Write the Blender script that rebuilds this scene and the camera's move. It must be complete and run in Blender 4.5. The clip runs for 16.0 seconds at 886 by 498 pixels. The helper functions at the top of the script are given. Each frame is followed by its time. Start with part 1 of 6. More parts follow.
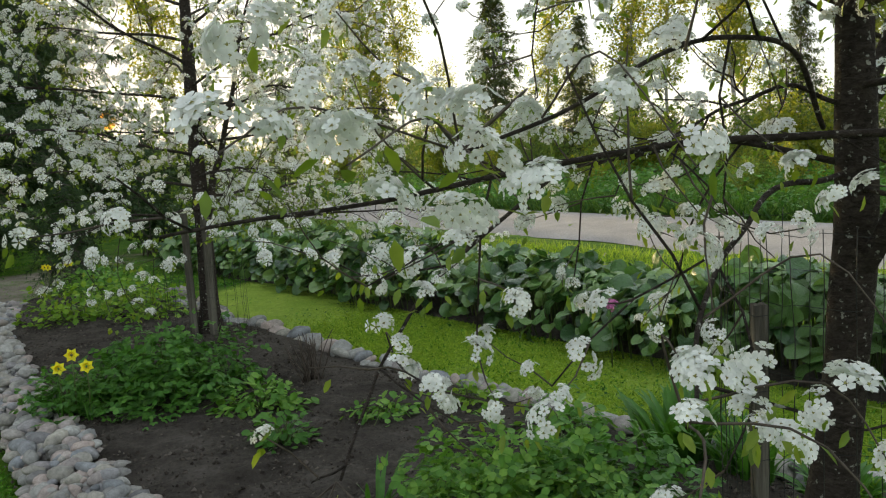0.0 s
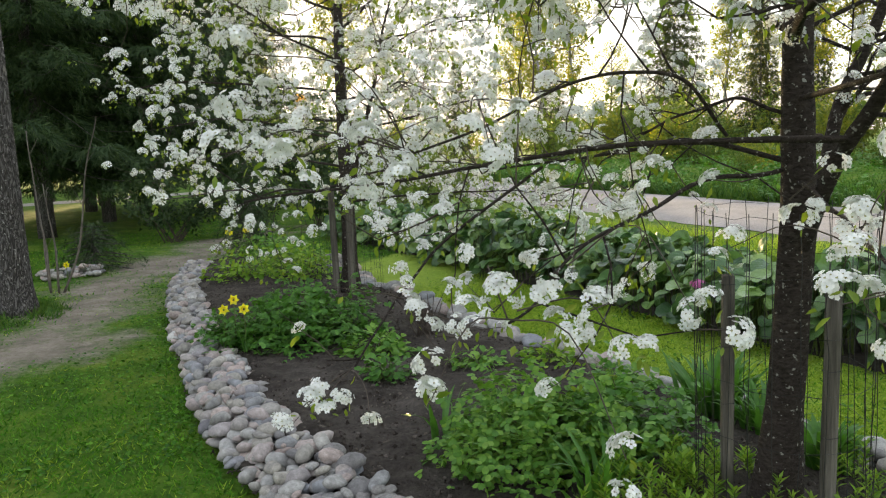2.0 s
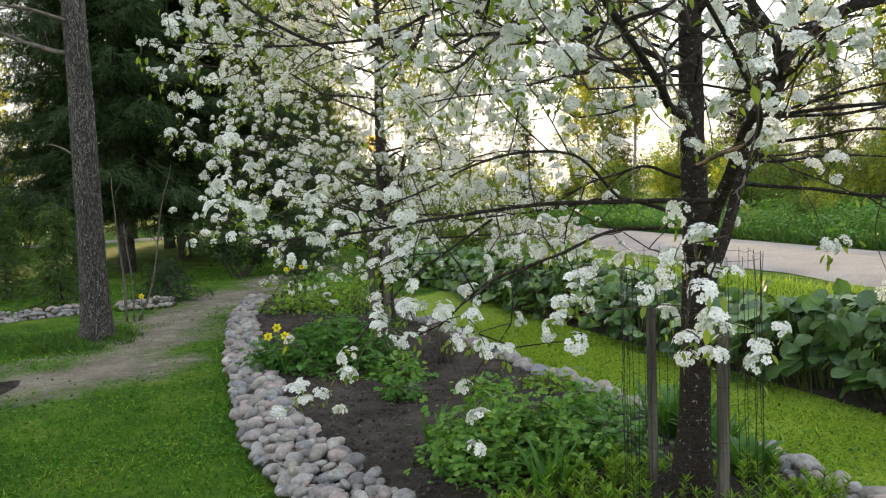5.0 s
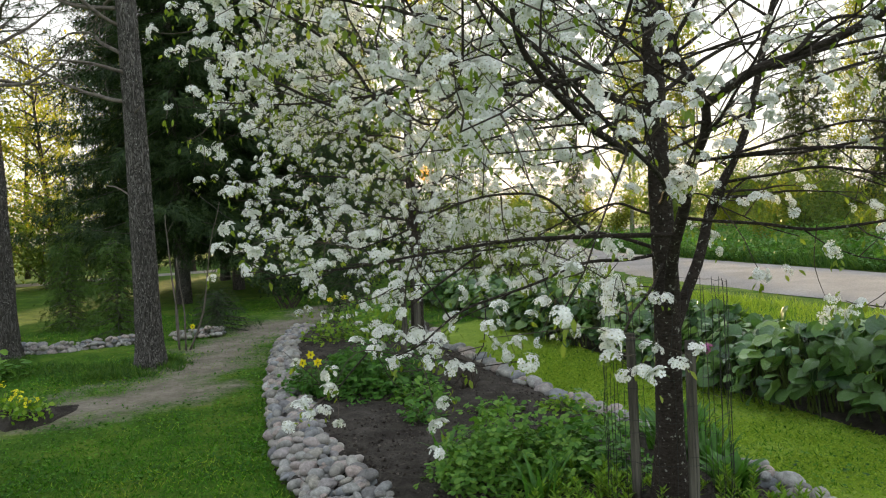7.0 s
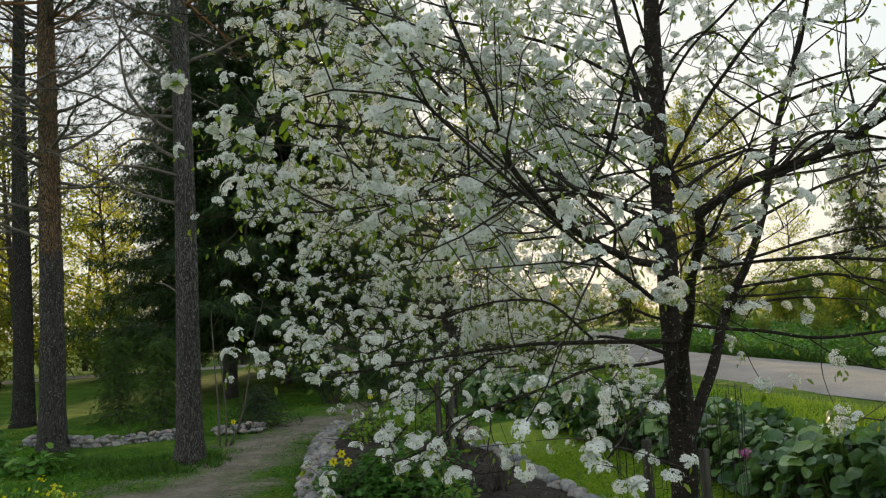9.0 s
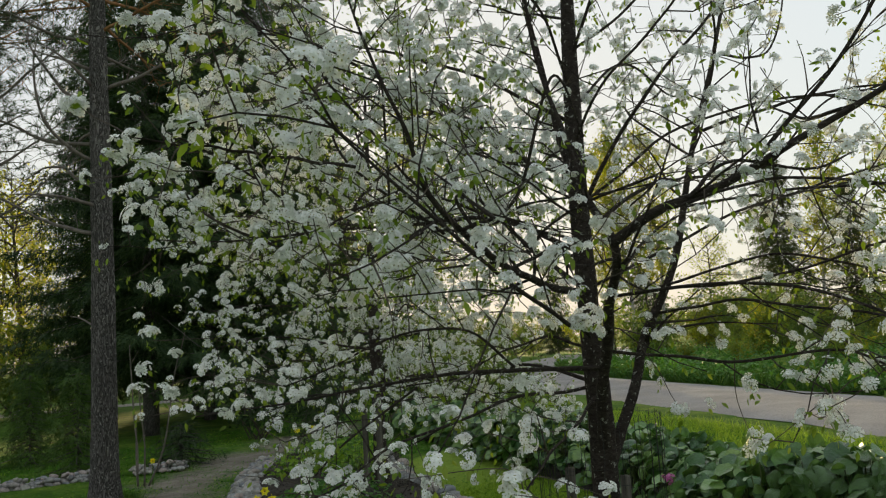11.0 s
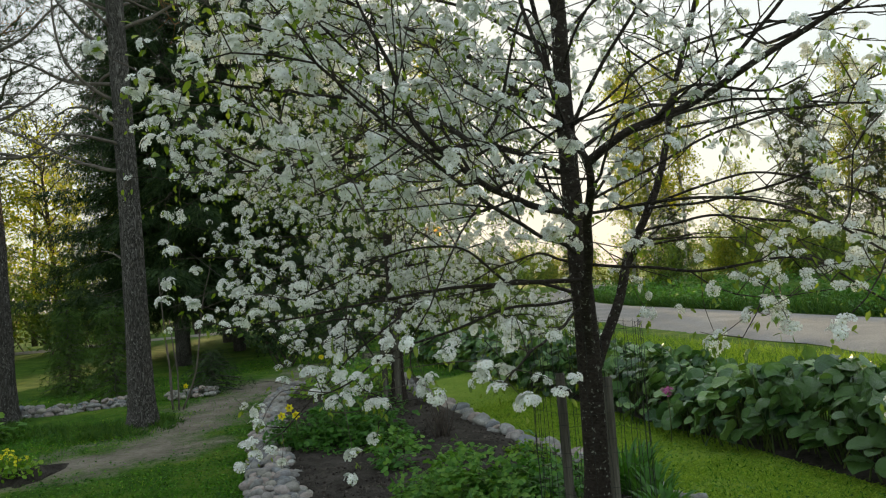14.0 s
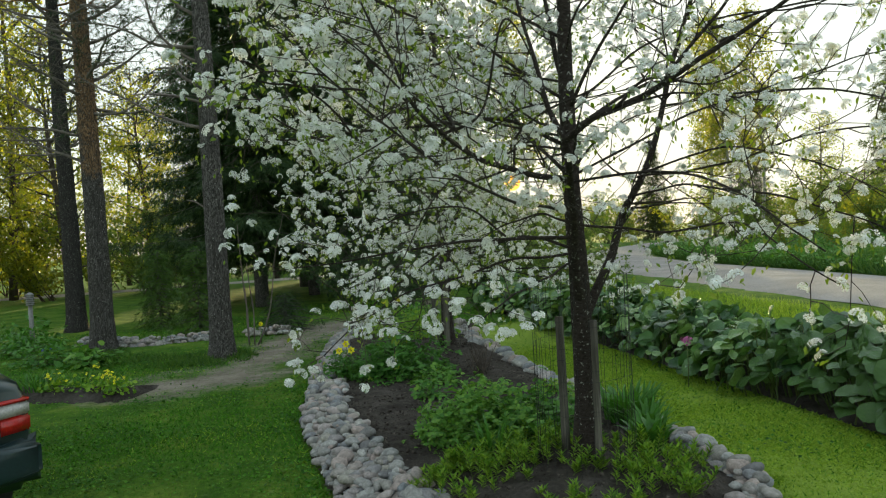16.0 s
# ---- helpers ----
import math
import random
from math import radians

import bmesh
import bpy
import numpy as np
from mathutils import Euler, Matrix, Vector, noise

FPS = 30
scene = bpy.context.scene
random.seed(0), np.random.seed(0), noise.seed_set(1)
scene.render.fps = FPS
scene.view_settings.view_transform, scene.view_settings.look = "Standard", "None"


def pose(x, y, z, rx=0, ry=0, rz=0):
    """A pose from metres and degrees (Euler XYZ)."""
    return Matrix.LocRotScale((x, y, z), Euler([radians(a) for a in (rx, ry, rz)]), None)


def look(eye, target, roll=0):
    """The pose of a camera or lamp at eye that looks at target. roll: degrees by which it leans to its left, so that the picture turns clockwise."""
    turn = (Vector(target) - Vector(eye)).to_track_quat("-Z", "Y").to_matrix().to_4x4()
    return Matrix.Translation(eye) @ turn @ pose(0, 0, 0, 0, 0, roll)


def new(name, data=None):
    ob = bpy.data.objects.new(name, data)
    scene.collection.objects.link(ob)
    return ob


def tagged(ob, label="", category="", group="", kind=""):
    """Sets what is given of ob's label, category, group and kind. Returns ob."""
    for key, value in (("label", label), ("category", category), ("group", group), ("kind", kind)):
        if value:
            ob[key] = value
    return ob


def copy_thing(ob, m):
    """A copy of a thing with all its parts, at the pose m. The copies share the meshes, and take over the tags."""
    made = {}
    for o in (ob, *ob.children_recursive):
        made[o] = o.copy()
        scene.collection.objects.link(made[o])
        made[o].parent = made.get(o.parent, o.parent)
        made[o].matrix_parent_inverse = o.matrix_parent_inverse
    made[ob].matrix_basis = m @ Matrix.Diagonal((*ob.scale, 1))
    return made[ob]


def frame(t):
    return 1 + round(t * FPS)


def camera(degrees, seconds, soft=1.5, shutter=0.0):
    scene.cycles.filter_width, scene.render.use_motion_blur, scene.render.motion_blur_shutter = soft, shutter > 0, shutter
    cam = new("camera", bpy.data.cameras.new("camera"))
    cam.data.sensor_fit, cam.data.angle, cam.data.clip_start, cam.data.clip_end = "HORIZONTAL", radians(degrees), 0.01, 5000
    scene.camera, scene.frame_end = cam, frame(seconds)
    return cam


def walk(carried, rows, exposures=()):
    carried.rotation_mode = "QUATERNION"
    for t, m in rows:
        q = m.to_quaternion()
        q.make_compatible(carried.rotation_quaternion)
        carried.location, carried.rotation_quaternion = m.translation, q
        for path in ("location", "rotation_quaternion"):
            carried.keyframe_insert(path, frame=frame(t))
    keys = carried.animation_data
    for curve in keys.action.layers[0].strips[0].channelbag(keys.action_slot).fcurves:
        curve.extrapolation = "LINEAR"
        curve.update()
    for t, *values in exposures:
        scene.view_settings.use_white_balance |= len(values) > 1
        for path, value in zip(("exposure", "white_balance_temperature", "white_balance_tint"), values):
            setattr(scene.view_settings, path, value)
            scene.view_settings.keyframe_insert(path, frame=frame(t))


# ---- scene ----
cam = camera(59.2, 16.0, 1.15)
# seconds, stops, kelvin, tint of the camera's own exposure and white balance
EXPOSURES = [(0.0, 2.54, 7200, -5.0), (1.0, 2.77, 7200, -3.5), (2.2, 3.02, 7120, 2.0), (4.0, 3.0, 7120, 2.0), (6.5, 2.85, 7100, -0.5), (8.0, 2.38, 7140, -3.5),
             (10.8, 1.95, 7150, -5.0), (13.0, 2.04, 7150, -5.0), (14.5, 2.24, 6900, -10.0), (16.0, 2.38, 6870, -13.0)]
PATH = [
    (0, (0.342, -0.016, 1.714), (0.017, 1.943, 1.478), -3.3),
    (0.5, (0.506, -0.184, 1.72), (-0.027, 1.729, 1.487), -3.0),
    (1, (0.755, -0.358, 1.722), (0.086, 1.514, 1.501), -2.7),
    (1.5, (0.944, -0.507, 1.737), (0.221, 1.342, 1.498), -2.9),
    (2, (1.075, -0.673, 1.735), (0.329, 1.164, 1.474), -2.5),
    (2.2, (1.144, -0.698, 1.755), (0.366, 1.122, 1.472), -2.7),
    (2.5, (1.27, -0.751, 1.74), (0.429, 1.046, 1.488), -2.5),
    (3, (1.374, -0.858, 1.772), (0.483, 0.92, 1.565), -2.5),
    (3.5, (1.411, -0.997, 1.771), (0.527, 0.788, 1.587), -2.5),
    (4, (1.514, -1.107, 1.785), (0.641, 0.684, 1.607), -2.5),
    (4.2, (1.585, -1.146, 1.791), (0.718, 0.647, 1.614), -2.5),
    (6.3, (2.126, -1.275, 1.802), (1.105, 0.442, 1.7), -2.6),
    (6.5, (2.175, -1.306, 1.811), (1.148, 0.406, 1.705), -2.9),
    (7, (2.314, -1.438, 1.827), (1.282, 0.273, 1.755), -3.2),
    (7.5, (2.418, -1.477, 1.838), (1.349, 0.213, 1.846), -2.6),
    (8, (2.509, -1.453, 1.858), (1.403, 0.213, 1.913), -2.6),
    (8.5, (2.546, -1.433, 1.861), (1.407, 0.206, 1.987), -2.8),
    (8.7, (2.547, -1.423, 1.869), (1.408, 0.214, 2.017), -2.9),
    (10.8, (2.569, -1.356, 1.867), (1.566, 0.355, 2.126), -3.5),
    (11, (2.57, -1.349, 1.863), (1.596, 0.381, 2.104), -3.8),
    (11.5, (2.576, -1.349, 1.857), (1.646, 0.408, 2.07), -3.9),
    (12, (2.584, -1.374, 1.857), (1.667, 0.392, 2.064), -4.0),
    (12.5, (2.591, -1.395, 1.855), (1.68, 0.373, 2.062), -4.0),
    (13, (2.62, -1.405, 1.843), (1.668, 0.344, 2.027), -4.7),
    (13.5, (2.724, -1.427, 1.816), (1.685, 0.276, 1.951), -4.8),
    (14, (2.858, -1.559, 1.765), (1.815, 0.145, 1.842), -4.7),
    (14.5, (3.055, -1.676, 1.77), (1.964, 0.0, 1.788), -4.1),
    (15, (3.29, -1.729, 1.749), (2.098, -0.124, 1.742), -3.7),
    (15.5, (3.435, -1.852, 1.746), (2.214, -0.268, 1.714), -3.4),
    (16, (3.628, -2.015, 1.758), (2.413, -0.427, 1.724), -3.4),
]
walk(cam, [(t, look(eye, target, roll)) for t, eye, target, roll in PATH], EXPOSURES)


# ---- world and light ----
CLOUD = 0.28
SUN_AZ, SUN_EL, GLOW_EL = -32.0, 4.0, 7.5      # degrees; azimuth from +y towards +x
world = bpy.data.worlds.new("evening_sky")
scene.world = world
world.use_nodes = True
wn = world.node_tree.nodes
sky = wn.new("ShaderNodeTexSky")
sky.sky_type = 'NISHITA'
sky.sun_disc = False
sky.sun_elevation = radians(GLOW_EL)      # set above the lamp's elevation for a brighter, less orange sky
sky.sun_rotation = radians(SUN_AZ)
sky.air_density, sky.dust_density, sky.ozone_density = 1.0, 0.6, 1.5
# thin cloud greys the clear sky's colours
grey, veil = wn.new("ShaderNodeRGBToBW"), wn.new("ShaderNodeMix")
veil.data_type = 'RGBA'
veil.inputs[0].default_value = 0.72
world.node_tree.links.new(sky.outputs[0], grey.inputs[0])
world.node_tree.links.new(sky.outputs[0], veil.inputs[6])
world.node_tree.links.new(grey.outputs[0], veil.inputs[7])
# and evens out its brightness between the sun's side and the rest
even, share, level = wn.new("ShaderNodeMath"), wn.new("ShaderNodeMath"), wn.new("ShaderNodeVectorMath")
even.operation, share.operation, level.operation = 'ADD', 'DIVIDE', 'SCALE'
even.inputs[1].default_value, share.inputs[0].default_value = CLOUD, CLOUD * 5.6
world.node_tree.links.new(grey.outputs[0], even.inputs[0])
world.node_tree.links.new(even.outputs[0], share.inputs[1])
world.node_tree.links.new(veil.outputs[2], level.inputs[0])
world.node_tree.links.new(share.outputs[0], level.inputs["Scale"])
rose = wn.new("ShaderNodeVectorMath")      # evening rose in the cloud
rose.operation = 'MULTIPLY'
rose.inputs[1].default_value = (1.04, 0.985, 1.085)
world.node_tree.links.new(level.outputs[0], rose.inputs[0])
world.node_tree.links.new(rose.outputs[0], wn["Background"].inputs[0])
wn["Background"].inputs[1].default_value = 0.15
SUN_DIR = Vector((math.sin(radians(SUN_AZ)) * math.cos(radians(SUN_EL)), math.cos(radians(SUN_AZ)) * math.cos(radians(SUN_EL)), math.sin(radians(SUN_EL))))
sun = new("sun", bpy.data.lights.new("sun", 'SUN'))
sun.data.energy = 2.0
sun.data.angle = radians(0.6)
sun.data.color = (1.0, 0.72, 0.4)
sun.matrix_world = look(SUN_DIR * 100, (0, 0, 0))


# ---- materials ----
def ramp(nt, fac, stops):
    r = nt.nodes.new("ShaderNodeValToRGB")
    while len(r.color_ramp.elements) < len(stops):
        r.color_ramp.elements.new(0.5)
    for e, (p, c) in zip(r.color_ramp.elements, stops):
        e.position, e.color = p, (*c, 1)
    nt.links.new(fac, r.inputs[0])
    return r.outputs[0]


def noise_node(nt, scale, detail=4, rough=0.55, coord=None, distort=0.0):
    n = nt.nodes.new("ShaderNodeTexNoise")
    n.inputs["Scale"].default_value, n.inputs["Detail"].default_value, n.inputs["Roughness"].default_value = scale, detail, rough
    n.inputs["Distortion"].default_value = distort
    if coord is not None:
        nt.links.new(coord, n.inputs["Vector"])
    return n.outputs["Fac"]


def mix_rgb(nt, fac, a, b, blend='MIX'):
    m = nt.nodes.new("ShaderNodeMix")
    m.data_type, m.blend_type = 'RGBA', blend
    for v, sock in ((fac, m.inputs[0]), (a, m.inputs[6]), (b, m.inputs[7])):
        if isinstance(v, (int, float)):
            sock.default_value = v
        elif isinstance(v, tuple):
            sock.default_value = (*v, 1)
        else:
            nt.links.new(v, sock)
    return m.outputs[2]


def base_mat(name, rough=0.7, spec=0.5, metal=0.0):
    m = bpy.data.materials.new(name)
    m.use_nodes = True
    b = m.node_tree.nodes["Principled BSDF"]
    b.inputs["Roughness"].default_value = rough
    b.inputs["Specular IOR Level"].default_value = spec
    b.inputs["Metallic"].default_value = metal
    return m, m.node_tree, b


def bump(nt, b, height, strength, dist=0.01):
    n = nt.nodes.new("ShaderNodeBump")
    n.inputs["Strength"].default_value, n.inputs["Distance"].default_value = strength, dist
    nt.links.new(height, n.inputs["Height"])
    nt.links.new(n.outputs[0], b.inputs["Normal"])


def grained(name, dark, mid, light, scale, fine, rough=0.8, strength=0.5, dist=0.01, spec=0.3, stretch=None, per_object=0.0, metal=0.0):
    """A rough solid: broad stains, fine grain and relief."""
    m, nt, b = base_mat(name, rough, spec, metal)
    tc = nt.nodes.new("ShaderNodeTexCoord")
    coord = tc.outputs["Object"]
    if stretch:
        mp = nt.nodes.new("ShaderNodeMapping")
        mp.inputs["Scale"].default_value = stretch
        nt.links.new(coord, mp.inputs["Vector"])
        coord = mp.outputs[0]
    broad, small = noise_node(nt, scale, 5, 0.6, coord), noise_node(nt, fine, 6, 0.65, coord, 0.3)
    col = ramp(nt, broad, [(0.3, dark), (0.5, mid), (0.72, light)])
    tone = ramp(nt, small, [(0.25, (0.45, 0.45, 0.45)), (0.75, (1.25, 1.25, 1.25))])
    col = mix_rgb(nt, 0.8, col, tone, 'MULTIPLY')
    if per_object:
        oi = nt.nodes.new("ShaderNodeObjectInfo")
        isl = nt.nodes.new("ShaderNodeNewGeometry")
        add, fr = nt.nodes.new("ShaderNodeMath"), nt.nodes.new("ShaderNodeMath")
        fr.operation = 'FRACT'
        nt.links.new(oi.outputs["Random"], add.inputs[0])
        nt.links.new(isl.outputs["Random Per Island"], add.inputs[1])
        nt.links.new(add.outputs[0], fr.inputs[0])
        p = per_object
        t2 = ramp(nt, fr.outputs[0], [(0.0, (1 - p, 1 - p, 1 - p * 0.9)), (0.25, (1 + p * 0.3, 1 + p * 0.2, 1)), (0.45, (1 - p * 0.6, 1 - p * 0.5, 1 - p * 0.3)), (0.7, (1 + p * 0.5, 1 + p * 0.1, 1)), (0.85, (1 - p * 0.2,) * 3), (1.0, (1 + p * 0.6, 1 + p * 0.6, 1 + p * 0.6))])
        col = mix_rgb(nt, 1.0, col, t2, 'MULTIPLY')
    nt.links.new(col, b.inputs["Base Color"])
    bump(nt, b, small, strength, dist)
    return m


def leafy(name, c1, c2, c3, trans=0.4, rough=0.5, spec=0.4, tint=(1.25, 1.2, 0.6), scale=30.0, crinkle=0.0):
    """Leaf, needle or petal: each island has its tone; light passes through in part."""
    m, nt, b = base_mat(name, rough, spec)
    geo = nt.nodes.new("ShaderNodeNewGeometry")
    tc = nt.nodes.new("ShaderNodeTexCoord")
    col = ramp(nt, geo.outputs["Random Per Island"], [(0.0, c1), (0.5, c2), (1.0, c3)])
    vein = ramp(nt, noise_node(nt, scale, 3, 0.6, tc.outputs["Object"]), [(0.3, (0.8, 0.8, 0.8)), (0.7, (1.12, 1.12, 1.12))])
    col = mix_rgb(nt, 1.0, col, vein, 'MULTIPLY')
    nt.links.new(col, b.inputs["Base Color"])
    if crinkle:
        bump(nt, b, noise_node(nt, scale * 2.2, 4, 0.6, tc.outputs["Object"]), crinkle, 0.02)
    if trans:
        tr = nt.nodes.new("ShaderNodeBsdfTranslucent")
        nt.links.new(mix_rgb(nt, 1.0, col, tint, 'MULTIPLY'), tr.inputs["Color"])
        mx = nt.nodes.new("ShaderNodeMixShader")
        mx.inputs[0].default_value = trans
        nt.links.new(b.outputs[0], mx.inputs[1])
        nt.links.new(tr.outputs[0], mx.inputs[2])
        nt.links.new(mx.outputs[0], nt.nodes["Material Output"].inputs["Surface"])
    return m


M_PETAL = leafy("white_petal", (0.82, 0.84, 0.82), (0.88, 0.89, 0.87), (0.92, 0.92, 0.90), 0.35, 0.6, 0.2, (1.0, 1.0, 0.95))
M_STAMEN = leafy("stamen", (0.16, 0.12, 0.05), (0.28, 0.26, 0.08), (0.34, 0.33, 0.12), 0.0, 0.7, 0.2)
M_YOUNG_LEAF = leafy("young_leaf", (0.12, 0.20, 0.022), (0.19, 0.285, 0.036), (0.27, 0.35, 0.05), 0.5, 0.4, 0.4)
M_TWIG = grained("twig_bark", (0.045, 0.034, 0.026), (0.075, 0.058, 0.045), (0.12, 0.095, 0.075), 12, 90, 0.7, 0.3, 0.004)
M_PINE_TOP = grained("pine_bark_upper", (0.16, 0.075, 0.03), (0.26, 0.13, 0.055), (0.34, 0.19, 0.09), 6, 30, 0.85, 0.7, 0.015, 0.2, (1, 1, 0.35))
def plated_bark(name, crack, mid, light, scale, stretch, lichen, depth, warm=None, climb=0.1, plates=True):
    """Bark split into long plates with dark cracks and pale lichen specks."""
    m, nt, b = base_mat(name, 0.92, 0.15)
    tc = nt.nodes.new("ShaderNodeTexCoord")
    mp = nt.nodes.new("ShaderNodeMapping")
    mp.inputs["Scale"].default_value = (1, 1, stretch)
    nt.links.new(tc.outputs["Object"], mp.inputs["Vector"])
    wob = nt.nodes.new("ShaderNodeMix")
    wob.data_type = 'VECTOR'
    wob.inputs[0].default_value = 0.2
    nz = nt.nodes.new("ShaderNodeTexNoise")
    nz.inputs["Scale"].default_value = 9
    nt.links.new(mp.outputs[0], nz.inputs["Vector"])
    nt.links.new(mp.outputs[0], wob.inputs[4])
    nt.links.new(nz.outputs["Color"], wob.inputs[5])
    vo = nt.nodes.new("ShaderNodeTexVoronoi")
    vo.feature = 'DISTANCE_TO_EDGE'
    vo.inputs["Scale"].default_value = scale
    nt.links.new(wob.outputs[1], vo.inputs["Vector"])
    plate = ramp(nt, vo.outputs["Distance"], [(0.0, (0, 0, 0)), (0.22, (1, 1, 1))])
    if not plates:      # smooth bark with fine cross scars
        plate = ramp(nt, noise_node(nt, scale, 6, 0.75, mp.outputs[0], 0.6), [(0.36, (0, 0, 0)), (0.64, (1, 1, 1))])
    tone = ramp(nt, noise_node(nt, scale * 0.7, 6, 0.7, mp.outputs[0]), [(0.3, mid), (0.7, light)])
    if warm:
        # thin orange bark towards the top of old pines
        xyz = nt.nodes.new("ShaderNodeSeparateXYZ")
        nt.links.new(tc.outputs["Object"], xyz.inputs[0])
        up = nt.nodes.new("ShaderNodeMath")
        up.operation = 'MULTIPLY_ADD'
        up.inputs[1].default_value = climb
        nt.links.new(xyz.outputs["Z"], up.inputs[0])
        nt.links.new(noise_node(nt, 2.5, 4, 0.6, tc.outputs["Object"]), up.inputs[2])
        tone = mix_rgb(nt, ramp(nt, up.outputs[0], [(0.9, (0, 0, 0)), (1.25, (0.8, 0.8, 0.8))]), tone, warm)
    col = mix_rgb(nt, plate, crack, tone)
    spots = ramp(nt, noise_node(nt, 42, 3, 0.6, tc.outputs["Object"]), [(0.62, (0, 0, 0)), (0.68, (lichen, lichen, lichen))])
    col = mix_rgb(nt, spots, col, (0.42, 0.42, 0.38))
    nt.links.new(col, b.inputs["Base Color"])
    bump(nt, b, plate, 0.9, depth)
    return m


M_PINE = plated_bark("pine_bark", (0.04, 0.037, 0.033), (0.098, 0.092, 0.085), (0.22, 0.206, 0.192), 50, 0.2, 0.9, 0.03)
M_PINE_WARM = plated_bark("old_pine_bark", (0.04, 0.036, 0.032), (0.08, 0.075, 0.069), (0.175, 0.164, 0.152), 50, 0.2, 0.9, 0.03, (0.33, 0.2, 0.1), 0.13)
# darker copy of the pine bark: the far pine's shade is in the colour
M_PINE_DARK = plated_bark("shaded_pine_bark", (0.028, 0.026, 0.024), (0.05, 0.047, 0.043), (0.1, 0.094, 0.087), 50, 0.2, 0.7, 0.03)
M_BARK = plated_bark("cherry_bark", (0.02, 0.016, 0.013), (0.045, 0.036, 0.031), (0.09, 0.074, 0.063), 34, 2.2, 0.75, 0.006, None, 0.1, False)
M_DEADWOOD = grained("dead_branch", (0.09, 0.075, 0.065), (0.15, 0.13, 0.11), (0.22, 0.19, 0.16), 9, 50, 0.85, 0.4, 0.005)
M_POST = grained("weathered_post", (0.05, 0.045, 0.036), (0.115, 0.107, 0.088), (0.21, 0.195, 0.165), 22, 130, 0.88, 0.9, 0.008, 0.15, (1, 1, 0.06))
M_WIRE = grained("dark_wire", (0.02, 0.022, 0.02), (0.035, 0.037, 0.034), (0.06, 0.055, 0.05), 20, 90, 0.55, 0.2, 0.001, 0.5, None, 0.0, 0.6)
M_STONE = grained("river_stone", (0.215, 0.212, 0.198), (0.33, 0.325, 0.305), (0.455, 0.448, 0.422), 4, 38, 0.8, 0.4, 0.008, 0.25, None, 0.5)
M_SOIL = grained("bed_soil", (0.042, 0.036, 0.030), (0.076, 0.066, 0.056), (0.12, 0.107, 0.093), 3.5, 30, 0.95, 1.0, 0.05, 0.1)
M_CRUMB = leafy("soil_crumb", (0.026, 0.021, 0.017), (0.07, 0.058, 0.048), (0.155, 0.135, 0.115), 0.0, 0.95, 0.1)
M_ROAD = grained("gravel_road", (0.27, 0.25, 0.235), (0.34, 0.315, 0.295), (0.42, 0.39, 0.365), 0.6, 30, 0.95, 0.6, 0.02, 0.15)
M_BERG = leafy("bergenia_leaf", (0.022, 0.078, 0.016), (0.08, 0.19, 0.038), (0.21, 0.335, 0.09), 0.2, 0.32, 0.6, (1.2, 1.2, 0.5), 16, 1.0)
M_BERG.node_tree.nodes["Principled BSDF"].inputs["Coat Weight"].default_value = 0.45      # waxy skin
M_BERG.node_tree.nodes["Principled BSDF"].inputs["Coat Roughness"].default_value = 0.22
M_STALK = leafy("leaf_stalk", (0.06, 0.09, 0.025), (0.09, 0.13, 0.035), (0.12, 0.15, 0.04), 0.1, 0.5, 0.3)
M_BUSH = leafy("bed_bush_leaf", (0.048, 0.14, 0.022), (0.075, 0.205, 0.03), (0.12, 0.27, 0.045), 0.35, 0.45, 0.35)
M_BUSH2 = leafy("pale_bush_leaf", (0.07, 0.185, 0.028), (0.13, 0.285, 0.045), (0.21, 0.37, 0.065), 0.35, 0.5, 0.3)
M_STRAP = leafy("strap_leaf", (0.038, 0.125, 0.018), (0.066, 0.19, 0.027), (0.12, 0.26, 0.042), 0.35, 0.4, 0.4)
M_LILY = leafy("lily_leaf", (0.1, 0.23, 0.022), (0.19, 0.34, 0.037), (0.3, 0.45, 0.06), 0.4, 0.45, 0.25)
M_GRASS = leafy("lawn_blade", (0.027, 0.107, 0.01), (0.064, 0.203, 0.018), (0.148, 0.325, 0.033), 0.35, 0.55, 0.14)
M_CLOVER = leafy("clover_leaf", (0.022, 0.075, 0.009), (0.055, 0.165, 0.014), (0.125, 0.285, 0.027), 0.25, 0.55, 0.18)
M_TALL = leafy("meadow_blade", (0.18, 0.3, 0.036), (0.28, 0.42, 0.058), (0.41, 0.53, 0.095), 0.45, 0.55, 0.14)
M_SPRUCE = leafy("spruce_needle", (0.02, 0.043, 0.016), (0.038, 0.071, 0.025), (0.07, 0.11, 0.038), 0.22, 0.6, 0.2)
# lighter copy of the spruce needles, with the far sunlight in the colour
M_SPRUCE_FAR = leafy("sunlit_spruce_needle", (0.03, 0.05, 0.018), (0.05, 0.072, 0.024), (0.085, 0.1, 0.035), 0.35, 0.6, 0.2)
M_NEEDLE = leafy("pine_needle", (0.02, 0.045, 0.018), (0.035, 0.065, 0.024), (0.05, 0.08, 0.03), 0.2, 0.55, 0.25)
M_BIRCH_LEAF = leafy("birch_leaf", (0.12, 0.17, 0.03), (0.19, 0.24, 0.042), (0.30, 0.32, 0.065), 0.6, 0.45, 0.3, (1.3, 1.15, 0.45))
M_SHRUB = leafy("hedge_leaf", (0.07, 0.125, 0.025), (0.12, 0.185, 0.038), (0.2, 0.265, 0.06), 0.45, 0.5, 0.3)
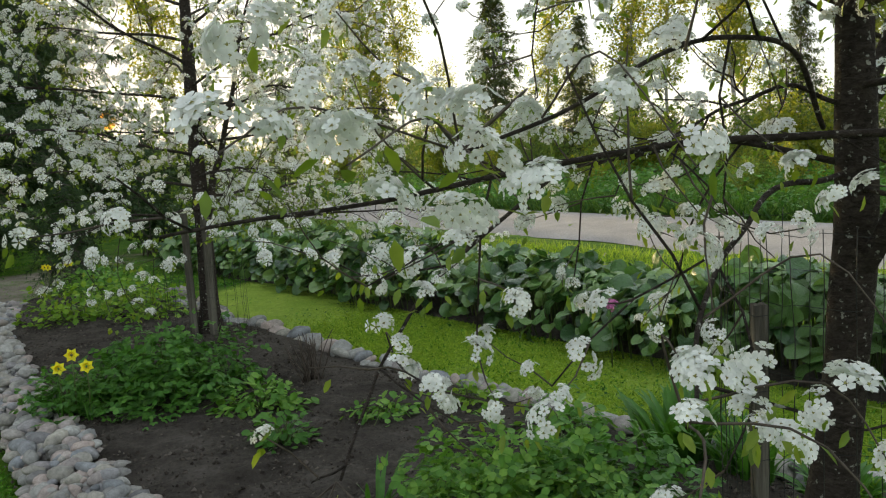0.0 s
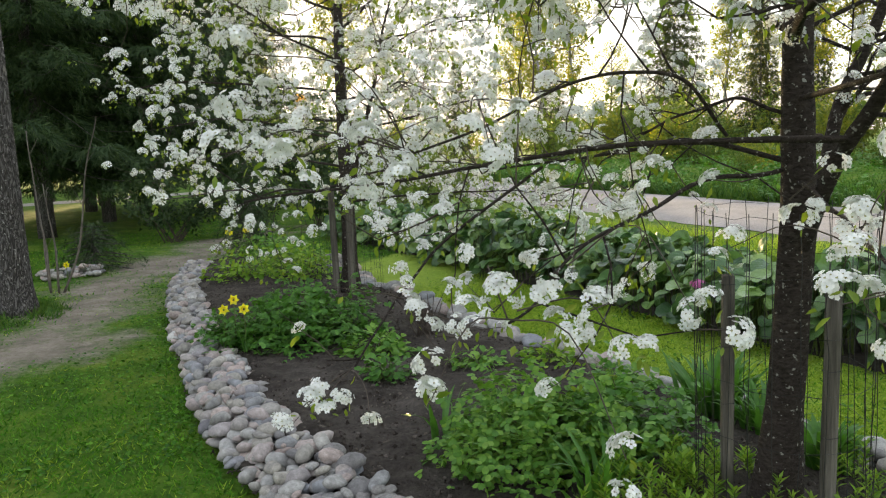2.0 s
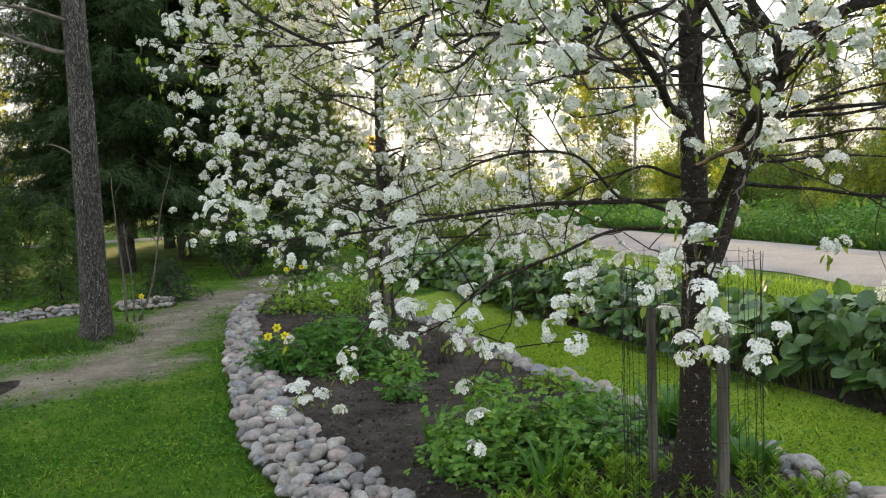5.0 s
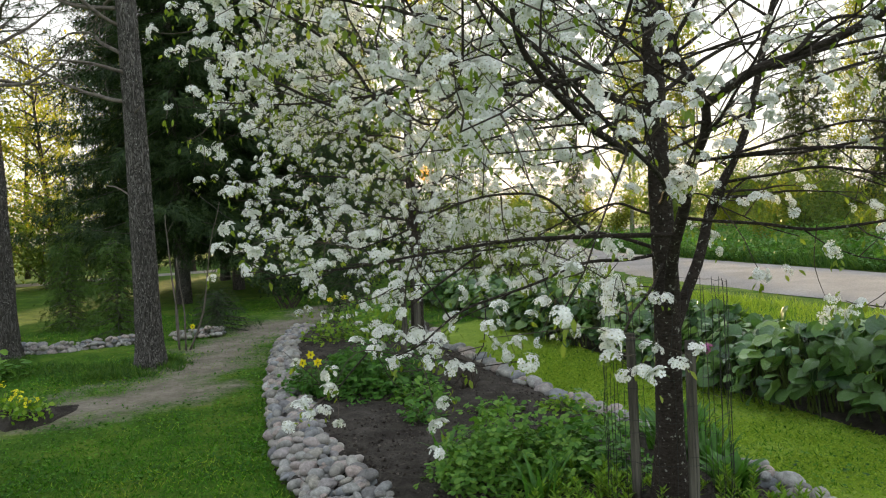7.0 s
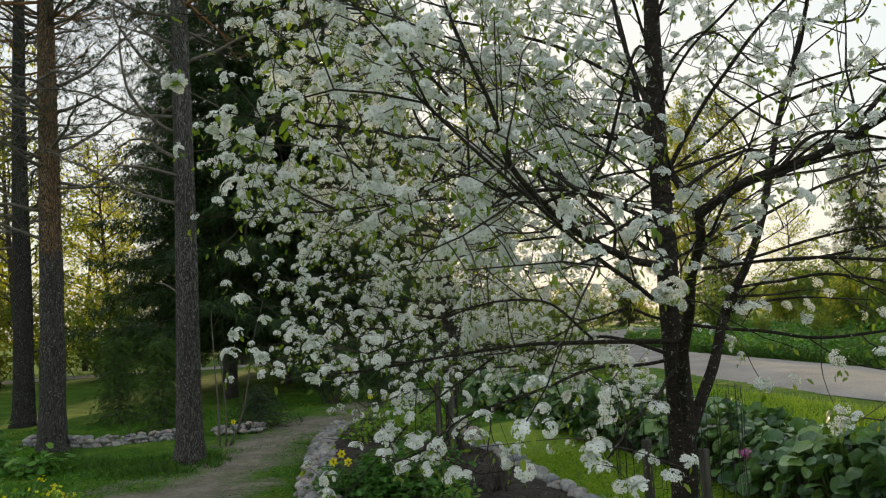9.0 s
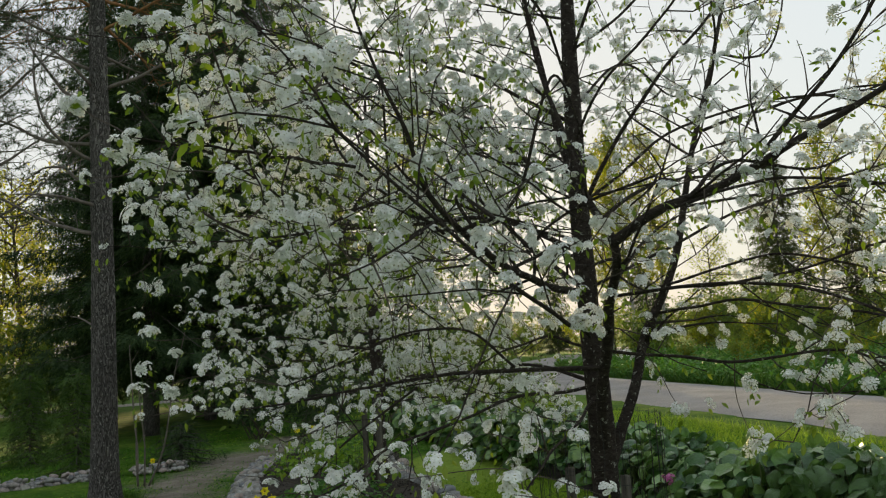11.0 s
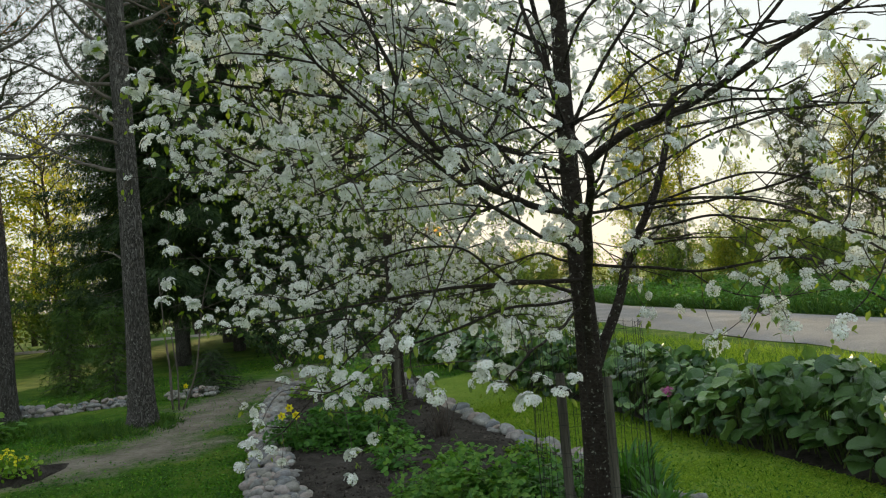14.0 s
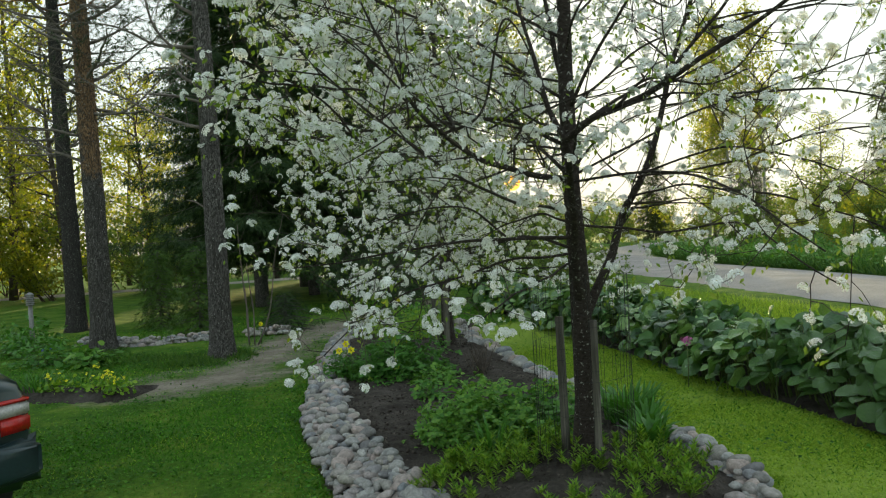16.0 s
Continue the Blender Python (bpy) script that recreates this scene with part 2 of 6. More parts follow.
M_MEADOW = leafy("weed_blade", (0.03, 0.085, 0.014), (0.06, 0.14, 0.02), (0.13, 0.22, 0.035), 0.3, 0.5, 0.25)
M_BIRCH = grained("birch_bark", (0.22, 0.2, 0.18), (0.36, 0.34, 0.31), (0.5, 0.48, 0.45), 3, 14, 0.75, 0.4, 0.01, 0.3, (1, 1, 2.5))
M_YELLOW = leafy("yellow_petal", (0.88, 0.8, 0.03), (0.9, 0.84, 0.04), (0.92, 0.86, 0.08), 0.3, 0.5, 0.2, (1.0, 0.9, 0.5))
M_ORANGE = leafy("daffodil_cup", (0.86, 0.68, 0.015), (0.88, 0.72, 0.02), (0.9, 0.76, 0.03), 0.2, 0.5, 0.2, (1.0, 0.8, 0.5))
M_BLUE = leafy("blue_petal", (0.08, 0.11, 0.4), (0.11, 0.15, 0.5), (0.16, 0.2, 0.58), 0.2, 0.5, 0.2, (0.9, 0.9, 1.0))
M_PINK = leafy("pink_petal", (0.4, 0.1, 0.26), (0.5, 0.14, 0.34), (0.58, 0.2, 0.42), 0.25, 0.5, 0.2, (1.0, 0.9, 1.0))


def ground_material():
    m, nt, b = base_mat("lawn_ground", 0.95, 0.1)
    tc = nt.nodes.new("ShaderNodeTexCoord")
    co = tc.outputs["Object"]
    broad, small = noise_node(nt, 1.6, 6, 0.7, co), noise_node(nt, 22, 6, 0.75, co)
    green = ramp(nt, broad, [(0.3, (0.03, 0.083, 0.009)), (0.5, (0.072, 0.15, 0.016)), (0.7, (0.165, 0.23, 0.036))])
    green = mix_rgb(nt, 0.9, green, ramp(nt, small, [(0.3, (0.45, 0.5, 0.4)), (0.7, (1.35, 1.3, 1.2))]), 'MULTIPLY')
    dirt = ramp(nt, noise_node(nt, 2.2, 6, 0.65, co), [(0.3, (0.15, 0.13, 0.10)), (0.5, (0.24, 0.21, 0.165)), (0.72, (0.34, 0.305, 0.245))])
    dirt = mix_rgb(nt, 0.7, dirt, ramp(nt, small, [(0.3, (0.6, 0.6, 0.6)), (0.7, (1.2, 1.2, 1.2))]), 'MULTIPLY')
    at = nt.nodes.new("ShaderNodeAttribute")
    at.attribute_name = "bare"
    edge = nt.nodes.new("ShaderNodeMath")
    edge.operation = 'ADD'
    nt.links.new(at.outputs["Fac"], edge.inputs[0])
    off = nt.nodes.new("ShaderNodeMath")
    off.operation = 'MULTIPLY_ADD'
    off.inputs[1].default_value, off.inputs[2].default_value = 1.7, -0.85
    nt.links.new(noise_node(nt, 5.5, 6, 0.7, co), off.inputs[0])
    nt.links.new(off.outputs[0], edge.inputs[1])
    f = ramp(nt, edge.outputs[0], [(0.2, (0, 0, 0)), (0.95, (1, 1, 1))])
    lit = nt.nodes.new("ShaderNodeAttribute")      # the strip's stronger light, put into a paler turf colour
    lit.attribute_name = "lit"
    lit_turf = mix_rgb(nt, 0.8, ramp(nt, broad, [(0.3, (0.18, 0.28, 0.035)), (0.7, (0.3, 0.39, 0.07))]), ramp(nt, small, [(0.3, (0.6, 0.65, 0.5)), (0.7, (1.25, 1.25, 1.2))]), 'MULTIPLY')
    green = mix_rgb(nt, lit.outputs["Fac"], green, lit_turf)
    nt.links.new(mix_rgb(nt, f, green, dirt), b.inputs["Base Color"])
    bump(nt, b, small, 0.9, 0.03)
    return m


M_GROUND = ground_material()


# ---- mesh tools ----
def obj(name, V, F, mats, parent=None, label="", smooth=True, index=None):
    me = bpy.data.meshes.new(name)
    me.from_pydata(np.asarray(V, float).tolist(), [], F.tolist() if isinstance(F, np.ndarray) else F)
    for m in (mats if isinstance(mats, (list, tuple)) else [mats]):
        me.materials.append(m)
    if smooth:
        me.polygons.foreach_set("use_smooth", np.ones(len(me.polygons), bool))
    if index is not None:
        me.polygons.foreach_set("material_index", np.asarray(index, np.int32))
    me.update()
    ob = new(name, me)
    if parent is not None:
        ob.parent = parent
    if label:
        ob["label"] = label
    return ob


def part(name, bm, material, parent, label="", smooth=True):
    me = bpy.data.meshes.new(name)
    bm.to_mesh(me)
    bm.free()
    me.materials.append(material)
    if smooth:
        me.polygons.foreach_set("use_smooth", np.ones(len(me.polygons), bool))
    ob = new(name, me)
    ob.parent = parent
    if label:
        ob["label"] = label
    return ob


def thing(name, x, y, z, label, category, group="", rz=0.0, kind=""):
    e = new(name)
    e.empty_display_size = 0.2
    e.matrix_world = pose(x, y, z, 0, 0, rz)
    return tagged(e, label, category, group, kind)


def merge(chunks):
    """Joins (V, F) pairs; F are lists of index tuples or arrays."""
    Vs, Fs, n = [], [], 0
    for V, F in chunks:
        Vs.append(np.asarray(V, float))
        if isinstance(F, np.ndarray):
            Fs.extend((F + n).tolist())
        else:
            Fs.extend([tuple(i + n for i in f) for f in F])
        n += len(V)
    return np.concatenate(Vs), Fs


def scatter(tV, tF, mats):
    """Many copies of one template joined: mats is (n, 4, 4)."""
    tV, tF, mats = np.asarray(tV, float), np.asarray(tF, int), np.asarray(mats, float)
    V = np.einsum('nij,vj->nvi', mats[:, :3, :3], tV) + mats[:, None, :3, 3]
    F = tF[None] + (np.arange(len(mats)) * len(tV))[:, None, None]
    return V.reshape(-1, 3), F.reshape(-1, tF.shape[1])


def frames_from(P, Z, rng, scale=1.0, spin=None):
    """Matrices at the places P with z axes Z, spun at random about them."""
    P, Z = np.asarray(P, float), np.asarray(Z, float)
    Z = Z / (np.linalg.norm(Z, axis=1, keepdims=True) + 1e-9)
    a = rng.uniform(0, 2 * np.pi, len(P)) if spin is None else spin
    ref = np.where(np.abs(Z[:, 2:3]) < 0.9, np.array([[0, 0, 1.0]]), np.array([[1.0, 0, 0]]))
    X = np.cross(ref, Z)
    X /= np.linalg.norm(X, axis=1, keepdims=True)
    Y = np.cross(Z, X)
    c, s = np.cos(a)[:, None], np.sin(a)[:, None]
    X, Y = X * c + Y * s, Y * c - X * s
    M = np.zeros((len(P), 4, 4))
    sc = np.broadcast_to(np.asarray(scale, float).reshape(-1, 1), (len(P), 1))
    M[:, :3, 0], M[:, :3, 1], M[:, :3, 2], M[:, :3, 3], M[:, 3, 3] = X * sc, Y * sc, Z * sc, P, 1
    return M


def frames_along(P, Y, up, scale=1.0):
    """Matrices whose y axes run along Y, faces turned to up as far as they can."""
    P, Y, up = np.asarray(P, float), np.asarray(Y, float), np.asarray(up, float)
    Y = Y / (np.linalg.norm(Y, axis=1, keepdims=True) + 1e-9)
    X = np.cross(Y, up)
    X /= np.linalg.norm(X, axis=1, keepdims=True) + 1e-9
    Z = np.cross(X, Y)
    M = np.zeros((len(P), 4, 4))
    sc = np.broadcast_to(np.asarray(scale, float).reshape(-1, 1), (len(P), 1))
    M[:, :3, 0], M[:, :3, 1], M[:, :3, 2], M[:, :3, 3], M[:, 3, 3] = X * sc, Y * sc, Z * sc, P, 1
    return M


def tube(P, R, sides=6, closed=True, rough=0.0, rng=None):
    """A tapering tube along P."""
    P = np.asarray(P, float)
    n = len(P)
    T = np.gradient(P, axis=0)
    T /= np.linalg.norm(T, axis=1, keepdims=True) + 1e-9
    ref = np.array([1.0, 0, 0]) if abs(T[0][0]) < 0.8 else np.array([0, 1.0, 0])
    X = np.cross(T, ref)
    X /= np.linalg.norm(X, axis=1, keepdims=True) + 1e-9
    Y = np.cross(T, X)
    a = np.arange(sides) * 2 * np.pi / sides
    R = np.asarray(R, float)[:, None] * np.ones((1, sides))
    if rough and rng is not None:
        R = R * (1 + rng.uniform(-rough, rough, R.shape))
    V = P[:, None] + (X[:, None] * np.cos(a)[None, :, None] + Y[:, None] * np.sin(a)[None, :, None]) * R[:, :, None]
    i, j = np.meshgrid(np.arange(n - 1), np.arange(sides), indexing='ij')
    k = (j + 1) % sides
    F = np.stack([i * sides + j, i * sides + k, (i + 1) * sides + k, (i + 1) * sides + j], -1).reshape(-1, 4)
    V = V.reshape(-1, 3)
    F = F.tolist()
    if closed:
        F.append(tuple(range((n - 1) * sides, n * sides)))
        F.append(tuple(reversed(range(sides))))
    return V, F


def smooth_line(P, n):
    """n places along a soft curve through the control points P."""
    P = np.asarray(P, float)
    Q = np.concatenate([[2 * P[0] - P[1]], P, [2 * P[-1] - P[-2]]])
    out = []
    for t in np.linspace(0, len(P) - 1 - 1e-6, n):
        i = int(t)
        u = t - i
        a, b, c, d = Q[i:i + 4]
        out.append(0.5 * (2 * b + (c - a) * u + (2 * a - 5 * b + 4 * c - d) * u * u + (3 * b - a - 3 * c + d) * u ** 3))
    return np.array(out)


def unit(v):
    v = np.asarray(v, float)
    return v / (np.linalg.norm(v) + 1e-9)


def inside(x, y, poly):
    """Points inside a polygon (arrays)."""
    x, y = np.asarray(x, float), np.asarray(y, float)
    r = np.zeros(x.shape, bool)
    for (x0, y0), (x1, y1) in zip(poly, poly[1:] + poly[:1]):
        hit = ((y0 > y) != (y1 > y)) & (x < (x1 - x0) * (y - y0) / (y1 - y0 + 1e-12) + x0)
        r ^= hit
    return r


def line_distance(x, y, line):
    """Distance to a polyline (arrays)."""
    x, y = np.asarray(x, float), np.asarray(y, float)
    best = np.full(x.shape, 1e9)
    for (x0, y0), (x1, y1) in zip(line, line[1:]):
        dx, dy = x1 - x0, y1 - y0
        t = np.clip(((x - x0) * dx + (y - y0) * dy) / (dx * dx + dy * dy), 0, 1)
        best = np.minimum(best, np.hypot(x - x0 - t * dx, y - y0 - t * dy))
    return best


def patchy(x, y):
    """Soft irregular patches, about -1 to 1, half a metre to two metres across."""
    x, y = np.asarray(x, float), np.asarray(y, float)
    r = np.zeros(x.shape)
    for k in range(9):
        a, w, ph = 2.4 * k, 2.2 + 0.75 * k, 1.7 * k * k
        r = r + np.sin(w * (x * math.cos(a) + y * math.sin(a)) + ph + 1.3 * np.sin(0.8 * x - 0.6 * y + k)) / (1 + 0.25 * k)
    return r / 2.6


# ---- plan ----
LEFT_EDGE = [(-7.2, 9.0), (-6.22, 7.45), (-4.42, 5.4), (-3.22, 4.15), (-2.2, 3.12), (-1.58, 2.62), (-0.55, 1.85), (0.45, 1.2)]      # outer line of the broad stone edging
RIGHT_EDGE = [(2.3, 3.0), (1.9, 3.5), (1.35, 4.02), (0.8, 4.45), (0.0, 5.2), (-0.8, 5.8), (-1.7, 6.5), (-3.15, 7.75), (-4.25, 9.1)]
BED = LEFT_EDGE + [(1.6, 1.35), (2.3, 1.9), (2.45, 2.5)] + RIGHT_EDGE + [(-5.2, 10.4), (-6.6, 10.6), (-7.3, 9.9)]
PATH_LINE = [(-9.4, 14.5), (-8.2, 10.0), (-7.3, 8.0), (-6.0, 5.6), (-5.35, 4.3), (-5.75, 3.75)]
ROAD_D, ROAD_N, ROAD_NEAR, ROAD_FAR = (-0.67, 0.742), (0.742, 0.67), 10.4, 14.8
HEDGE_D, HEDGE_N, HEDGE_FRONT, HEDGE_BACK = (-0.75, 0.66), (0.66, 0.75), 5.25, 6.75


def bed_z(x, y):
    """Height of the soil, mounded towards the flowering trees."""
    x, y = np.asarray(x, float), np.asarray(y, float)
    d = line_distance(x, y, BED + BED[:1])
    h = 0.02 + 0.10 * np.clip(d / 0.5, 0, 1)
    h = h + 0.10 * np.exp(-((x - 1.15) ** 2 + (y - 2.7) ** 2) / 0.6) + 0.13 * np.exp(-((x + 2.95) ** 2 + (y - 6.6) ** 2) / 0.8)
    return h


def road_bend(u):
    """How far the road has swung away from its straight line, u metres along it."""
    return 0.0095 * np.maximum(0.0, np.asarray(u, float) - 25.0) ** 2


def road_across(x, y):
    """Distance across the road's line, counted from the garden side."""
    return x * ROAD_N[0] + y * ROAD_N[1] - road_bend(np.minimum(x * ROAD_D[0] + y * ROAD_D[1], 80.0))


def road_place(u, c):
    """The place u metres along the road's line and c metres across it."""
    c = c + float(road_bend(min(u, 80.0)))
    return u * ROAD_D[0] + c * ROAD_N[0], u * ROAD_D[1] + c * ROAD_N[1]


def on_road(x, y, margin=1.2):
    return ROAD_NEAR - margin < float(road_across(x, y)) < ROAD_FAR + margin


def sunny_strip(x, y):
    """Lawn from bed to leafy hedge and house side, paled for its stronger light."""
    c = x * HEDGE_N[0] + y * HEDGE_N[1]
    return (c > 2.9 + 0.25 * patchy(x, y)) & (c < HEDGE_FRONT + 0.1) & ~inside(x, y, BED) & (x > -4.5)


# ---- ground ----
def build_ground():
    rng = np.random.default_rng(1)
    xs = np.concatenate([-np.geomspace(900, 17, 30), np.arange(-16, 8, 0.19), np.geomspace(9, 900, 30)])
    ys = np.concatenate([-np.geomspace(900, 7, 26), np.arange(-6, 20, 0.19), np.geomspace(21, 900, 34)])
    X, Y = np.meshgrid(xs, ys, indexing='ij')
    Z = np.zeros_like(X)
    for k in range(12):
        a, ph, w = rng.uniform(0, 6.28), rng.uniform(0, 6.28), rng.uniform(0.4, 2.2)
        Z += 0.006 * np.sin(w * (X * math.cos(a) + Y * math.sin(a)) + ph)
    c = road_across(X, Y)
    Z -= 0.03 * np.exp(-((c - 9.9) / 0.4) ** 2) + 0.1 * np.exp(-((c - 15.6) / 0.5) ** 2)
    Z += 0.35 * np.clip((c - 16) / 4, 0, 1)
    road = (c > ROAD_NEAR - 0.1) & (c < ROAD_FAR + 0.1)
    Z = np.where(road, -0.06, Z)
    Z = np.where(inside(X, Y, BED), -0.03, Z)
    bare = np.clip(1.25 - line_distance(X, Y, PATH_LINE) / 1.05 + patchy(X, Y) * 0.45, 0, 1)
    bare = np.maximum(bare, 0.6 * np.clip(1.1 - np.hypot((X + 6.0) / 1.1, (Y - 3.4) / 0.7) + patchy(X, Y) * 0.55, 0, 1))
    n, m = X.shape
    i, j = np.meshgrid(np.arange(n - 1), np.arange(m - 1), indexing='ij')
    F = np.stack([i * m + j, (i + 1) * m + j, (i + 1) * m + j + 1, i * m + j + 1], -1).reshape(-1, 4)
    g = obj("ground", np.stack([X, Y, Z], -1).reshape(-1, 3), F, M_GROUND)
    at = g.data.attributes.new("bare", 'FLOAT', 'POINT')
    at.data.foreach_set("value", bare.reshape(-1).astype(np.float32))
    lit = g.data.attributes.new("lit", 'FLOAT', 'POINT')
    lit.data.foreach_set("value", sunny_strip(X, Y).reshape(-1).astype(np.float32))
    tagged(g, "mown green lawn with a worn brown earth path", "ground", kind="structure")


build_ground()


def build_road():
    rng = np.random.default_rng(2)
    us = np.concatenate([np.arange(-60, 60, 0.5), np.arange(60, 130, 2.0)])
    cs = np.linspace(ROAD_NEAR, ROAD_FAR, 15)
    V = []
    for u in us:
        bend = float(road_bend(min(u, 80.0)))
        wob = 0.12 * math.sin(u * 0.7) + 0.08 * math.sin(u * 1.9 + 1)
        for k, c in enumerate(cs):
            f = k / 14 * 2 - 1
            cc = c + (wob if k == 0 else -wob if k == 14 else 0) + bend
            z = 0.05 * (1 - f * f) - 0.012 * (math.exp(-((abs(f) - 0.45) / 0.12) ** 2)) + 0.006
            z -= 0.05 if k in (0, 14) else 0.0
            V.append((u * ROAD_D[0] + cc * ROAD_N[0], u * ROAD_D[1] + cc * ROAD_N[1], z + rng.uniform(-0.004, 0.004)))
    m = 15
    F = [(i * m + j, (i + 1) * m + j, (i + 1) * m + j + 1, i * m + j + 1) for i in range(len(us) - 1) for j in range(m - 1)]
    tagged(obj("road", np.array(V), F, M_ROAD), "pale grey gravel village road between grass verges", "road", kind="structure")


build_road()


def lit_field_strip():
    """A pale strip across the far lawn: its evening light put into the colour."""
    rng = np.random.default_rng(4)
    V, n = [], 40
    for k in range(n):
        u = -20 + 40 * k / (n - 1)
        for j, v in enumerate((-1.3, -0.8, 0.0, 0.8, 1.3)):
            q = v + (0.25 * math.sin(u * 0.6) if j in (0, 4) else 0.0)
            V.append((-30.5 + 0.545 * u - 0.839 * q, 20 + 0.839 * u + 0.545 * q, (-0.03, 0.035, 0.05, 0.035, -0.03)[j] + rng.uniform(-0.004, 0.004)))
    F = [(i * 5 + j, (i + 1) * 5 + j, (i + 1) * 5 + j + 1, i * 5 + j + 1) for i in range(n - 1) for j in range(4)]
    tagged(obj("lit_field_strip", np.array(V), F, M_ROAD), "pale lit strip across the far lawn", "track", kind="structure")


lit_field_strip()


def build_bed():
    rng = np.random.default_rng(3)
    xs, ys = np.arange(-8, 3, 0.06), np.arange(1, 11, 0.06)
    X, Y = np.meshgrid(xs, ys, indexing='ij')
    Z = bed_z(X, Y) + rng.uniform(-0.012, 0.012, X.shape) + 0.012 * patchy(X * 3.5, Y * 3.5)
    keep = inside(X, Y, BED)
    idx = -np.ones(X.shape, int)
    idx[keep] = np.arange(keep.sum())
    a, b, c, d = idx[:-1, :-1], idx[1:, :-1], idx[1:, 1:], idx[:-1, 1:]
    ok = (a >= 0) & (b >= 0) & (c >= 0) & (d >= 0)
    F = np.stack([a[ok], b[ok], c[ok], d[ok]], -1)
    V = np.stack([X[keep], Y[keep], Z[keep]], -1)
    tagged(obj("bed_soil", V, F, M_SOIL), "dark crumbly soil of the flower bed", "soil", kind="structure")
    # crumbs and small clods
    n = 48000
    P = np.stack([rng.uniform(-7, 2.4, n), rng.uniform(1.4, 10.3, n)], -1)
    P = P[inside(P[:, 0], P[:, 1], BED)]
    S = np.minimum(rng.gamma(1.6, 0.004, len(P)) + 0.003, 0.02)
    P = np.column_stack([P, bed_z(P[:, 0], P[:, 1])])
    tV = np.array([(1, 0, 0), (-0.7, 0.7, 0), (-0.5, -0.8, 0.1), (0.1, 0.1, 0.8), (0.2, 0, -0.6)])
    tF = np.array([(0, 1, 3), (1, 2, 3), (2, 0, 3), (1, 0, 4), (2, 1, 4), (0, 2, 4)])
    V, F = scatter(tV, tF, frames_from(P, rng.normal(0, 0.4, (len(P), 3)) + (0, 0, 1), rng, S))
    tagged(obj("soil_crumbs", V, F, M_CRUMB, smooth=False), "loose dark crumbs of earth on the flower bed", "soil", kind="stuff")


build_bed()


# ---- stone edgings ----
def stone_meshes(seed, count):
    """Rounded, flat-sided cobbles, long about one metre, to be scaled."""
    rng = np.random.default_rng(seed)
    made = []
    for k in range(count):
        bm = bmesh.new()
        bmesh.ops.create_icosphere(bm, subdivisions=2, radius=0.5)
        sx, sy, sz = 1.0, rng.uniform(0.62, 0.9), rng.uniform(0.42, 0.62)
        off = Vector(rng.uniform(-50, 50, 3))
        cuts = [(Vector(unit(rng.normal(0, 1, 3))), rng.uniform(0.31, 0.42)) for _ in range(7)]
        for v in bm.verts:
            for n, d in cuts:      # worn flats
                over = v.co.dot(n) - d
                if over > 0:
                    v.co -= n * over * 0.82
            v.co *= 1 + 0.13 * noise.noise(v.co * 1.8 + off)
            v.co.x, v.co.y, v.co.z = v.co.x * sx * 1.12, v.co.y * sy * 1.12, v.co.z * sz * 1.12
        me = bpy.data.meshes.new("stone")
        bm.to_mesh(me)
        bm.free()
        me.polygons.foreach_set("use_smooth", np.ones(len(me.polygons), bool))
        me.materials.append(M_STONE)
        made.append(me)
    return made


STONES = stone_meshes(11, 18)


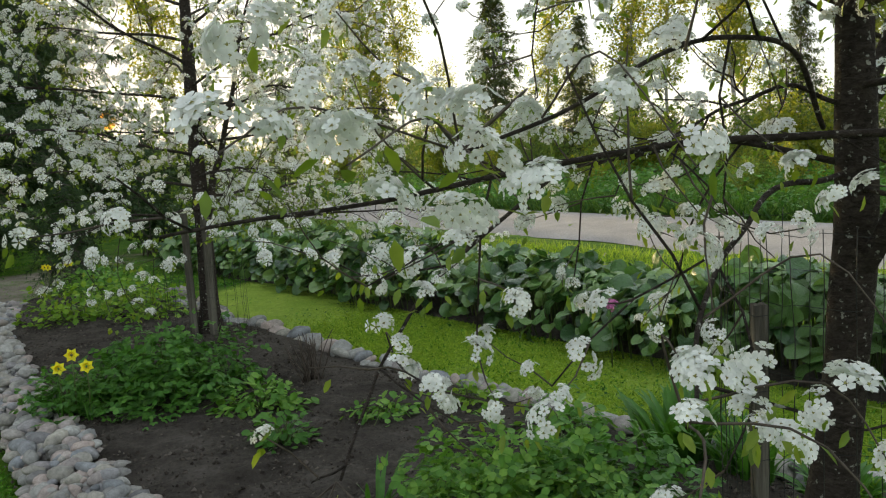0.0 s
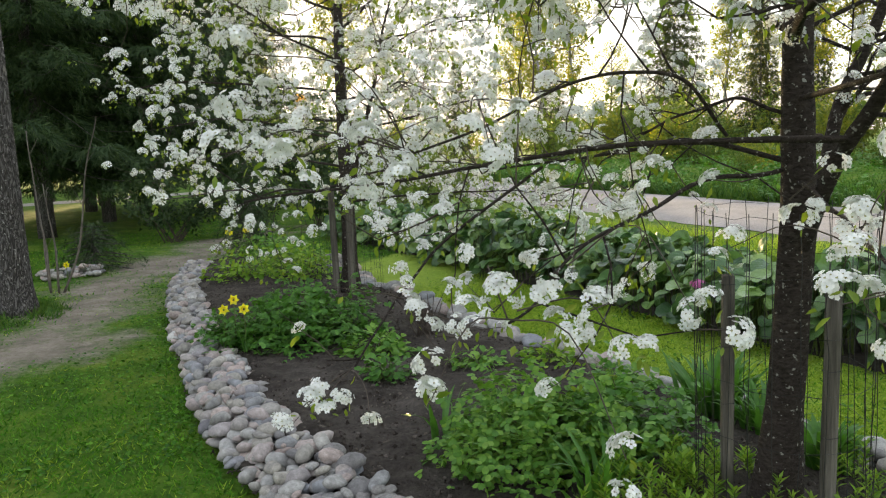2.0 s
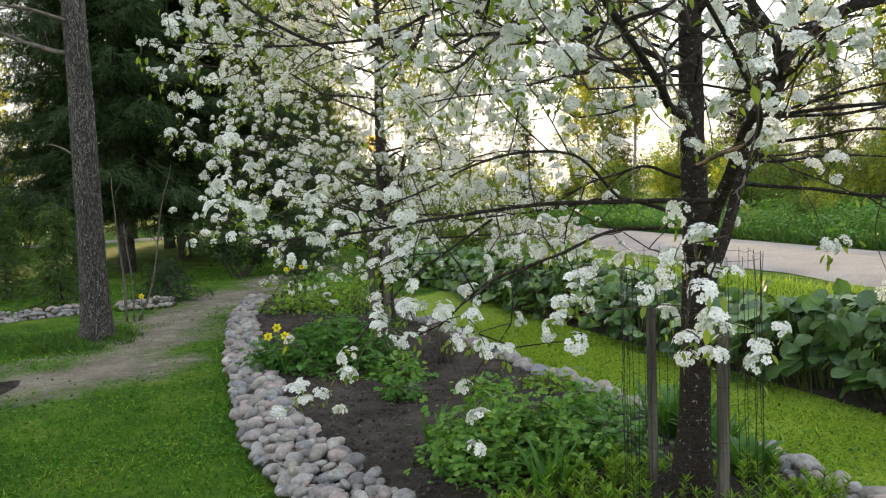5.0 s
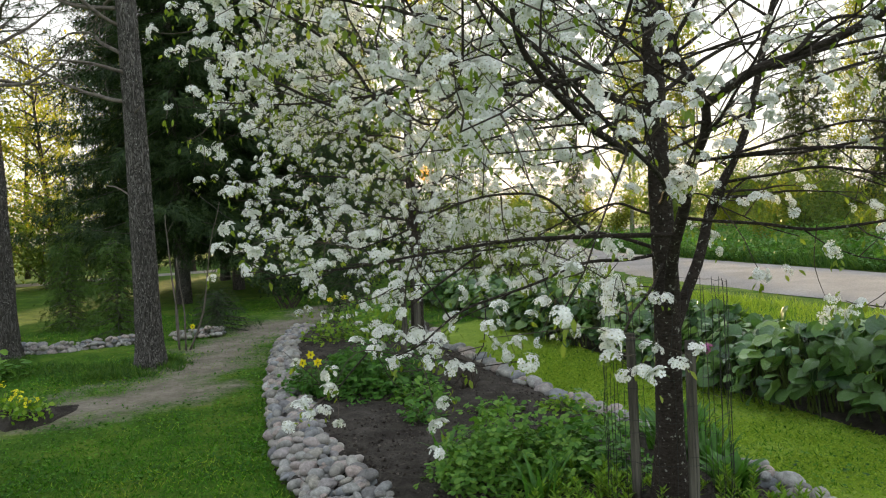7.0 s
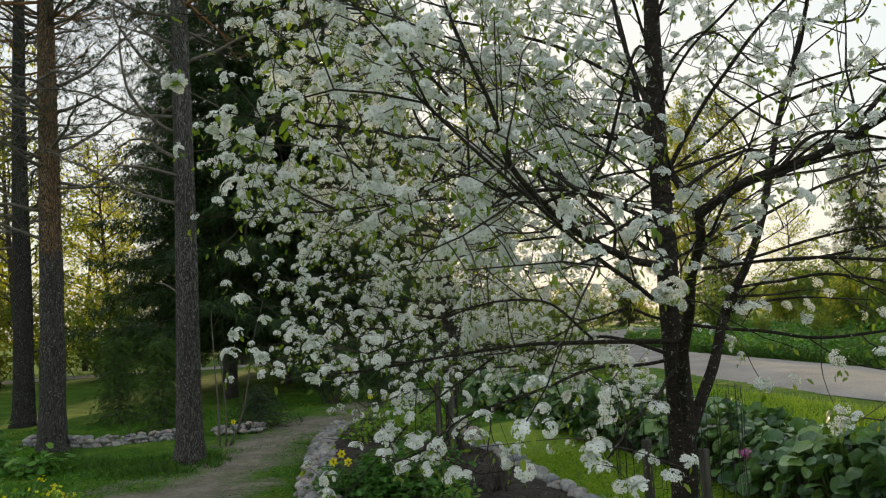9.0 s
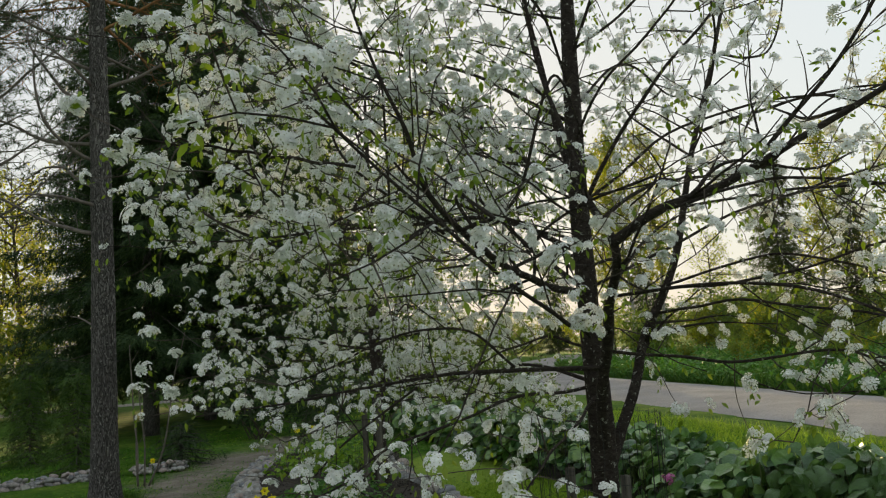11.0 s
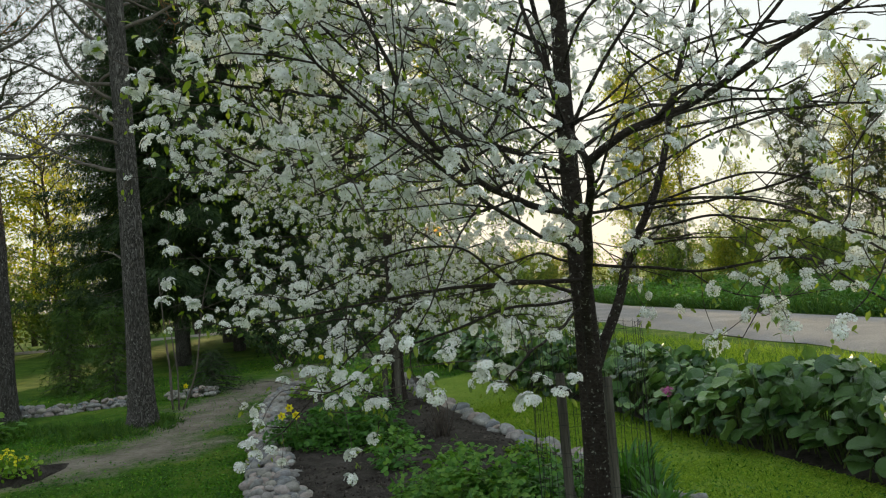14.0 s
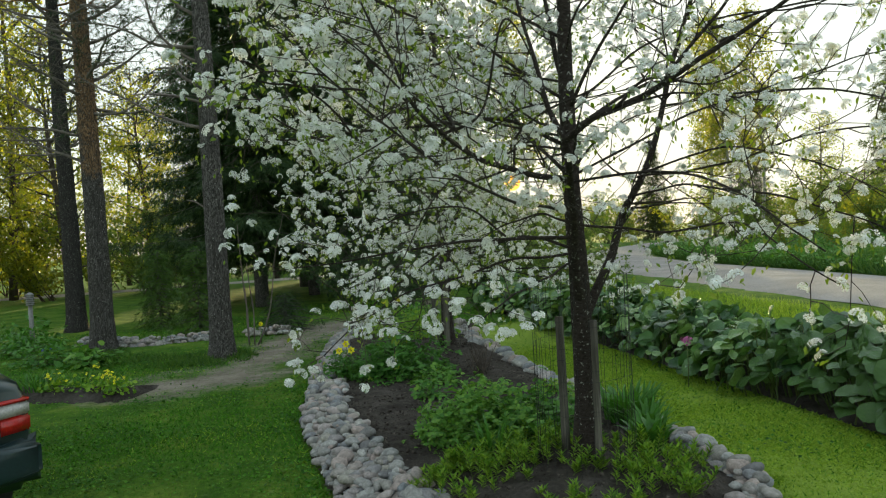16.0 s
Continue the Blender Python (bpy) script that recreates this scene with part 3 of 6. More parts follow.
def stone_row(name, label, line, inward, width, size, layers, seed, limit=290, near=(0.5, 2.0), ground=0.0, gap=0.45):
    """Loose stones heaped along a line; those past the limit are joined into one part."""
    rng = np.random.default_rng(seed)
    root = thing(name, *line[0], 0, label, "stone edging")
    base = root.matrix_world.translation.copy()
    spots = []
    pts = smooth_line(np.column_stack([np.array(line), np.zeros(len(line))]), 400)
    run = np.concatenate([[0], np.cumsum(np.linalg.norm(np.diff(pts, axis=0), axis=1))])
    for layer in range(layers):
        s = rng.uniform(0, 0.1)
        while s < run[-1]:
            p = np.array([np.interp(s, run, pts[:, k]) for k in range(3)])
            q = np.array([np.interp(min(s + 0.05, run[-1]), run, pts[:, k]) for k in range(3)])
            q0 = np.array([np.interp(max(s - 0.05, 0), run, pts[:, k]) for k in range(3)])
            t = unit(q - q0)
            nrm = np.array([-t[1], t[0], 0]) * inward
            w = width(s / run[-1]) if callable(width) else width
            off = 0.07 + layer * 0.05
            while off < w - layer * 0.05:
                sz = size * (0.62 + 0.85 * rng.random() ** 1.6)
                if layer and rng.random() < gap:
                    off += sz * 0.9
                    continue
                pos = p + nrm * (off + rng.uniform(-0.03, 0.03)) + t * rng.uniform(-0.05, 0.05)
                bank = 0.85 * max(0.0, float(bed_z(pos[0], pos[1])) - 0.02) if inside(np.array(pos[0]), np.array(pos[1]), BED) else 0.0
                pos[2] = ground + bank + sz * 0.2 + layer * size * 0.42 + 0.03 * math.sin(math.pi * min(1, off / max(w, 0.01)))
                spots.append((pos, sz, rng.uniform(0, 360), rng.uniform(-24, 24), rng.uniform(-24, 24), int(rng.integers(len(STONES)))))
                off += sz * 0.66
            s += size * rng.uniform(0.6, 0.7)
    spots.sort(key=lambda q: (q[0][0] - near[0]) ** 2 + (q[0][1] - near[1]) ** 2)
    rest = []
    for k, (pos, sz, a, b, c, i) in enumerate(spots):
        m = pose(*(Vector(pos) - base), b, c, a) @ Matrix.Diagonal((sz, sz, sz, 1))
        if k < limit:
            o = new("stone", STONES[i])
            o.parent = root
            o.matrix_basis = m
        else:
            me = STONES[i]
            V = np.array([v.co for v in me.vertices])
            M = np.array(m)
            rest.append((V @ M[:3, :3].T + M[:3, 3], [tuple(p.vertices) for p in me.polygons]))
    if rest:
        tagged(obj("stones", *merge(rest), M_STONE, root), kind="stuff")
    return root


stone_row("stone_edging", "broad edging of grey rounded river stones along the flower bed", LEFT_EDGE, 1,
          lambda f: 0.4 + 0.18 * f ** 2, 0.112, 2, 21, 300)
stone_row("stone_edging", "narrow edging of grey stones between flower bed and lawn", [(0.45, 1.2), (1.5, 1.25), (2.3, 1.9), (2.45, 2.5), (2.3, 3.0), (1.9, 3.5), (1.35, 4.02)], 1,
          lambda f: 0.34 - 0.1 * f, 0.12, 2, 22, 200, (2, 3))
stone_row("stone_edging", "single row of pale stones sunk between flower bed and lawn", [(1.35, 4.02), (0.8, 4.45), (0.0, 5.2), (-0.8, 5.8), (-1.7, 6.5), (-3.15, 7.75), (-4.25, 9.1)], 1,
          0.16, 0.17, 1, 23, 200, (1, 4))
stone_row("stone_pile", "low pile of pale stones in the flower bed", [(-4.1, 8.7), (-4.5, 9.3)], 1, 0.35, 0.16, 3, 24, 100)
stone_row("stone_wall", "low dry wall of rounded grey field stones under the pines", [(-11.4, 5.6), (-9.8, 5.9), (-9.2, 6.7), (-8.9, 7.3)], 1, 0.34, 0.125, 5, 25, 290, (-9, 6), 0.0, 0.12)
stone_row("stone_wall", "short low heap of rounded grey stones beside the path", [(-8.7, 7.6), (-8.15, 8.3)], 1, 0.32, 0.12, 4, 26, 150, (-8, 8), 0.0, 0.2)


# ---- flowering trees ----
PETAL = ((0.1, 0, 0), (0.62, -0.42, 0.16), (1.0, 0, 0.2), (0.62, 0.42, 0.16))
ROUND_PETAL = ((0.1, 0, 0), (0.4, -0.3, 0.1), (0.8, -0.38, 0.2), (1.03, 0, 0.17), (0.8, 0.38, 0.2), (0.4, 0.3, 0.1))


def petal_flower(rng, r, outline=PETAL):
    """Five cupped petals round a centre, one face each."""
    V, F = [], []
    a0, n = rng.uniform(0, 6.28), len(outline)
    for k in range(5):
        a = a0 + k * 2 * math.pi / 5
        c, s = math.cos(a), math.sin(a)
        for x, y, z in outline:
            V.append(((x * c - y * s) * r, (x * s + y * c) * r, z * r))
        F.append(tuple(range(n * k, n * k + n)))
    return np.array(V), F


def cluster_template(seed, flowers, fr, spread, outline=PETAL):
    """A domed corymb of flowers; the second return marks stamens."""
    rng = np.random.default_rng(seed)
    chunks, idx = [], []
    lobes = [unit(rng.normal(0, 1, 3) + (0, 0, 0.5)) for _ in range(4)]
    for k in range(flowers):
        d = unit(lobes[k % 4] + rng.normal(0, 0.55, 3))
        d[2] = abs(d[2]) if rng.random() < 0.7 else d[2] * 0.6
        p = d * spread * rng.uniform(0.72, 1.12) * (1.15, 0.95, 0.75)
        V, F = petal_flower(rng, fr * rng.uniform(0.85, 1.15), outline)
        M = frames_from([p], [d + (0, 0, 0.25)], rng)[0]
        chunks.append((V @ M[:3, :3].T + M[:3, 3], F))
        idx += [0] * 5
        s = np.array([(0.0, 0.28, 0.12), (-0.24, -0.14, 0.12), (0.24, -0.14, 0.12)]) * fr
        chunks.append((s @ M[:3, :3].T + M[:3, 3], [(0, 1, 2)]))
        idx.append(1)
    V, F = merge(chunks)
    wide = len(outline)
    F4 = np.array([tuple(f) + (f[-1],) * (wide - len(f)) for f in F])
    return V, F4, np.array(idx)


def simple_cluster(seed, flowers, fr, spread):
    """A lighter bunch for the depth of the crown: three-cornered petals."""
    V, F, I = cluster_template(seed, flowers, fr, spread)
    petals, rest = [], []
    for f, i in zip(F.tolist(), I):
        (rest if i else petals).append(f)
    tri = [(f[0], f[1], f[3]) for f in petals]
    for f in petals:
        mid = (V[f[1]] + V[f[3]]) / 2
        out = V[f[2]] - mid
        V[f[1]] += out * 0.8
        V[f[3]] += out * 0.8
    used = sorted({i for f in tri for i in f} | {i for f in rest for i in f[:3]})
    back = {old: k for k, old in enumerate(used)}
    F3 = [tuple(back[i] for i in f) for f in tri] + [tuple(back[i] for i in f[:3]) for f in rest]
    return V[used], np.array(F3), np.array([0] * len(tri) + [1] * len(rest))


FULL_CLUSTERS = [cluster_template(31 + k, 26, 0.0128, 0.040, ROUND_PETAL) for k in range(4)]
NEAR_CLUSTERS = [simple_cluster(36 + k, 14, 0.017, 0.034) for k in range(4)]
LIGHT_CLUSTERS = [simple_cluster(41 + k, 9, 0.021, 0.034) for k in range(4)]
LEAF_V = np.array([(0, 0, 0), (-0.22, 0.35, 0.05), (0.22, 0.35, 0.05), (0, 0.4, -0.02), (-0.16, 0.75, 0.0), (0.16, 0.75, 0.0), (0, 1.0, -0.1)])
LEAF_F = np.array([(0, 3, 1, 1), (0, 2, 3, 3), (1, 3, 6, 4), (3, 2, 5, 6)])
FAR_LEAF_V = np.array([(0, 0, 0), (0.36, 0.5, 0.06), (0, 1.0, -0.08), (-0.36, 0.5, 0.06)])
FAR_LEAF_F = np.array([(0, 1, 2, 3)])
TRI_LEAF_V, TRI_LEAF_F = np.array([(-0.2, 0, 0), (0.42, 0.45, 0.06), (-0.1, 1.0, -0.08)]), np.array([(0, 1, 2)])


def fix_faces(F):
    return [tuple(dict.fromkeys(f)) for f in (F.tolist() if isinstance(F, np.ndarray) else F)]


def wander(rng, p, d, L, bendup, jitter, step=0.11):
    n = max(3, int(L / step))
    P, d = [np.array(p, float)], unit(d)
    for _ in range(n):
        d = unit(d + rng.normal(0, jitter, 3) + np.array([0, 0, bendup]))
        P.append(P[-1] + d * L / n)
    return np.array(P)


def side_shoot(rng, d, lo, hi):
    """A direction that leaves d at an angle between lo and hi degrees."""
    d = unit(d)
    r = unit(np.cross(d, unit(rng.normal(0, 1, 3))))
    a = radians(rng.uniform(lo, hi))
    return unit(d * math.cos(a) + r * math.sin(a))


def flowering_tree(name, x, y, z, label, trunk, limbs, seed, templates, eye_clear=None, heroes=(), density=1.0, single=0, pick=None, thin=None, petal=1.0):
    rng = np.random.default_rng(seed)
    root = thing(name, x, y, z, label, "tree", "flowering trees")
    org = np.array([x, y, z])
    tp = smooth_line(np.array(trunk)[:, :3], 40)
    tr = np.interp(np.linspace(0, 1, 40), np.linspace(0, 1, len(trunk)), [q[3] for q in trunk])
    tr[:6] *= np.linspace(1.45, 1.0, 6) ** 1.3
    V, F = tube(tp, tr, 14, True, 0.05, rng)
    obj("trunk", V - org, F, M_BARK, root)
    twigs, spots = [], []
    for line, r0 in limbs:
        pts = smooth_line(np.array(line), 14 + 4 * len(line))
        L = np.linalg.norm(np.diff(pts, axis=0), axis=1).sum()
        f = np.linspace(0, 1, len(pts))[:, None]
        for wave in (2.0, 4.5, 8.0):      # crooked growth
            pts = pts + np.sin(f * wave * math.pi + rng.uniform(0, 6.28, 3)) * rng.normal(0, 0.022, 3) * L / (wave + 1.5) * np.minimum(1, f * 5)
        rr = np.linspace(r0, 0.0035, len(pts))
        chunks = [tube(pts, rr, 8, True, 0.06, rng)]
        k, s = 0, rng.uniform(0.2, 0.4)
        while s < 1.0:
            i = min(int(s * (len(pts) - 1)), len(pts) - 2)
            d = unit(pts[i + 1] - pts[i])
            sd = side_shoot(rng, d, 35, 75)
            l2 = rng.uniform(0.5, 1.05) * (1.1 - 0.55 * s) * min(1.0, L / 1.8)
            b = wander(rng, pts[i], sd, l2, rng.uniform(-0.03, 0.05), 0.17)
            s += rng.uniform(0.03, 0.055) * 2.6 / max(L, 1.0)
            if thin is not None and rng.random() < thin(b[-1:])[0]:
                continue
            chunks.append(tube(b, np.linspace(max(0.0035, rr[i] * 0.4), 0.002, len(b)), 5, True))
            for j in range(1, len(b)):
                if rng.random() < 0.78 * density:
                    dd = side_shoot(rng, b[j] - b[j - 1], 30, 80) + np.array([0, 0, 0.15])
                    tw = wander(rng, b[j], dd, rng.uniform(0.10, 0.36), 0.05, 0.16, 0.07)
                    twigs.append(tube(tw, np.linspace(0.0028, 0.0012, len(tw)), 4, False))
                    for q in range(1, len(tw)):
                        if rng.random() < 0.62:
                            spots.append((tw[q], unit(tw[q] - tw[q - 1])))
                    spots.append((tw[-1], unit(tw[-1] - tw[-2])))
                elif rng.random() < 0.35:
                    spots.append((b[j] + rng.normal(0, 0.02, 3), unit(b[j] - b[j - 1])))
            spots.append((b[-1], unit(b[-1] - b[-2])))
        spots.append((pts[-1], unit(pts[-1] - pts[-2])))
        Vl, Fl = merge(chunks)
        obj("limb", Vl - org, Fl, M_BARK, root)
    # bunches that stand out from the crown, each on its own twig from the nearest limb
    allpts = np.concatenate([smooth_line(np.array(l), 30) for l, _ in limbs])
    hero_from = len(spots)
    for h in heroes:
        h = np.array(h, float)
        a = allpts[np.argmin(np.linalg.norm(allpts - h, axis=1) + 0.4 * np.maximum(0, h[2] - allpts[:, 2]))]
        mid = (a + h) / 2 + rng.normal(0, 0.05, 3) + (0, 0, 0.06)
        c = smooth_line([a, mid, h + (0, 0, -0.03)], 9)
        twigs.append(tube(c, np.linspace(0.0026, 0.0012, 9), 5, False))
        spots.append((h, np.array([0, 0, 1.0])))
        if rng.random() < 0.6:
            spots.append((h + rng.normal(0, 0.035, 3), unit(rng.normal(0, 1, 3))))
        for j in (4, 6, 7):
            if rng.random() < 0.6:
                spots.append((c[j] + rng.normal(0, 0.05, 3), unit(rng.normal(0, 1, 3))))
    P = np.array([s[0] for s in spots])
    D = np.array([s[1] for s in spots])
    hero = np.arange(len(P)) >= hero_from
    ok = np.ones(len(P), bool)
    if eye_clear is not None:
        for e in eye_clear:
            ok &= np.linalg.norm(P - np.array(e), axis=1) > 0.62
    if thin is not None:
        ok &= hero | (rng.random(len(P)) > thin(P) * 0.75)
    ok &= P[:, 2] > 0.55
    P, D, hero = P[ok], D[ok], hero[ok]
    V, F = merge(twigs)
    tagged(obj("twigs", V - org, F, M_TWIG, root), kind="stuff")
    # young leaves hang round each bunch
    n = rng.integers(1, 5, len(P))
    LP = np.repeat(P, n, axis=0) + rng.normal(0, 0.022, (n.sum(), 3)) - (0, 0, 0.02)
    LD = np.repeat(D, n, axis=0) * 0.3 + rng.normal(0, 0.5, (n.sum(), 3)) + (0, 0, -0.6)
    V, F = scatter(LEAF_V if single else FAR_LEAF_V, LEAF_F if single else FAR_LEAF_F, frames_along(LP, LD, rng.normal(0, 0.5, (len(LP), 3)) + (0, 0, 1), rng.uniform(0.022, 0.043, len(LP)) * (1.0 if single else 1.1)))
    tagged(obj("leaves", V - org, fix_faces(F), M_YOUNG_LEAF, root, "small fresh yellow-green leaves"), kind="stuff")
    # flowers
    fl = hero | (rng.random(len(P)) < 0.68)
    P, D, hero = P[fl], D[fl], hero[fl]
    Z = D * 0.45 + rng.normal(0, 0.3, P.shape) + (0, 0, 0.8)
    size = np.where(hero, rng.uniform(0.7, 1.05, len(P)), petal * rng.uniform(0.55, 1.05, len(P)))
    M = frames_from(P, Z, rng, size)
    order = np.argsort(np.linalg.norm(P - np.array(pick), axis=1)) if pick is not None else np.arange(len(P))
    singles, joined = order[:single], order[single:]
    shared = []
    if single:
        for tV, tF, tI in FULL_CLUSTERS:
            me = bpy.data.meshes.new("blossom")
            me.from_pydata(tV.tolist(), [], fix_faces(tF))
            me.materials.append(M_PETAL)
            me.materials.append(M_STAMEN)
            me.polygons.foreach_set("material_index", tI.astype(np.int32))
            shared.append(me)
    for k in singles:
        o = new("blossom", shared[k % 4])
        o.parent = root
        m = M[k].copy()
        m[:3, 3] -= org
        o.matrix_basis = Matrix(m.tolist())
    chunks, idx = [], []
    close, joined = (joined[:340], joined[340:]) if single else (joined[:0], joined)
    for t, (tV, tF, tI) in enumerate(FULL_CLUSTERS + templates):
        pool, u, m = (close, t, 4) if t < 4 else (joined, t - 4, len(templates))
        sel = pool[pool % m == u]
        if len(sel):
            V, F = scatter(tV, tF, M[sel])
            chunks.append((V - org, F))
            idx.append(np.tile(tI, len(sel)))
    V, F = merge(chunks)
    tagged(obj("blossoms", V, fix_faces(F), [M_PETAL, M_STAMEN], root, "dense bunches of small white flowers", smooth=False, index=np.concatenate(idx)), kind="stuff")
    return root


T1 = (1.16, 2.70)
TRUNK1 = [(1.15, 2.70, 0.05, 0.08), (1.19, 2.64, 0.7, 0.071), (1.22, 2.58, 1.4, 0.066), (1.21, 2.57, 2.0, 0.056), (1.21, 2.57, 2.7, 0.05), (1.23, 2.58, 3.5, 0.04), (1.26, 2.6, 4.3, 0.026), (1.28, 2.62, 5.2, 0.007)]
LIMBS1 = [
    ([(1.21, 2.6, 1.1), (1.33, 2.82, 1.6), (1.47, 3.05, 2.1), (1.73, 3.33, 3.03), (1.95, 3.6, 3.9), (2.1, 3.8, 4.8)], 0.036),      # back stem
    ([(1.22, 2.58, 1.25), (1.36, 2.28, 1.70), (1.51, 2.01, 2.01), (1.63, 1.71, 2.22), (1.50, 1.72, 2.55), (1.36, 1.75, 3.1), (1.3, 1.7, 3.9)], 0.033),      # front stem
    ([(1.63, 1.71, 2.22), (1.85, 1.68, 2.32), (2.2, 1.70, 2.45), (2.58, 1.70, 2.61), (3.0, 1.7, 2.85), (3.4, 1.7, 3.15)], 0.0225),      # its long side limb
    ([(1.2, 2.57, 2.08), (1.21, 1.92, 2.12), (1.27, 1.40, 2.15), (1.2, 1.01, 2.36), (1.25, 0.75, 2.62), (1.2, 0.6, 3.0)], 0.0205),
    ([(1.19, 2.58, 1.62), (0.82, 2.66, 1.72), (0.5, 2.58, 1.67), (0.0, 2.5, 1.62)], 0.0135),
    ([(1.37, 2.26, 1.70), (1.0, 2.15, 1.73), (0.53, 2.05, 1.68), (0.0, 1.75, 1.62), (-0.5, 1.45, 1.6)], 0.016),      # crosses before the trunk
    ([(0.98, 2.1, 1.73), (0.86, 1.92, 1.9), (0.70, 1.79, 1.93), (0.54, 1.64, 1.89), (0.36, 1.5, 1.8), (0.15, 1.4, 1.72)], 0.0085),
    ([(1.19, 2.56, 1.80), (1.0, 2.5, 1.86), (0.8, 2.4, 1.8), (0.6, 2.3, 1.72)], 0.010),
    ([(1.19, 2.58, 2.3), (0.8, 2.45, 2.5), (0.3, 2.2, 2.52), (-0.3, 1.9, 2.5), (-0.9, 1.6, 2.55)], 0.018),
    ([(1.2, 2.58, 1.85), (1.42, 1.9, 1.86), (1.62, 1.1, 1.93), (1.6, 0.55, 2.12), (1.4, 0.1, 2.45)], 0.014),
    ([(1.19, 2.58, 2.7), (1.085, 2.66, 3.1), (0.93, 2.6, 3.9), (0.85, 2.5, 4.8)], 0.022),
    ([(1.19, 2.58, 2.1), (0.7, 2.9, 2.5), (0.1, 3.1, 2.9), (-0.5, 3.3, 3.1)], 0.018),
    ([(1.2, 2.58, 2.4), (1.4, 3.3, 2.7), (1.6, 3.9, 2.9), (1.8, 4.4, 3.2)], 0.018),
    ([(1.40, 2.2, 1.78), (1.9, 2.2, 1.72), (2.4, 2.1, 1.72), (2.9, 1.9, 1.42)], 0.010),
    ([(1.46, 3.03, 2.08), (2.1, 2.8, 2.1), (2.8, 2.6, 2.2), (3.4, 2.5, 2.05)], 0.010),
    ([(1.2, 2.58, 1.6), (0.85, 2.15, 1.55), (0.62, 1.6, 1.42), (0.5, 1.15, 1.3)], 0.012),
    ([(1.21, 2.58, 1.55), (1.3, 2.1, 1.5), (1.35, 1.6, 1.42), (1.4, 1.2, 1.32)], 0.011),
    ([(1.21, 2.58, 3.3), (1.5, 2.4, 3.8), (1.7, 2.1, 4.4)], 0.013),
    ([(1.2, 2.58, 3.0), (0.6, 2.4, 3.4), (0.0, 2.1, 3.6), (-0.5, 1.9, 3.7)], 0.014),
    ([(1.19, 2.58, 2.6), (0.8, 2.0, 3.0), (0.5, 1.3, 3.2), (0.3, 0.8, 3.25)], 0.014),
    ([(1.25, 2.55, 2.55), (1.55, 2.5, 2.95), (1.95, 2.4, 3.3), (2.3, 2.35, 3.7)], 0.016),
    ([(2.2, 1.70, 2.45), (2.6, 1.75, 2.9), (3.0, 1.6, 3.6)], 0.012),
    ([(1.6, 3.18, 2.55), (2.3, 2.8, 2.5), (3.0, 2.7, 2.35), (3.6, 2.7, 1.95)], 0.010),
    ([(1.72, 3.32, 3.0), (2.4, 3.3, 3.1), (3.2, 3.3, 2.95)], 0.013),
    ([(1.0, 0.85, 2.5), (0.9, 0.5, 2.5), (0.8, 0.25, 2.5)], 0.008),
    ([(0.3, 2.3, 1.64), (0.0, 2.1, 1.4), (-0.15, 1.9, 1.2), (-0.2, 1.6, 1.0)], 0.008),
]


def ring_limbs(seed, line, n, reach, skip):
    """More limbs along a stem, shorter towards its end; skip says which ends to leave out."""
    rng = np.random.default_rng(seed)
    out = []
    for k in range(n):
        f = (k + rng.uniform(0, 0.8)) / n * (len(line) - 1)
        i = min(int(f), len(line) - 2)
        p0 = np.array(line[i]) + (f - i) * (np.array(line[i + 1]) - np.array(line[i]))
        a = k * 2.4 + rng.uniform(-0.6, 0.6)
        L = reach * (1.0 - 0.45 * (k / n) ** 1.5) * rng.uniform(0.8, 1.15)
        rise = L * (0.25 + 0.5 * k / n) * rng.uniform(0.6, 1.3)
        d = np.array([math.cos(a), math.sin(a), 0])
        end = p0 + d * L + (0, 0, rise)
        if not skip(end):
            out.append(([tuple(p0), tuple(p0 + d * L * 0.35 + (0, 0, rise * 0.45) + rng.normal(0, 0.09, 3)), tuple(p0 + d * L * 0.7 + (0, 0, rise * 0.8) + rng.normal(0, 0.14, 3)), tuple(end)], 0.0085))
    return out


LIMBS1 = [(line, r if r > 0.02 else r * 0.82) for line, r in LIMBS1]
LIMBS1 += ring_limbs(50, [q[:3] for q in TRUNK1[3:7]], 14, 2.0, lambda e: e[1] < 1.3 and e[2] < 2.6)
LIMBS1 += ring_limbs(57, [(1.6, 3.18, 2.6), (1.73, 3.33, 3.03), (1.95, 3.6, 3.9)], 4, 1.1, lambda e: e[1] < 0.8)
LIMBS1 += ring_limbs(58, [(1.85, 1.68, 2.32), (2.58, 1.7, 2.61), (3.2, 1.7, 3.0)], 3, 0.7, lambda e: e[1] < 0.9)
LIMBS1 += [([(1.52, 1.98, 2.02), (2.1, 1.85, 2.02), (2.6, 1.6, 1.85), (2.95, 1.4, 1.6)], 0.008), ([(1.43, 2.98, 1.95), (2.0, 2.6, 1.97), (2.7, 2.45, 1.8), (3.3, 2.4, 1.5)], 0.008),
           ([(1.85, 1.68, 2.32), (2.3, 1.6, 2.36), (2.75, 1.5, 2.25)], 0.007), ([(1.47, 3.05, 2.1), (2.1, 2.95, 2.2), (2.6, 3.1, 2.05), (3.0, 3.5, 1.8)], 0.008)]
LIMBS1 += ring_limbs(59, [(0.8, 2.35, 2.45), (0.3, 2.0, 2.42), (-0.3, 1.75, 2.45)], 10, 1.2, lambda e: e[1] < 1.0)
LIMBS1 += ring_limbs(60, [(1.21, 1.92, 2.12), (1.27, 1.40, 2.15), (1.2, 1.01, 2.36)], 4, 0.8, lambda e: e[1] < 0.5)
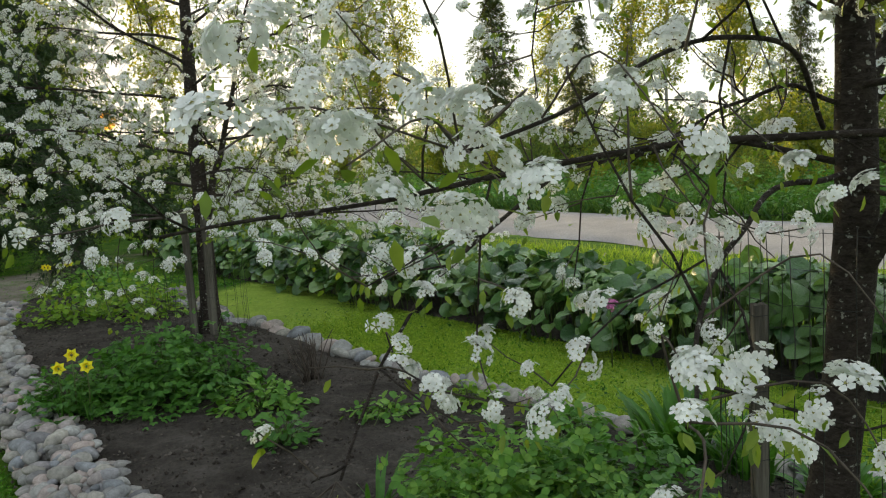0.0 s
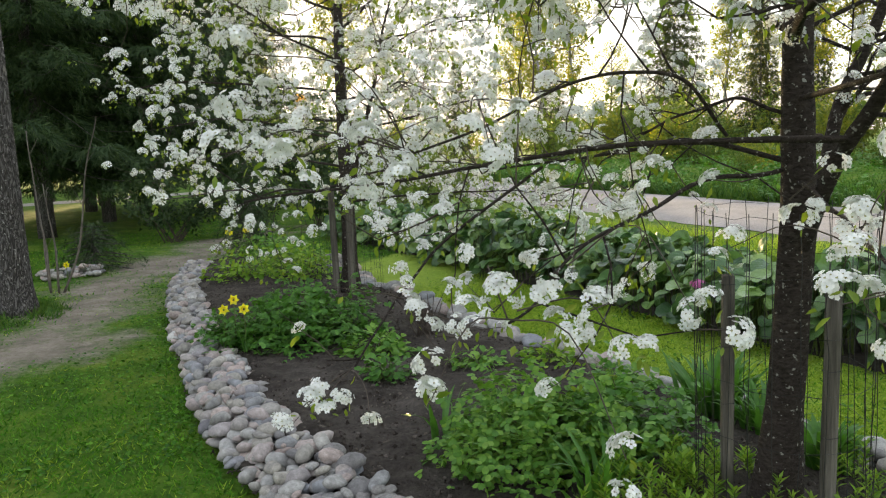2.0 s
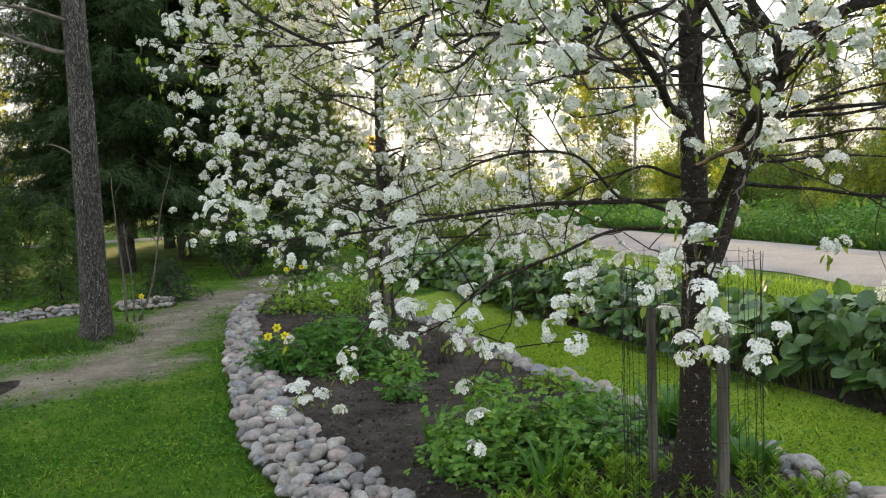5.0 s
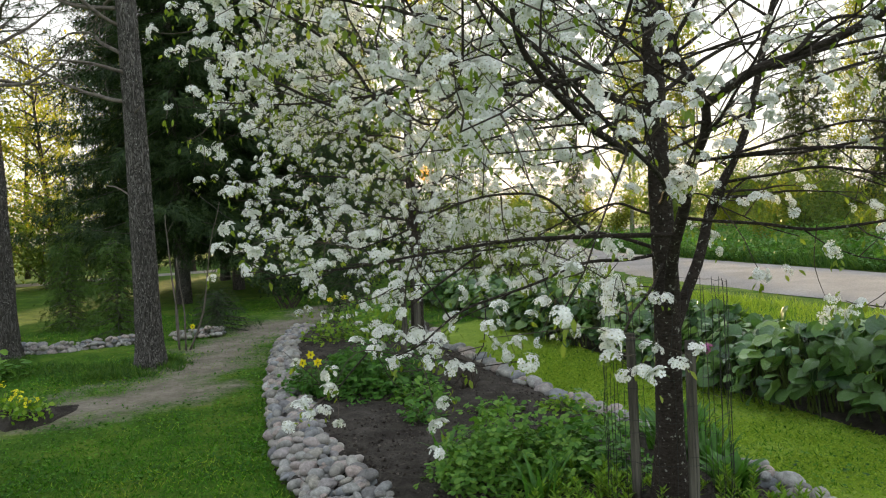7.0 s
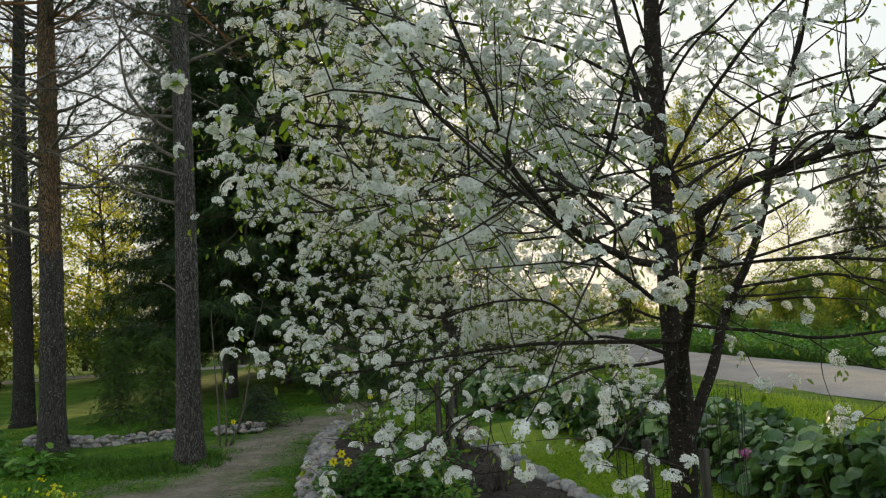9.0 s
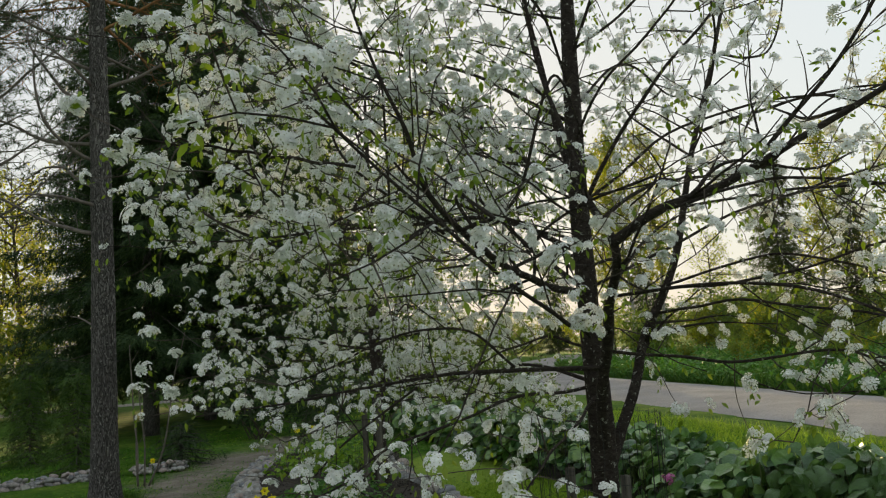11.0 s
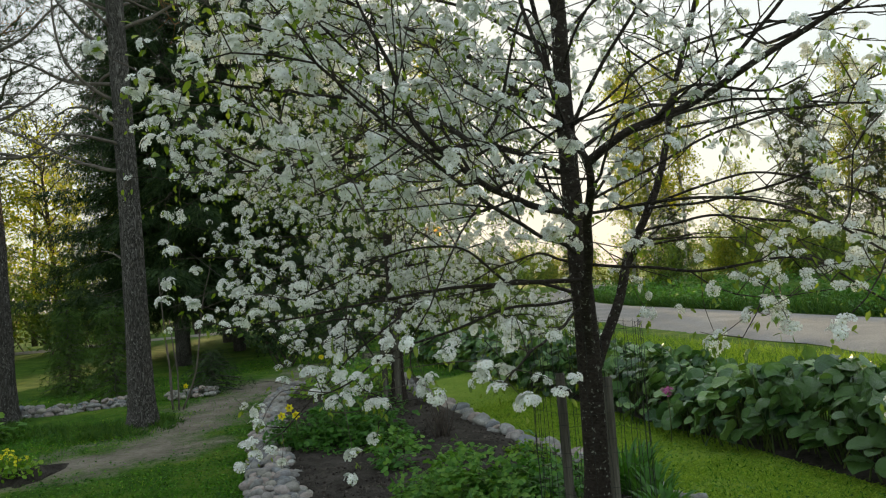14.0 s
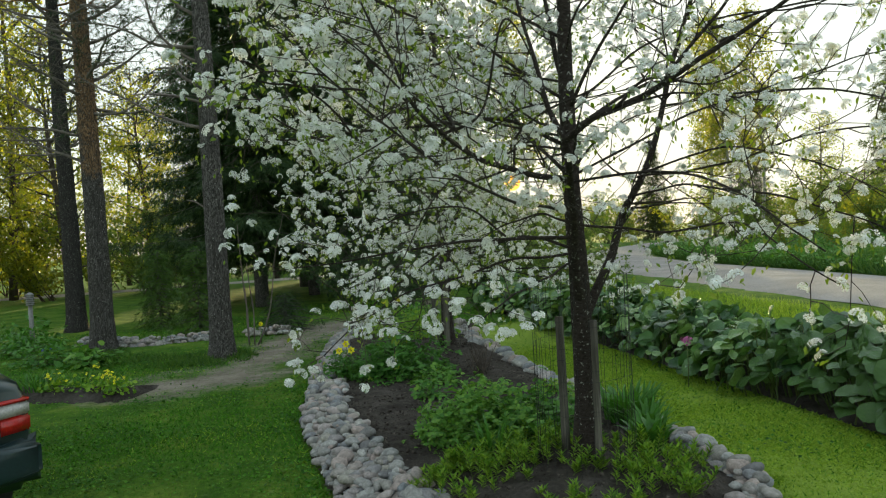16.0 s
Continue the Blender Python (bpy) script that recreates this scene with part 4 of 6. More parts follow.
HEROES1 = [(0.43, 0.80, 1.22), (0.79, 1.13, 1.25), (-0.17, 1.36, 0.94), (-0.05, 1.42, 0.89), (0.82, 0.95, 1.08), (0.51, 1.06, 1.40), (1.28, 1.51, 1.42),
           (1.2, 0.68, 1.49), (0.93, 1.37, 1.31), (1.43, 1.39, 1.23), (1.01, 1.47, 1.47), (-0.41, 1.48, 0.82), (0.73, 0.08, 2.44), (0.83, 0.12, 2.29),
           (0.05, 0.76, 1.98), (2.27, 1.46, 1.68), (1.55, 0.79, 1.44), (1.66, 1.29, 1.34), (1.46, 0.14, 2.54), (1.66, 0.65, 2.08), (-0.01, 0.74, 1.76),
           (0.11, 0.79, 1.74), (-0.08, 1.82, 1.26), (0.51, 1.06, 1.71), (0.23, 0.96, 1.77), (0.29, 1.0, 1.67), (-0.2, 2.15, 1.45), (2.02, 2.24, 1.35)]
EYES = [row[1] for row in PATH]


def thinning(P):
    """Share of shoots left out: the lowest limbs and the sunward outer side are sparse."""
    low = (P[:, 1] < 2.2) & (P[:, 2] < 2.05) & (P[:, 0] < 1.9)
    outer = (P[:, 0] > 1.4) & (P[:, 2] > 1.9)
    return np.where(low, 0.6, np.where(outer, 0.55, np.where((P[:, 0] > 1.1) & (P[:, 1] < 3.0), 0.3, 0.0)))


flowering_tree("flowering_tree", *T1, 0.1, "white-flowering fruit tree with a dark trunk inside a wire guard", TRUNK1, LIMBS1, 51, NEAR_CLUSTERS, EYES, HEROES1, 0.9, 300, (0.9, 0.6, 1.7), thinning, 1.0)

T2 = (-2.94, 6.55)


def second_limbs(seed, cx, cy):
    rng = np.random.default_rng(seed)
    out = []
    for k in range(34):
        zz = 1.2 + 3.4 * (k / 34) ** 1.05
        a = k * 2.4 + rng.uniform(-0.4, 0.4)
        L = (2.35 - 0.3 * max(0, zz - 2.2)) * rng.uniform(0.85, 1.15)
        rise = rng.uniform(-0.06, 0.25) + 0.22 * max(0, zz - 1.6)
        p0 = np.array([cx, cy, zz])
        d = np.array([math.cos(a), math.sin(a), 0])
        out.append(([tuple(p0), tuple(p0 + d * L * 0.35 + (0, 0, rise * 0.5)), tuple(p0 + d * L * 0.7 + (0, 0, rise * 0.9)), tuple(p0 + d * L + (0, 0, rise - 0.12))], 0.014))
    return out


TRUNK2 = [(T2[0], T2[1], 0.1, 0.092), (T2[0] + 0.02, T2[1], 1.0, 0.075), (T2[0] + 0.02, T2[1], 2.2, 0.06), (T2[0] + 0.05, T2[1], 3.6, 0.04), (T2[0] + 0.08, T2[1], 5.2, 0.01)]
LIMBS2 = [([(T2[0] + 0.02, T2[1], 1.15), (T2[0] + 0.2, T2[1], 1.7), (T2[0] + 0.45, T2[1] - 0.05, 2.5), (T2[0] + 0.8, T2[1] - 0.1, 3.6)], 0.045)] + second_limbs(52, T2[0] + 0.02, T2[1])
flowering_tree("flowering_tree", *T2, 0.15, "white-flowering fruit tree with a low wide crown in the flower bed", TRUNK2, LIMBS2, 53, LIGHT_CLUSTERS, None, (), 1.0, petal=1.2)


# ---- posts and wire guards round the trunks ----
def stake(x, y, z0, z1, w, turn, lean=(0, 0), seed=0):
    rng = np.random.default_rng(60 + seed)
    root = thing("tree_stake", x, y, z0, "weathered grey square wooden stake beside a tree trunk", "stake", "tree stakes", turn)
    bm = bmesh.new()
    bmesh.ops.create_cube(bm, size=1)
    bmesh.ops.subdivide_edges(bm, edges=bm.edges[:], cuts=4, use_grid_fill=True)
    h = z1 - z0 + 0.1
    for v in bm.verts:
        t = v.co.z + 0.5
        v.co = Vector((v.co.x * w + lean[0] * t + rng.uniform(-0.0015, 0.0015), v.co.y * w * 0.92 + lean[1] * t + rng.uniform(-0.0015, 0.0015), t * h - 0.1 + (rng.uniform(-0.006, 0.006) if t > 0.9 else 0)))
    part("post", bm, M_POST, root)
    for z in (0.32, 0.58, 0.86):      # turns of wire that hold the guard
        P = [(a * (w / 2 + 0.002) + lean[0] * z / h, b * (w * 0.46 + 0.002) + lean[1] * z / h, z * h + rng.uniform(-0.004, 0.004)) for a, b in ((1, 1), (-1, 1), (-1, -1), (1, -1), (1, 1), (-1, 1))]
        obj("wire_tie", *tube(P, np.full(6, 0.0014), 4, False), M_WIRE, root, "thin rusty wire tie")
    return root


stake(0.965, 2.74, 0.3, 1.15, 0.047, 12, (0.0, 0.0), 1)
stake(1.335, 2.50, 0.25, 1.16, 0.044, 30, (0.01, 0.0), 2)
stake(-2.85, 6.43, 0.2, 1.3, 0.065, 8, (0.01, 0), 3)
stake(-3.02, 6.41, 0.2, 1.34, 0.06, 20, (-0.01, 0), 5)


def wire_guard(x, y, z0, r, h, seed, columns=20, rows=7):
    rng = np.random.default_rng(seed)
    root = thing("wire_guard", x, y, z0, "rusty dark wire mesh cylinder around a tree trunk", "wire mesh", "wire guards")
    for k in range(columns):
        a = 2 * math.pi * k / columns
        rr = r * (1 + 0.08 * math.sin(2 * a + seed))
        P = [(rr * math.cos(a + 0.02 * math.sin(3 * t)) + rng.normal(0, 0.004), rr * math.sin(a) + rng.normal(0, 0.004), t * h * rng.uniform(0.995, 1.005)) for t in np.linspace(-0.05, 1, 9)]
        obj("wire", *tube(P, np.full(9, 0.0015), 4), M_WIRE, root)
    for q in range(rows):
        z = h * q / (rows - 1) * 0.985
        P = [(r * (1 + 0.08 * math.sin(2 * a + seed)) * math.cos(a), r * (1 + 0.08 * math.sin(2 * a + seed)) * math.sin(a), z + rng.normal(0, 0.004)) for a in np.linspace(0, 2 * math.pi, 40)]
        obj("wire", *tube(P, np.full(40, 0.0012), 3, False), M_WIRE, root)


wire_guard(1.17, 2.66, 0.15, 0.35, 1.3, 4, 26)
wire_guard(-2.92, 6.5, 0.15, 0.36, 0.75, 5, 20, 5)


# ---- leafy hedge of bergenia along the lawn ----
def big_leaf_meshes(seed, count):
    """Broad round leaves, folded along the midrib, with wavy rims."""
    rng = np.random.default_rng(seed)
    out = []
    for k in range(count):
        V, F = [(0, 0, 0)], []
        n, cup, wav, fold = 14, rng.uniform(-0.7, 0.3), rng.uniform(0.03, 0.075), rng.uniform(0.1, 0.34)
        ph, ph2 = rng.uniform(0, 6.28), rng.uniform(0, 6.28)
        for f in (0.5, 0.85, 1.0):
            for i in range(n):
                a = 2 * math.pi * i / n
                rad = f * (0.5 - 0.12 * math.exp(-((a - math.pi * 1.5) / 0.4) ** 2)) * (1 + 0.06 * math.sin(3 * a + ph))
                x, y = rad * 0.94 * math.cos(a), rad * 1.06 * math.sin(a) + 0.42 * f
                rim = f ** 3
                V.append((x, y, fold * abs(x) + cup * (x * x + (y - 0.3) ** 2) + wav * rim * math.sin(5 * a + ph) + 0.03 * rim * math.sin(9 * a + ph2) - 0.45 * max(0, y - 0.5) ** 2))
        for i in range(n):
            j = (i + 1) % n
            F.append((0, 1 + i, 1 + j))
            for r in (0, 1):
                F.append((1 + r * n + i, 1 + (r + 1) * n + i, 1 + (r + 1) * n + j, 1 + r * n + j))
        me = bpy.data.meshes.new("leaf")
        me.from_pydata(V, [], F)
        me.materials.append(M_BERG)
        me.polygons.foreach_set("use_smooth", np.ones(len(me.polygons), bool))
        out.append((me, np.array(V), F))
    return out


def build_hedge():
    rng = np.random.default_rng(71)
    kinds = big_leaf_meshes(72, 10)
    root = thing("bergenia_hedge", 2.0, 5.4, 0, "dense bank of large glossy dark green bergenia leaves", "hedge")
    org = np.array([2.0, 5.4, 0.0])
    spots = []
    for k in range(5000):
        u = -3.4 + 17.4 * rng.random() ** 1.1
        v = rng.random()
        wob = 0.12 * math.sin(u * 1.3) + 0.08 * math.sin(u * 3.1 + 1)
        c = HEDGE_FRONT + wob + v * (HEDGE_BACK - HEDGE_FRONT)
        top = (0.56 + 0.10 * min(1, max(0, u / 3)) + 0.05 * patchy(u * 1.5, v * 2.0) + 0.08 * math.sin(u * 0.9 + 0.4) + 0.06 * math.sin(u * 2.7)) * (1 - 0.75 * (2 * v - 1) ** 4)
        z = top * (0.3 + 0.7 * rng.random() ** 0.3)
        p = np.array([u * HEDGE_D[0] + c * HEDGE_N[0], u * HEDGE_D[1] + c * HEDGE_N[1], z])
        out = np.array([HEDGE_N[0], HEDGE_N[1], 0]) * (2 * v - 1.1) * 1.0
        ln = unit(out + rng.normal(0, 0.55, 3) * (1, 1, 0.2) + (0, 0, rng.uniform(-0.85, 0.15) if v < 0.45 else rng.uniform(-0.4, 0.35)))
        spots.append((p, ln, 0.10 + 0.135 * rng.random() ** 1.4, top - z))
    spots.sort(key=lambda s: (s[0][0] - 2.2) ** 2 + (s[0][1] - 5.0) ** 2)
    # nearest leaves that show on the outside are pieces of their own
    shown, rest, stalks = 0, [], []
    P = np.array([s[0] for s in spots])
    Y = np.array([s[1] for s in spots])
    M = frames_along(P, Y, rng.normal(0, 0.6, P.shape) + (-0.25, -0.3, 1), np.array([s[2] for s in spots]))
    for k, (p, ln, sz, depth) in enumerate(spots):
        me, V, F = kinds[k % 10]
        if shown < 300 and depth < 0.16:
            o = new("leaf", me)
            o.parent = root
            m = M[k].copy()
            m[:3, 3] -= org
            o.matrix_basis = Matrix(m.tolist())
            shown += 1
        else:
            rest.append((V @ M[k][:3, :3].T + M[k][:3, 3] - org, F))
        if k % 2 == 0:
            foot = p - ln * rng.uniform(0.05, 0.15)
            foot[2] = 0.0
            stalks.append(tube(np.array([foot, (foot + p) / 2 + (0, 0, 0.04), p]) - org, [0.008, 0.006, 0.005], 4, False))
    tagged(obj("foliage", *merge(rest), M_BERG, root), kind="stuff")
    tagged(obj("stalks", *merge(stalks), M_STALK, root, "reddish green leaf stalks"), kind="stuff")
    # one open flower head among the leaves
    x, y = 0.62 * 1.0, 6.05
    f = thing("bergenia_flower", x, y, 0, "pink bergenia flower head above the leaves", "flower")
    obj("stem", *tube([(0, 0, 0), (0.01, 0, 0.25), (0, 0.01, 0.46)], [0.007, 0.006, 0.005], 6), M_STALK, f)
    Pn = np.array([unit(rng.normal(0, 1, 3)) * rng.uniform(0.02, 0.065) for _ in range(60)]) * (1, 1, 0.8) + (0, 0, 0.5)
    tV, tF = petal_flower(rng, 0.016)
    V, F = scatter(tV, np.array(tF), frames_from(Pn, Pn - (0, 0, 0.47), rng))
    obj("flowers", V, F, M_PINK, f, smooth=False)


build_hedge()
# dark earth under the hedge
def hedge_soil():
    us, cs = np.arange(-3, 14.5, 0.3), np.linspace(HEDGE_FRONT + 0.02, HEDGE_BACK + 0.1, 8)
    V = [(u * HEDGE_D[0] + c * HEDGE_N[0], u * HEDGE_D[1] + c * HEDGE_N[1], 0.03 - (0.05 if k in (0, 7) else 0)) for u in us for k, c in enumerate(cs)]
    F = [(i * 8 + j, (i + 1) * 8 + j, (i + 1) * 8 + j + 1, i * 8 + j + 1) for i in range(len(us) - 1) for j in range(7)]
    tagged(obj("hedge_soil", np.array(V), F, M_SOIL), "dark soil strip under the leafy hedge", "soil", kind="structure")


hedge_soil()


# ---- plants in the flower bed ----
SPRIG_V = np.array([(0, 0, 0), (-0.28, 0.3, 0.05), (0.28, 0.3, 0.05), (-0.36, 0.62, 0), (0.36, 0.62, 0), (0, 0.5, -0.04), (-0.14, 0.95, -0.1), (0.14, 0.95, -0.1), (0, 0.85, -0.1)])
SPRIG_F = np.array([(0, 5, 1, 1), (0, 2, 5, 5), (1, 5, 6, 3), (5, 2, 4, 7), (5, 8, 6, 6), (5, 7, 8, 8)])


def trefoil():
    """Three lobed leaflets on one stalk."""
    chunks = []
    for a in (-1.25, 0.0, 1.25):
        c, s = math.cos(a), math.sin(a)
        V = SPRIG_V * 0.62
        chunks.append((np.column_stack([V[:, 0] * c + V[:, 1] * s, V[:, 1] * c - V[:, 0] * s + 0.25, V[:, 2] - 0.06 * abs(a)]), SPRIG_F))
    V, F = merge(chunks)
    return V, np.array(F)


TREFOIL_V, TREFOIL_F = trefoil()


def mound_plant(name, x, y, label, category, rx, ry, h, leaves, size, material, seed, turn=0.0, droop=0.2, stems=30):
    """A rounded leafy perennial: stems from the base and lobed leaves through the outer part of the mound."""
    rng = np.random.default_rng(seed)
    z0 = float(bed_z(x, y)) if inside(np.array(x), np.array(y), BED) else 0.0
    root = thing(name, x, y, z0 - 0.01, label, category, "", turn)
    d = rng.normal(0, 1, (leaves, 3))
    d /= np.linalg.norm(d, axis=1, keepdims=True)
    d[:, 2] = np.abs(d[:, 2])
    a = np.arctan2(d[:, 1], d[:, 0])
    lump = 1 + 0.14 * np.sin(3 * a + seed) + 0.10 * np.sin(5 * a + 2 * seed) + 0.12 * np.sin(7 * d[:, 2] + 4 * a)
    rad = rng.random(leaves) ** 0.4 * lump * np.where(rng.random(leaves) < 0.06, 1.18, 1.0)
    P = d * rad[:, None] * (rx, ry, h)
    P[:, 2] = np.maximum(P[:, 2], 0.02)
    Y = d * (1, 1, 0.2) + rng.normal(0, 0.4, P.shape) - (0, 0, droop)
    tV, tF = (TREFOIL_V, TREFOIL_F) if name == "columbine_bush" else (SPRIG_V, SPRIG_F)
    V, F = scatter(tV, tF, frames_along(P, Y, rng.normal(0, 0.45, P.shape) + (0, 0, 1) + d * 0.4, size * rng.uniform(0.6, 1.3, leaves)))
    tagged(obj("foliage", V, fix_faces(F), material, root), kind="stuff")
    st = []
    for k in range(stems):
        e = P[rng.integers(leaves)]
        b = e * (0.12, 0.12, 0)
        st.append(tube([b, (b + e) / 2 + (0, 0, 0.04), e], [0.004, 0.003, 0.002], 4, False))
    tagged(obj("stems", *merge(st), M_STALK, root), kind="stuff")
    return root


def strap_plant(name, x, y, label, category, n, length, width, spread, material, seed, z=None, split=False):
    """A clump of arching strap leaves."""
    rng = np.random.default_rng(seed)
    z0 = (float(bed_z(x, y)) if inside(np.array(x), np.array(y), BED) else 0.0) if z is None else z
    root = thing(name, x, y, z0 - 0.01, label, category)
    chunks = []
    for k in range(n):
        a, L = rng.uniform(0, 6.28), length * rng.uniform(0.6, 1.15)
        d = np.array([math.cos(a), math.sin(a), 0])
        s = np.array([-d[1], d[0], 0])
        b = d * rng.uniform(0, spread * 0.35) + s * rng.normal(0, spread * 0.12)
        lean, V = rng.uniform(0.25, 0.75), []
        for t in (0, 0.3, 0.6, 0.85, 1.0):
            c = b + d * L * lean * t ** 1.6 + np.array([0, 0, L * (t - 0.55 * lean * t ** 2.6)])
            w = width * (1 - t) ** 0.55 * (0.6 + 0.4 * min(1, t * 4)) + 0.001
            V += [c - s * w, c + (0, 0, -w * 0.4), c + s * w]
        F = []
        for q in range(4):
            o = q * 3
            F += [(o, o + 1, o + 4, o + 3), (o + 1, o + 2, o + 5, o + 4)]
        chunks.append((np.array(V), F))
    if split:
        for V, F in chunks:
            obj("leaf", V, F, material, root)
        return root
    V, F = merge(chunks)
    tagged(obj("leaves", V, F, material, root), kind="stuff")
    return root


mound_plant("columbine_bush", -2.55, 5.05, "round bright green columbine bush", "bush", 0.62, 0.55, 0.48, 1900, 0.07, M_BUSH, 81)
mound_plant("columbine_bush", -3.1, 4.72, "low green leafy part of a columbine bush beside daffodils", "bush", 0.35, 0.3, 0.3, 480, 0.07, M_BUSH, 82)
mound_plant("columbine_bush", 0.05, 3.05, "wide fresh green columbine bush near the tree trunk", "bush", 0.55, 0.5, 0.43, 2300, 0.062, M_BUSH2, 83)
mound_plant("columbine_bush", 0.45, 3.3, "leafy green perennial in front of the tree", "bush", 0.42, 0.36, 0.38, 800, 0.066, M_BUSH, 84)
mound_plant("small_perennial", -1.75, 4.75, "low fine-leaved green perennial on bare soil", "plant", 0.32, 0.26, 0.2, 360, 0.06, M_BUSH2, 85)
mound_plant("small_perennial", -1.35, 4.15, "small green perennial on bare soil", "plant", 0.2, 0.18, 0.2, 150, 0.06, M_BUSH, 86)
mound_plant("small_perennial", -0.85, 4.6, "small low green perennial on bare soil", "plant", 0.22, 0.2, 0.13, 150, 0.055, M_BUSH2, 87)
mound_plant("small_perennial", -0.35, 4.9, "low green perennial at the stone edge", "plant", 0.25, 0.22, 0.14, 170, 0.055, M_LILY, 88)
mound_plant("small_perennial", 0.25, 4.35, "low spreading green perennial under the tree", "plant", 0.3, 0.28, 0.18, 220, 0.06, M_BUSH2, 89)
strap_plant("daylily_clump", 0.85, 4.05, "clump of arching green daylily leaves", "plant", 120, 0.42, 0.024, 0.5, M_STRAP, 90, None, True)
strap_plant("daylily_clump", 1.15, 3.75, "smaller clump of arching green daylily leaves", "plant", 70, 0.32, 0.021, 0.35, M_STRAP, 91, None, True)
strap_plant("daylily_clump", 1.38, 3.2, "fresh green daylily clump behind the wire guard", "plant", 95, 0.24, 0.03, 0.26, M_STRAP, 98, None, True)
strap_plant("tulip_leaves", 0.42, 2.62, "pale green strap leaves of spring bulbs", "plant", 26, 0.34, 0.016, 0.4, M_STRAP, 92, None, True)
strap_plant("tulip_leaves", -0.55, 3.2, "pale upright leaves of spring bulbs", "plant", 12, 0.32, 0.016, 0.25, M_STRAP, 93, None, True)
for k, (px, py) in enumerate([(-5.0, 8.6), (-5.6, 9.2), (-4.4, 8.0), (-6.2, 9.8), (-5.3, 7.8)]):
    mound_plant("garden_perennial", px, py, "pale green mixed perennial at the far end of the bed", "plant", 0.5, 0.45, 0.42, 420, 0.07, (M_LILY, M_BUSH2)[k % 2], 94 + k)


def lily_shoots():
    """Upright leafy shoots round the tree foot."""
    rng = np.random.default_rng(101)
    tV = np.array([(0, 0, 0), (-0.15, 0.45, 0.04), (0.15, 0.45, 0.04), (0, 1.0, -0.14)])
    tF = [(0, 2, 3, 1)]
    for k in range(690):
        x, y = rng.uniform(0.35, 2.25), rng.uniform(1.7, 3.1)
        if float(patchy(x * 2.2, y * 2.2)) < rng.normal(0.0, 0.25) or not inside(np.array(x), np.array(y), BED) or math.hypot(x - 1.16, y - 2.7) < 0.18 or float(line_distance(np.array(x), np.array(y), BED + BED[:1])) < 0.34:
            continue
        z0 = float(bed_z(x, y))
        h = 0.05 + 0.12 * rng.random() ** 1.6
        root = thing("lily_shoot", x, y, z0 - 0.005, "young upright leafy green lily shoot", "plant", "lily shoots")
        lean = rng.normal(0, 0.04, 2)
        obj("stem", *tube([(0, 0, 0), (lean[0] / 2, lean[1] / 2, h / 2), (lean[0], lean[1], h)], [0.004, 0.0035, 0.002], 4, False), M_STALK, root)
        n = int(9 + h * 110)
        t = np.linspace(0.25, 1, n)
        a = np.arange(n) * 2.4
        P = np.column_stack([lean[0] * t, lean[1] * t, h * t])
        Y = np.column_stack([np.cos(a), np.sin(a), 0.5 + 0.9 * t])
        V, F = scatter(tV, np.array(tF), frames_along(P, Y, np.tile([0, 0, 1.0], (n, 1)), rng.uniform(0.032, 0.066, n)))
        obj("leaves", V, F, M_LILY, root)


lily_shoots()


def daffodil(x, y, h, seed, face):
    rng = np.random.default_rng(seed)
    root = thing("daffodil", x, y, float(bed_z(x, y)) if inside(np.array(x), np.array(y), BED) else 0.0, "yellow daffodil in bloom with green strap leaves", "flower", "daffodils")
    obj("stem", *tube([(0, 0, 0), (0.01, 0, h * 0.6), (0.0, 0.01, h)], [0.005, 0.0045, 0.004], 6), M_STALK, root)
    M = frames_from([(0.0, 0.01, h)], [face], rng)[0]
    V, F = [], []
    for k in range(6):
        a = k * math.pi / 3
        c, s = math.cos(a), math.sin(a)
        for px, py, pz in ((0.1, 0, 0), (0.55, -0.32, 0.05), (1, 0, 0.0), (0.55, 0.32, 0.05)):
            V.append(((px * c - py * s) * 0.05, (px * s + py * c) * 0.05, pz * 0.05))
        F.append(tuple(range(4 * k, 4 * k + 4)))
    V = np.array(V)
    obj("petals", V @ M[:3, :3].T + M[:3, 3], F, M_YELLOW, root, smooth=False)
    Vc, Fc = tube([(0, 0, 0), (0, 0, 0.018), (0, 0, 0.032)], [0.012, 0.014, 0.021], 10, False)
    obj("cup", Vc @ M[:3, :3].T + M[:3, 3], Fc, M_ORANGE, root, "deep yellow flower cup")
    for k in range(5):
        a = rng.uniform(0, 6.28)
        L = h * rng.uniform(0.7, 1.0)
        d = np.array([math.cos(a), math.sin(a), 0])
        s = np.array([-d[1], d[0], 0]) * 0.007
        V = []
        for t in (0, 0.5, 0.85, 1):
            c = d * (0.02 + 0.35 * L * t ** 2) + np.array([0, 0, L * (t - 0.15 * t * t)])
            V += [c - s * (1.05 - t), c + s * (1.05 - t)]
        obj("leaf", np.array(V), [(0, 1, 3, 2), (2, 3, 5, 4), (4, 5, 7, 6)], M_STRAP, root)


for k, (dx, dy, h) in enumerate([(-2.83, 4.53, 0.36), (-2.98, 4.6, 0.42), (-3.05, 4.55, 0.36), (-6.55, 9.3, 0.42), (-6.3, 9.35, 0.46), (-6.75, 9.5, 0.4), (-6.4, 9.55, 0.44), (-7.62, 7.12, 0.36)]):
    daffodil(dx, dy, h, 110 + k, (0.45, -0.8, 0.25))


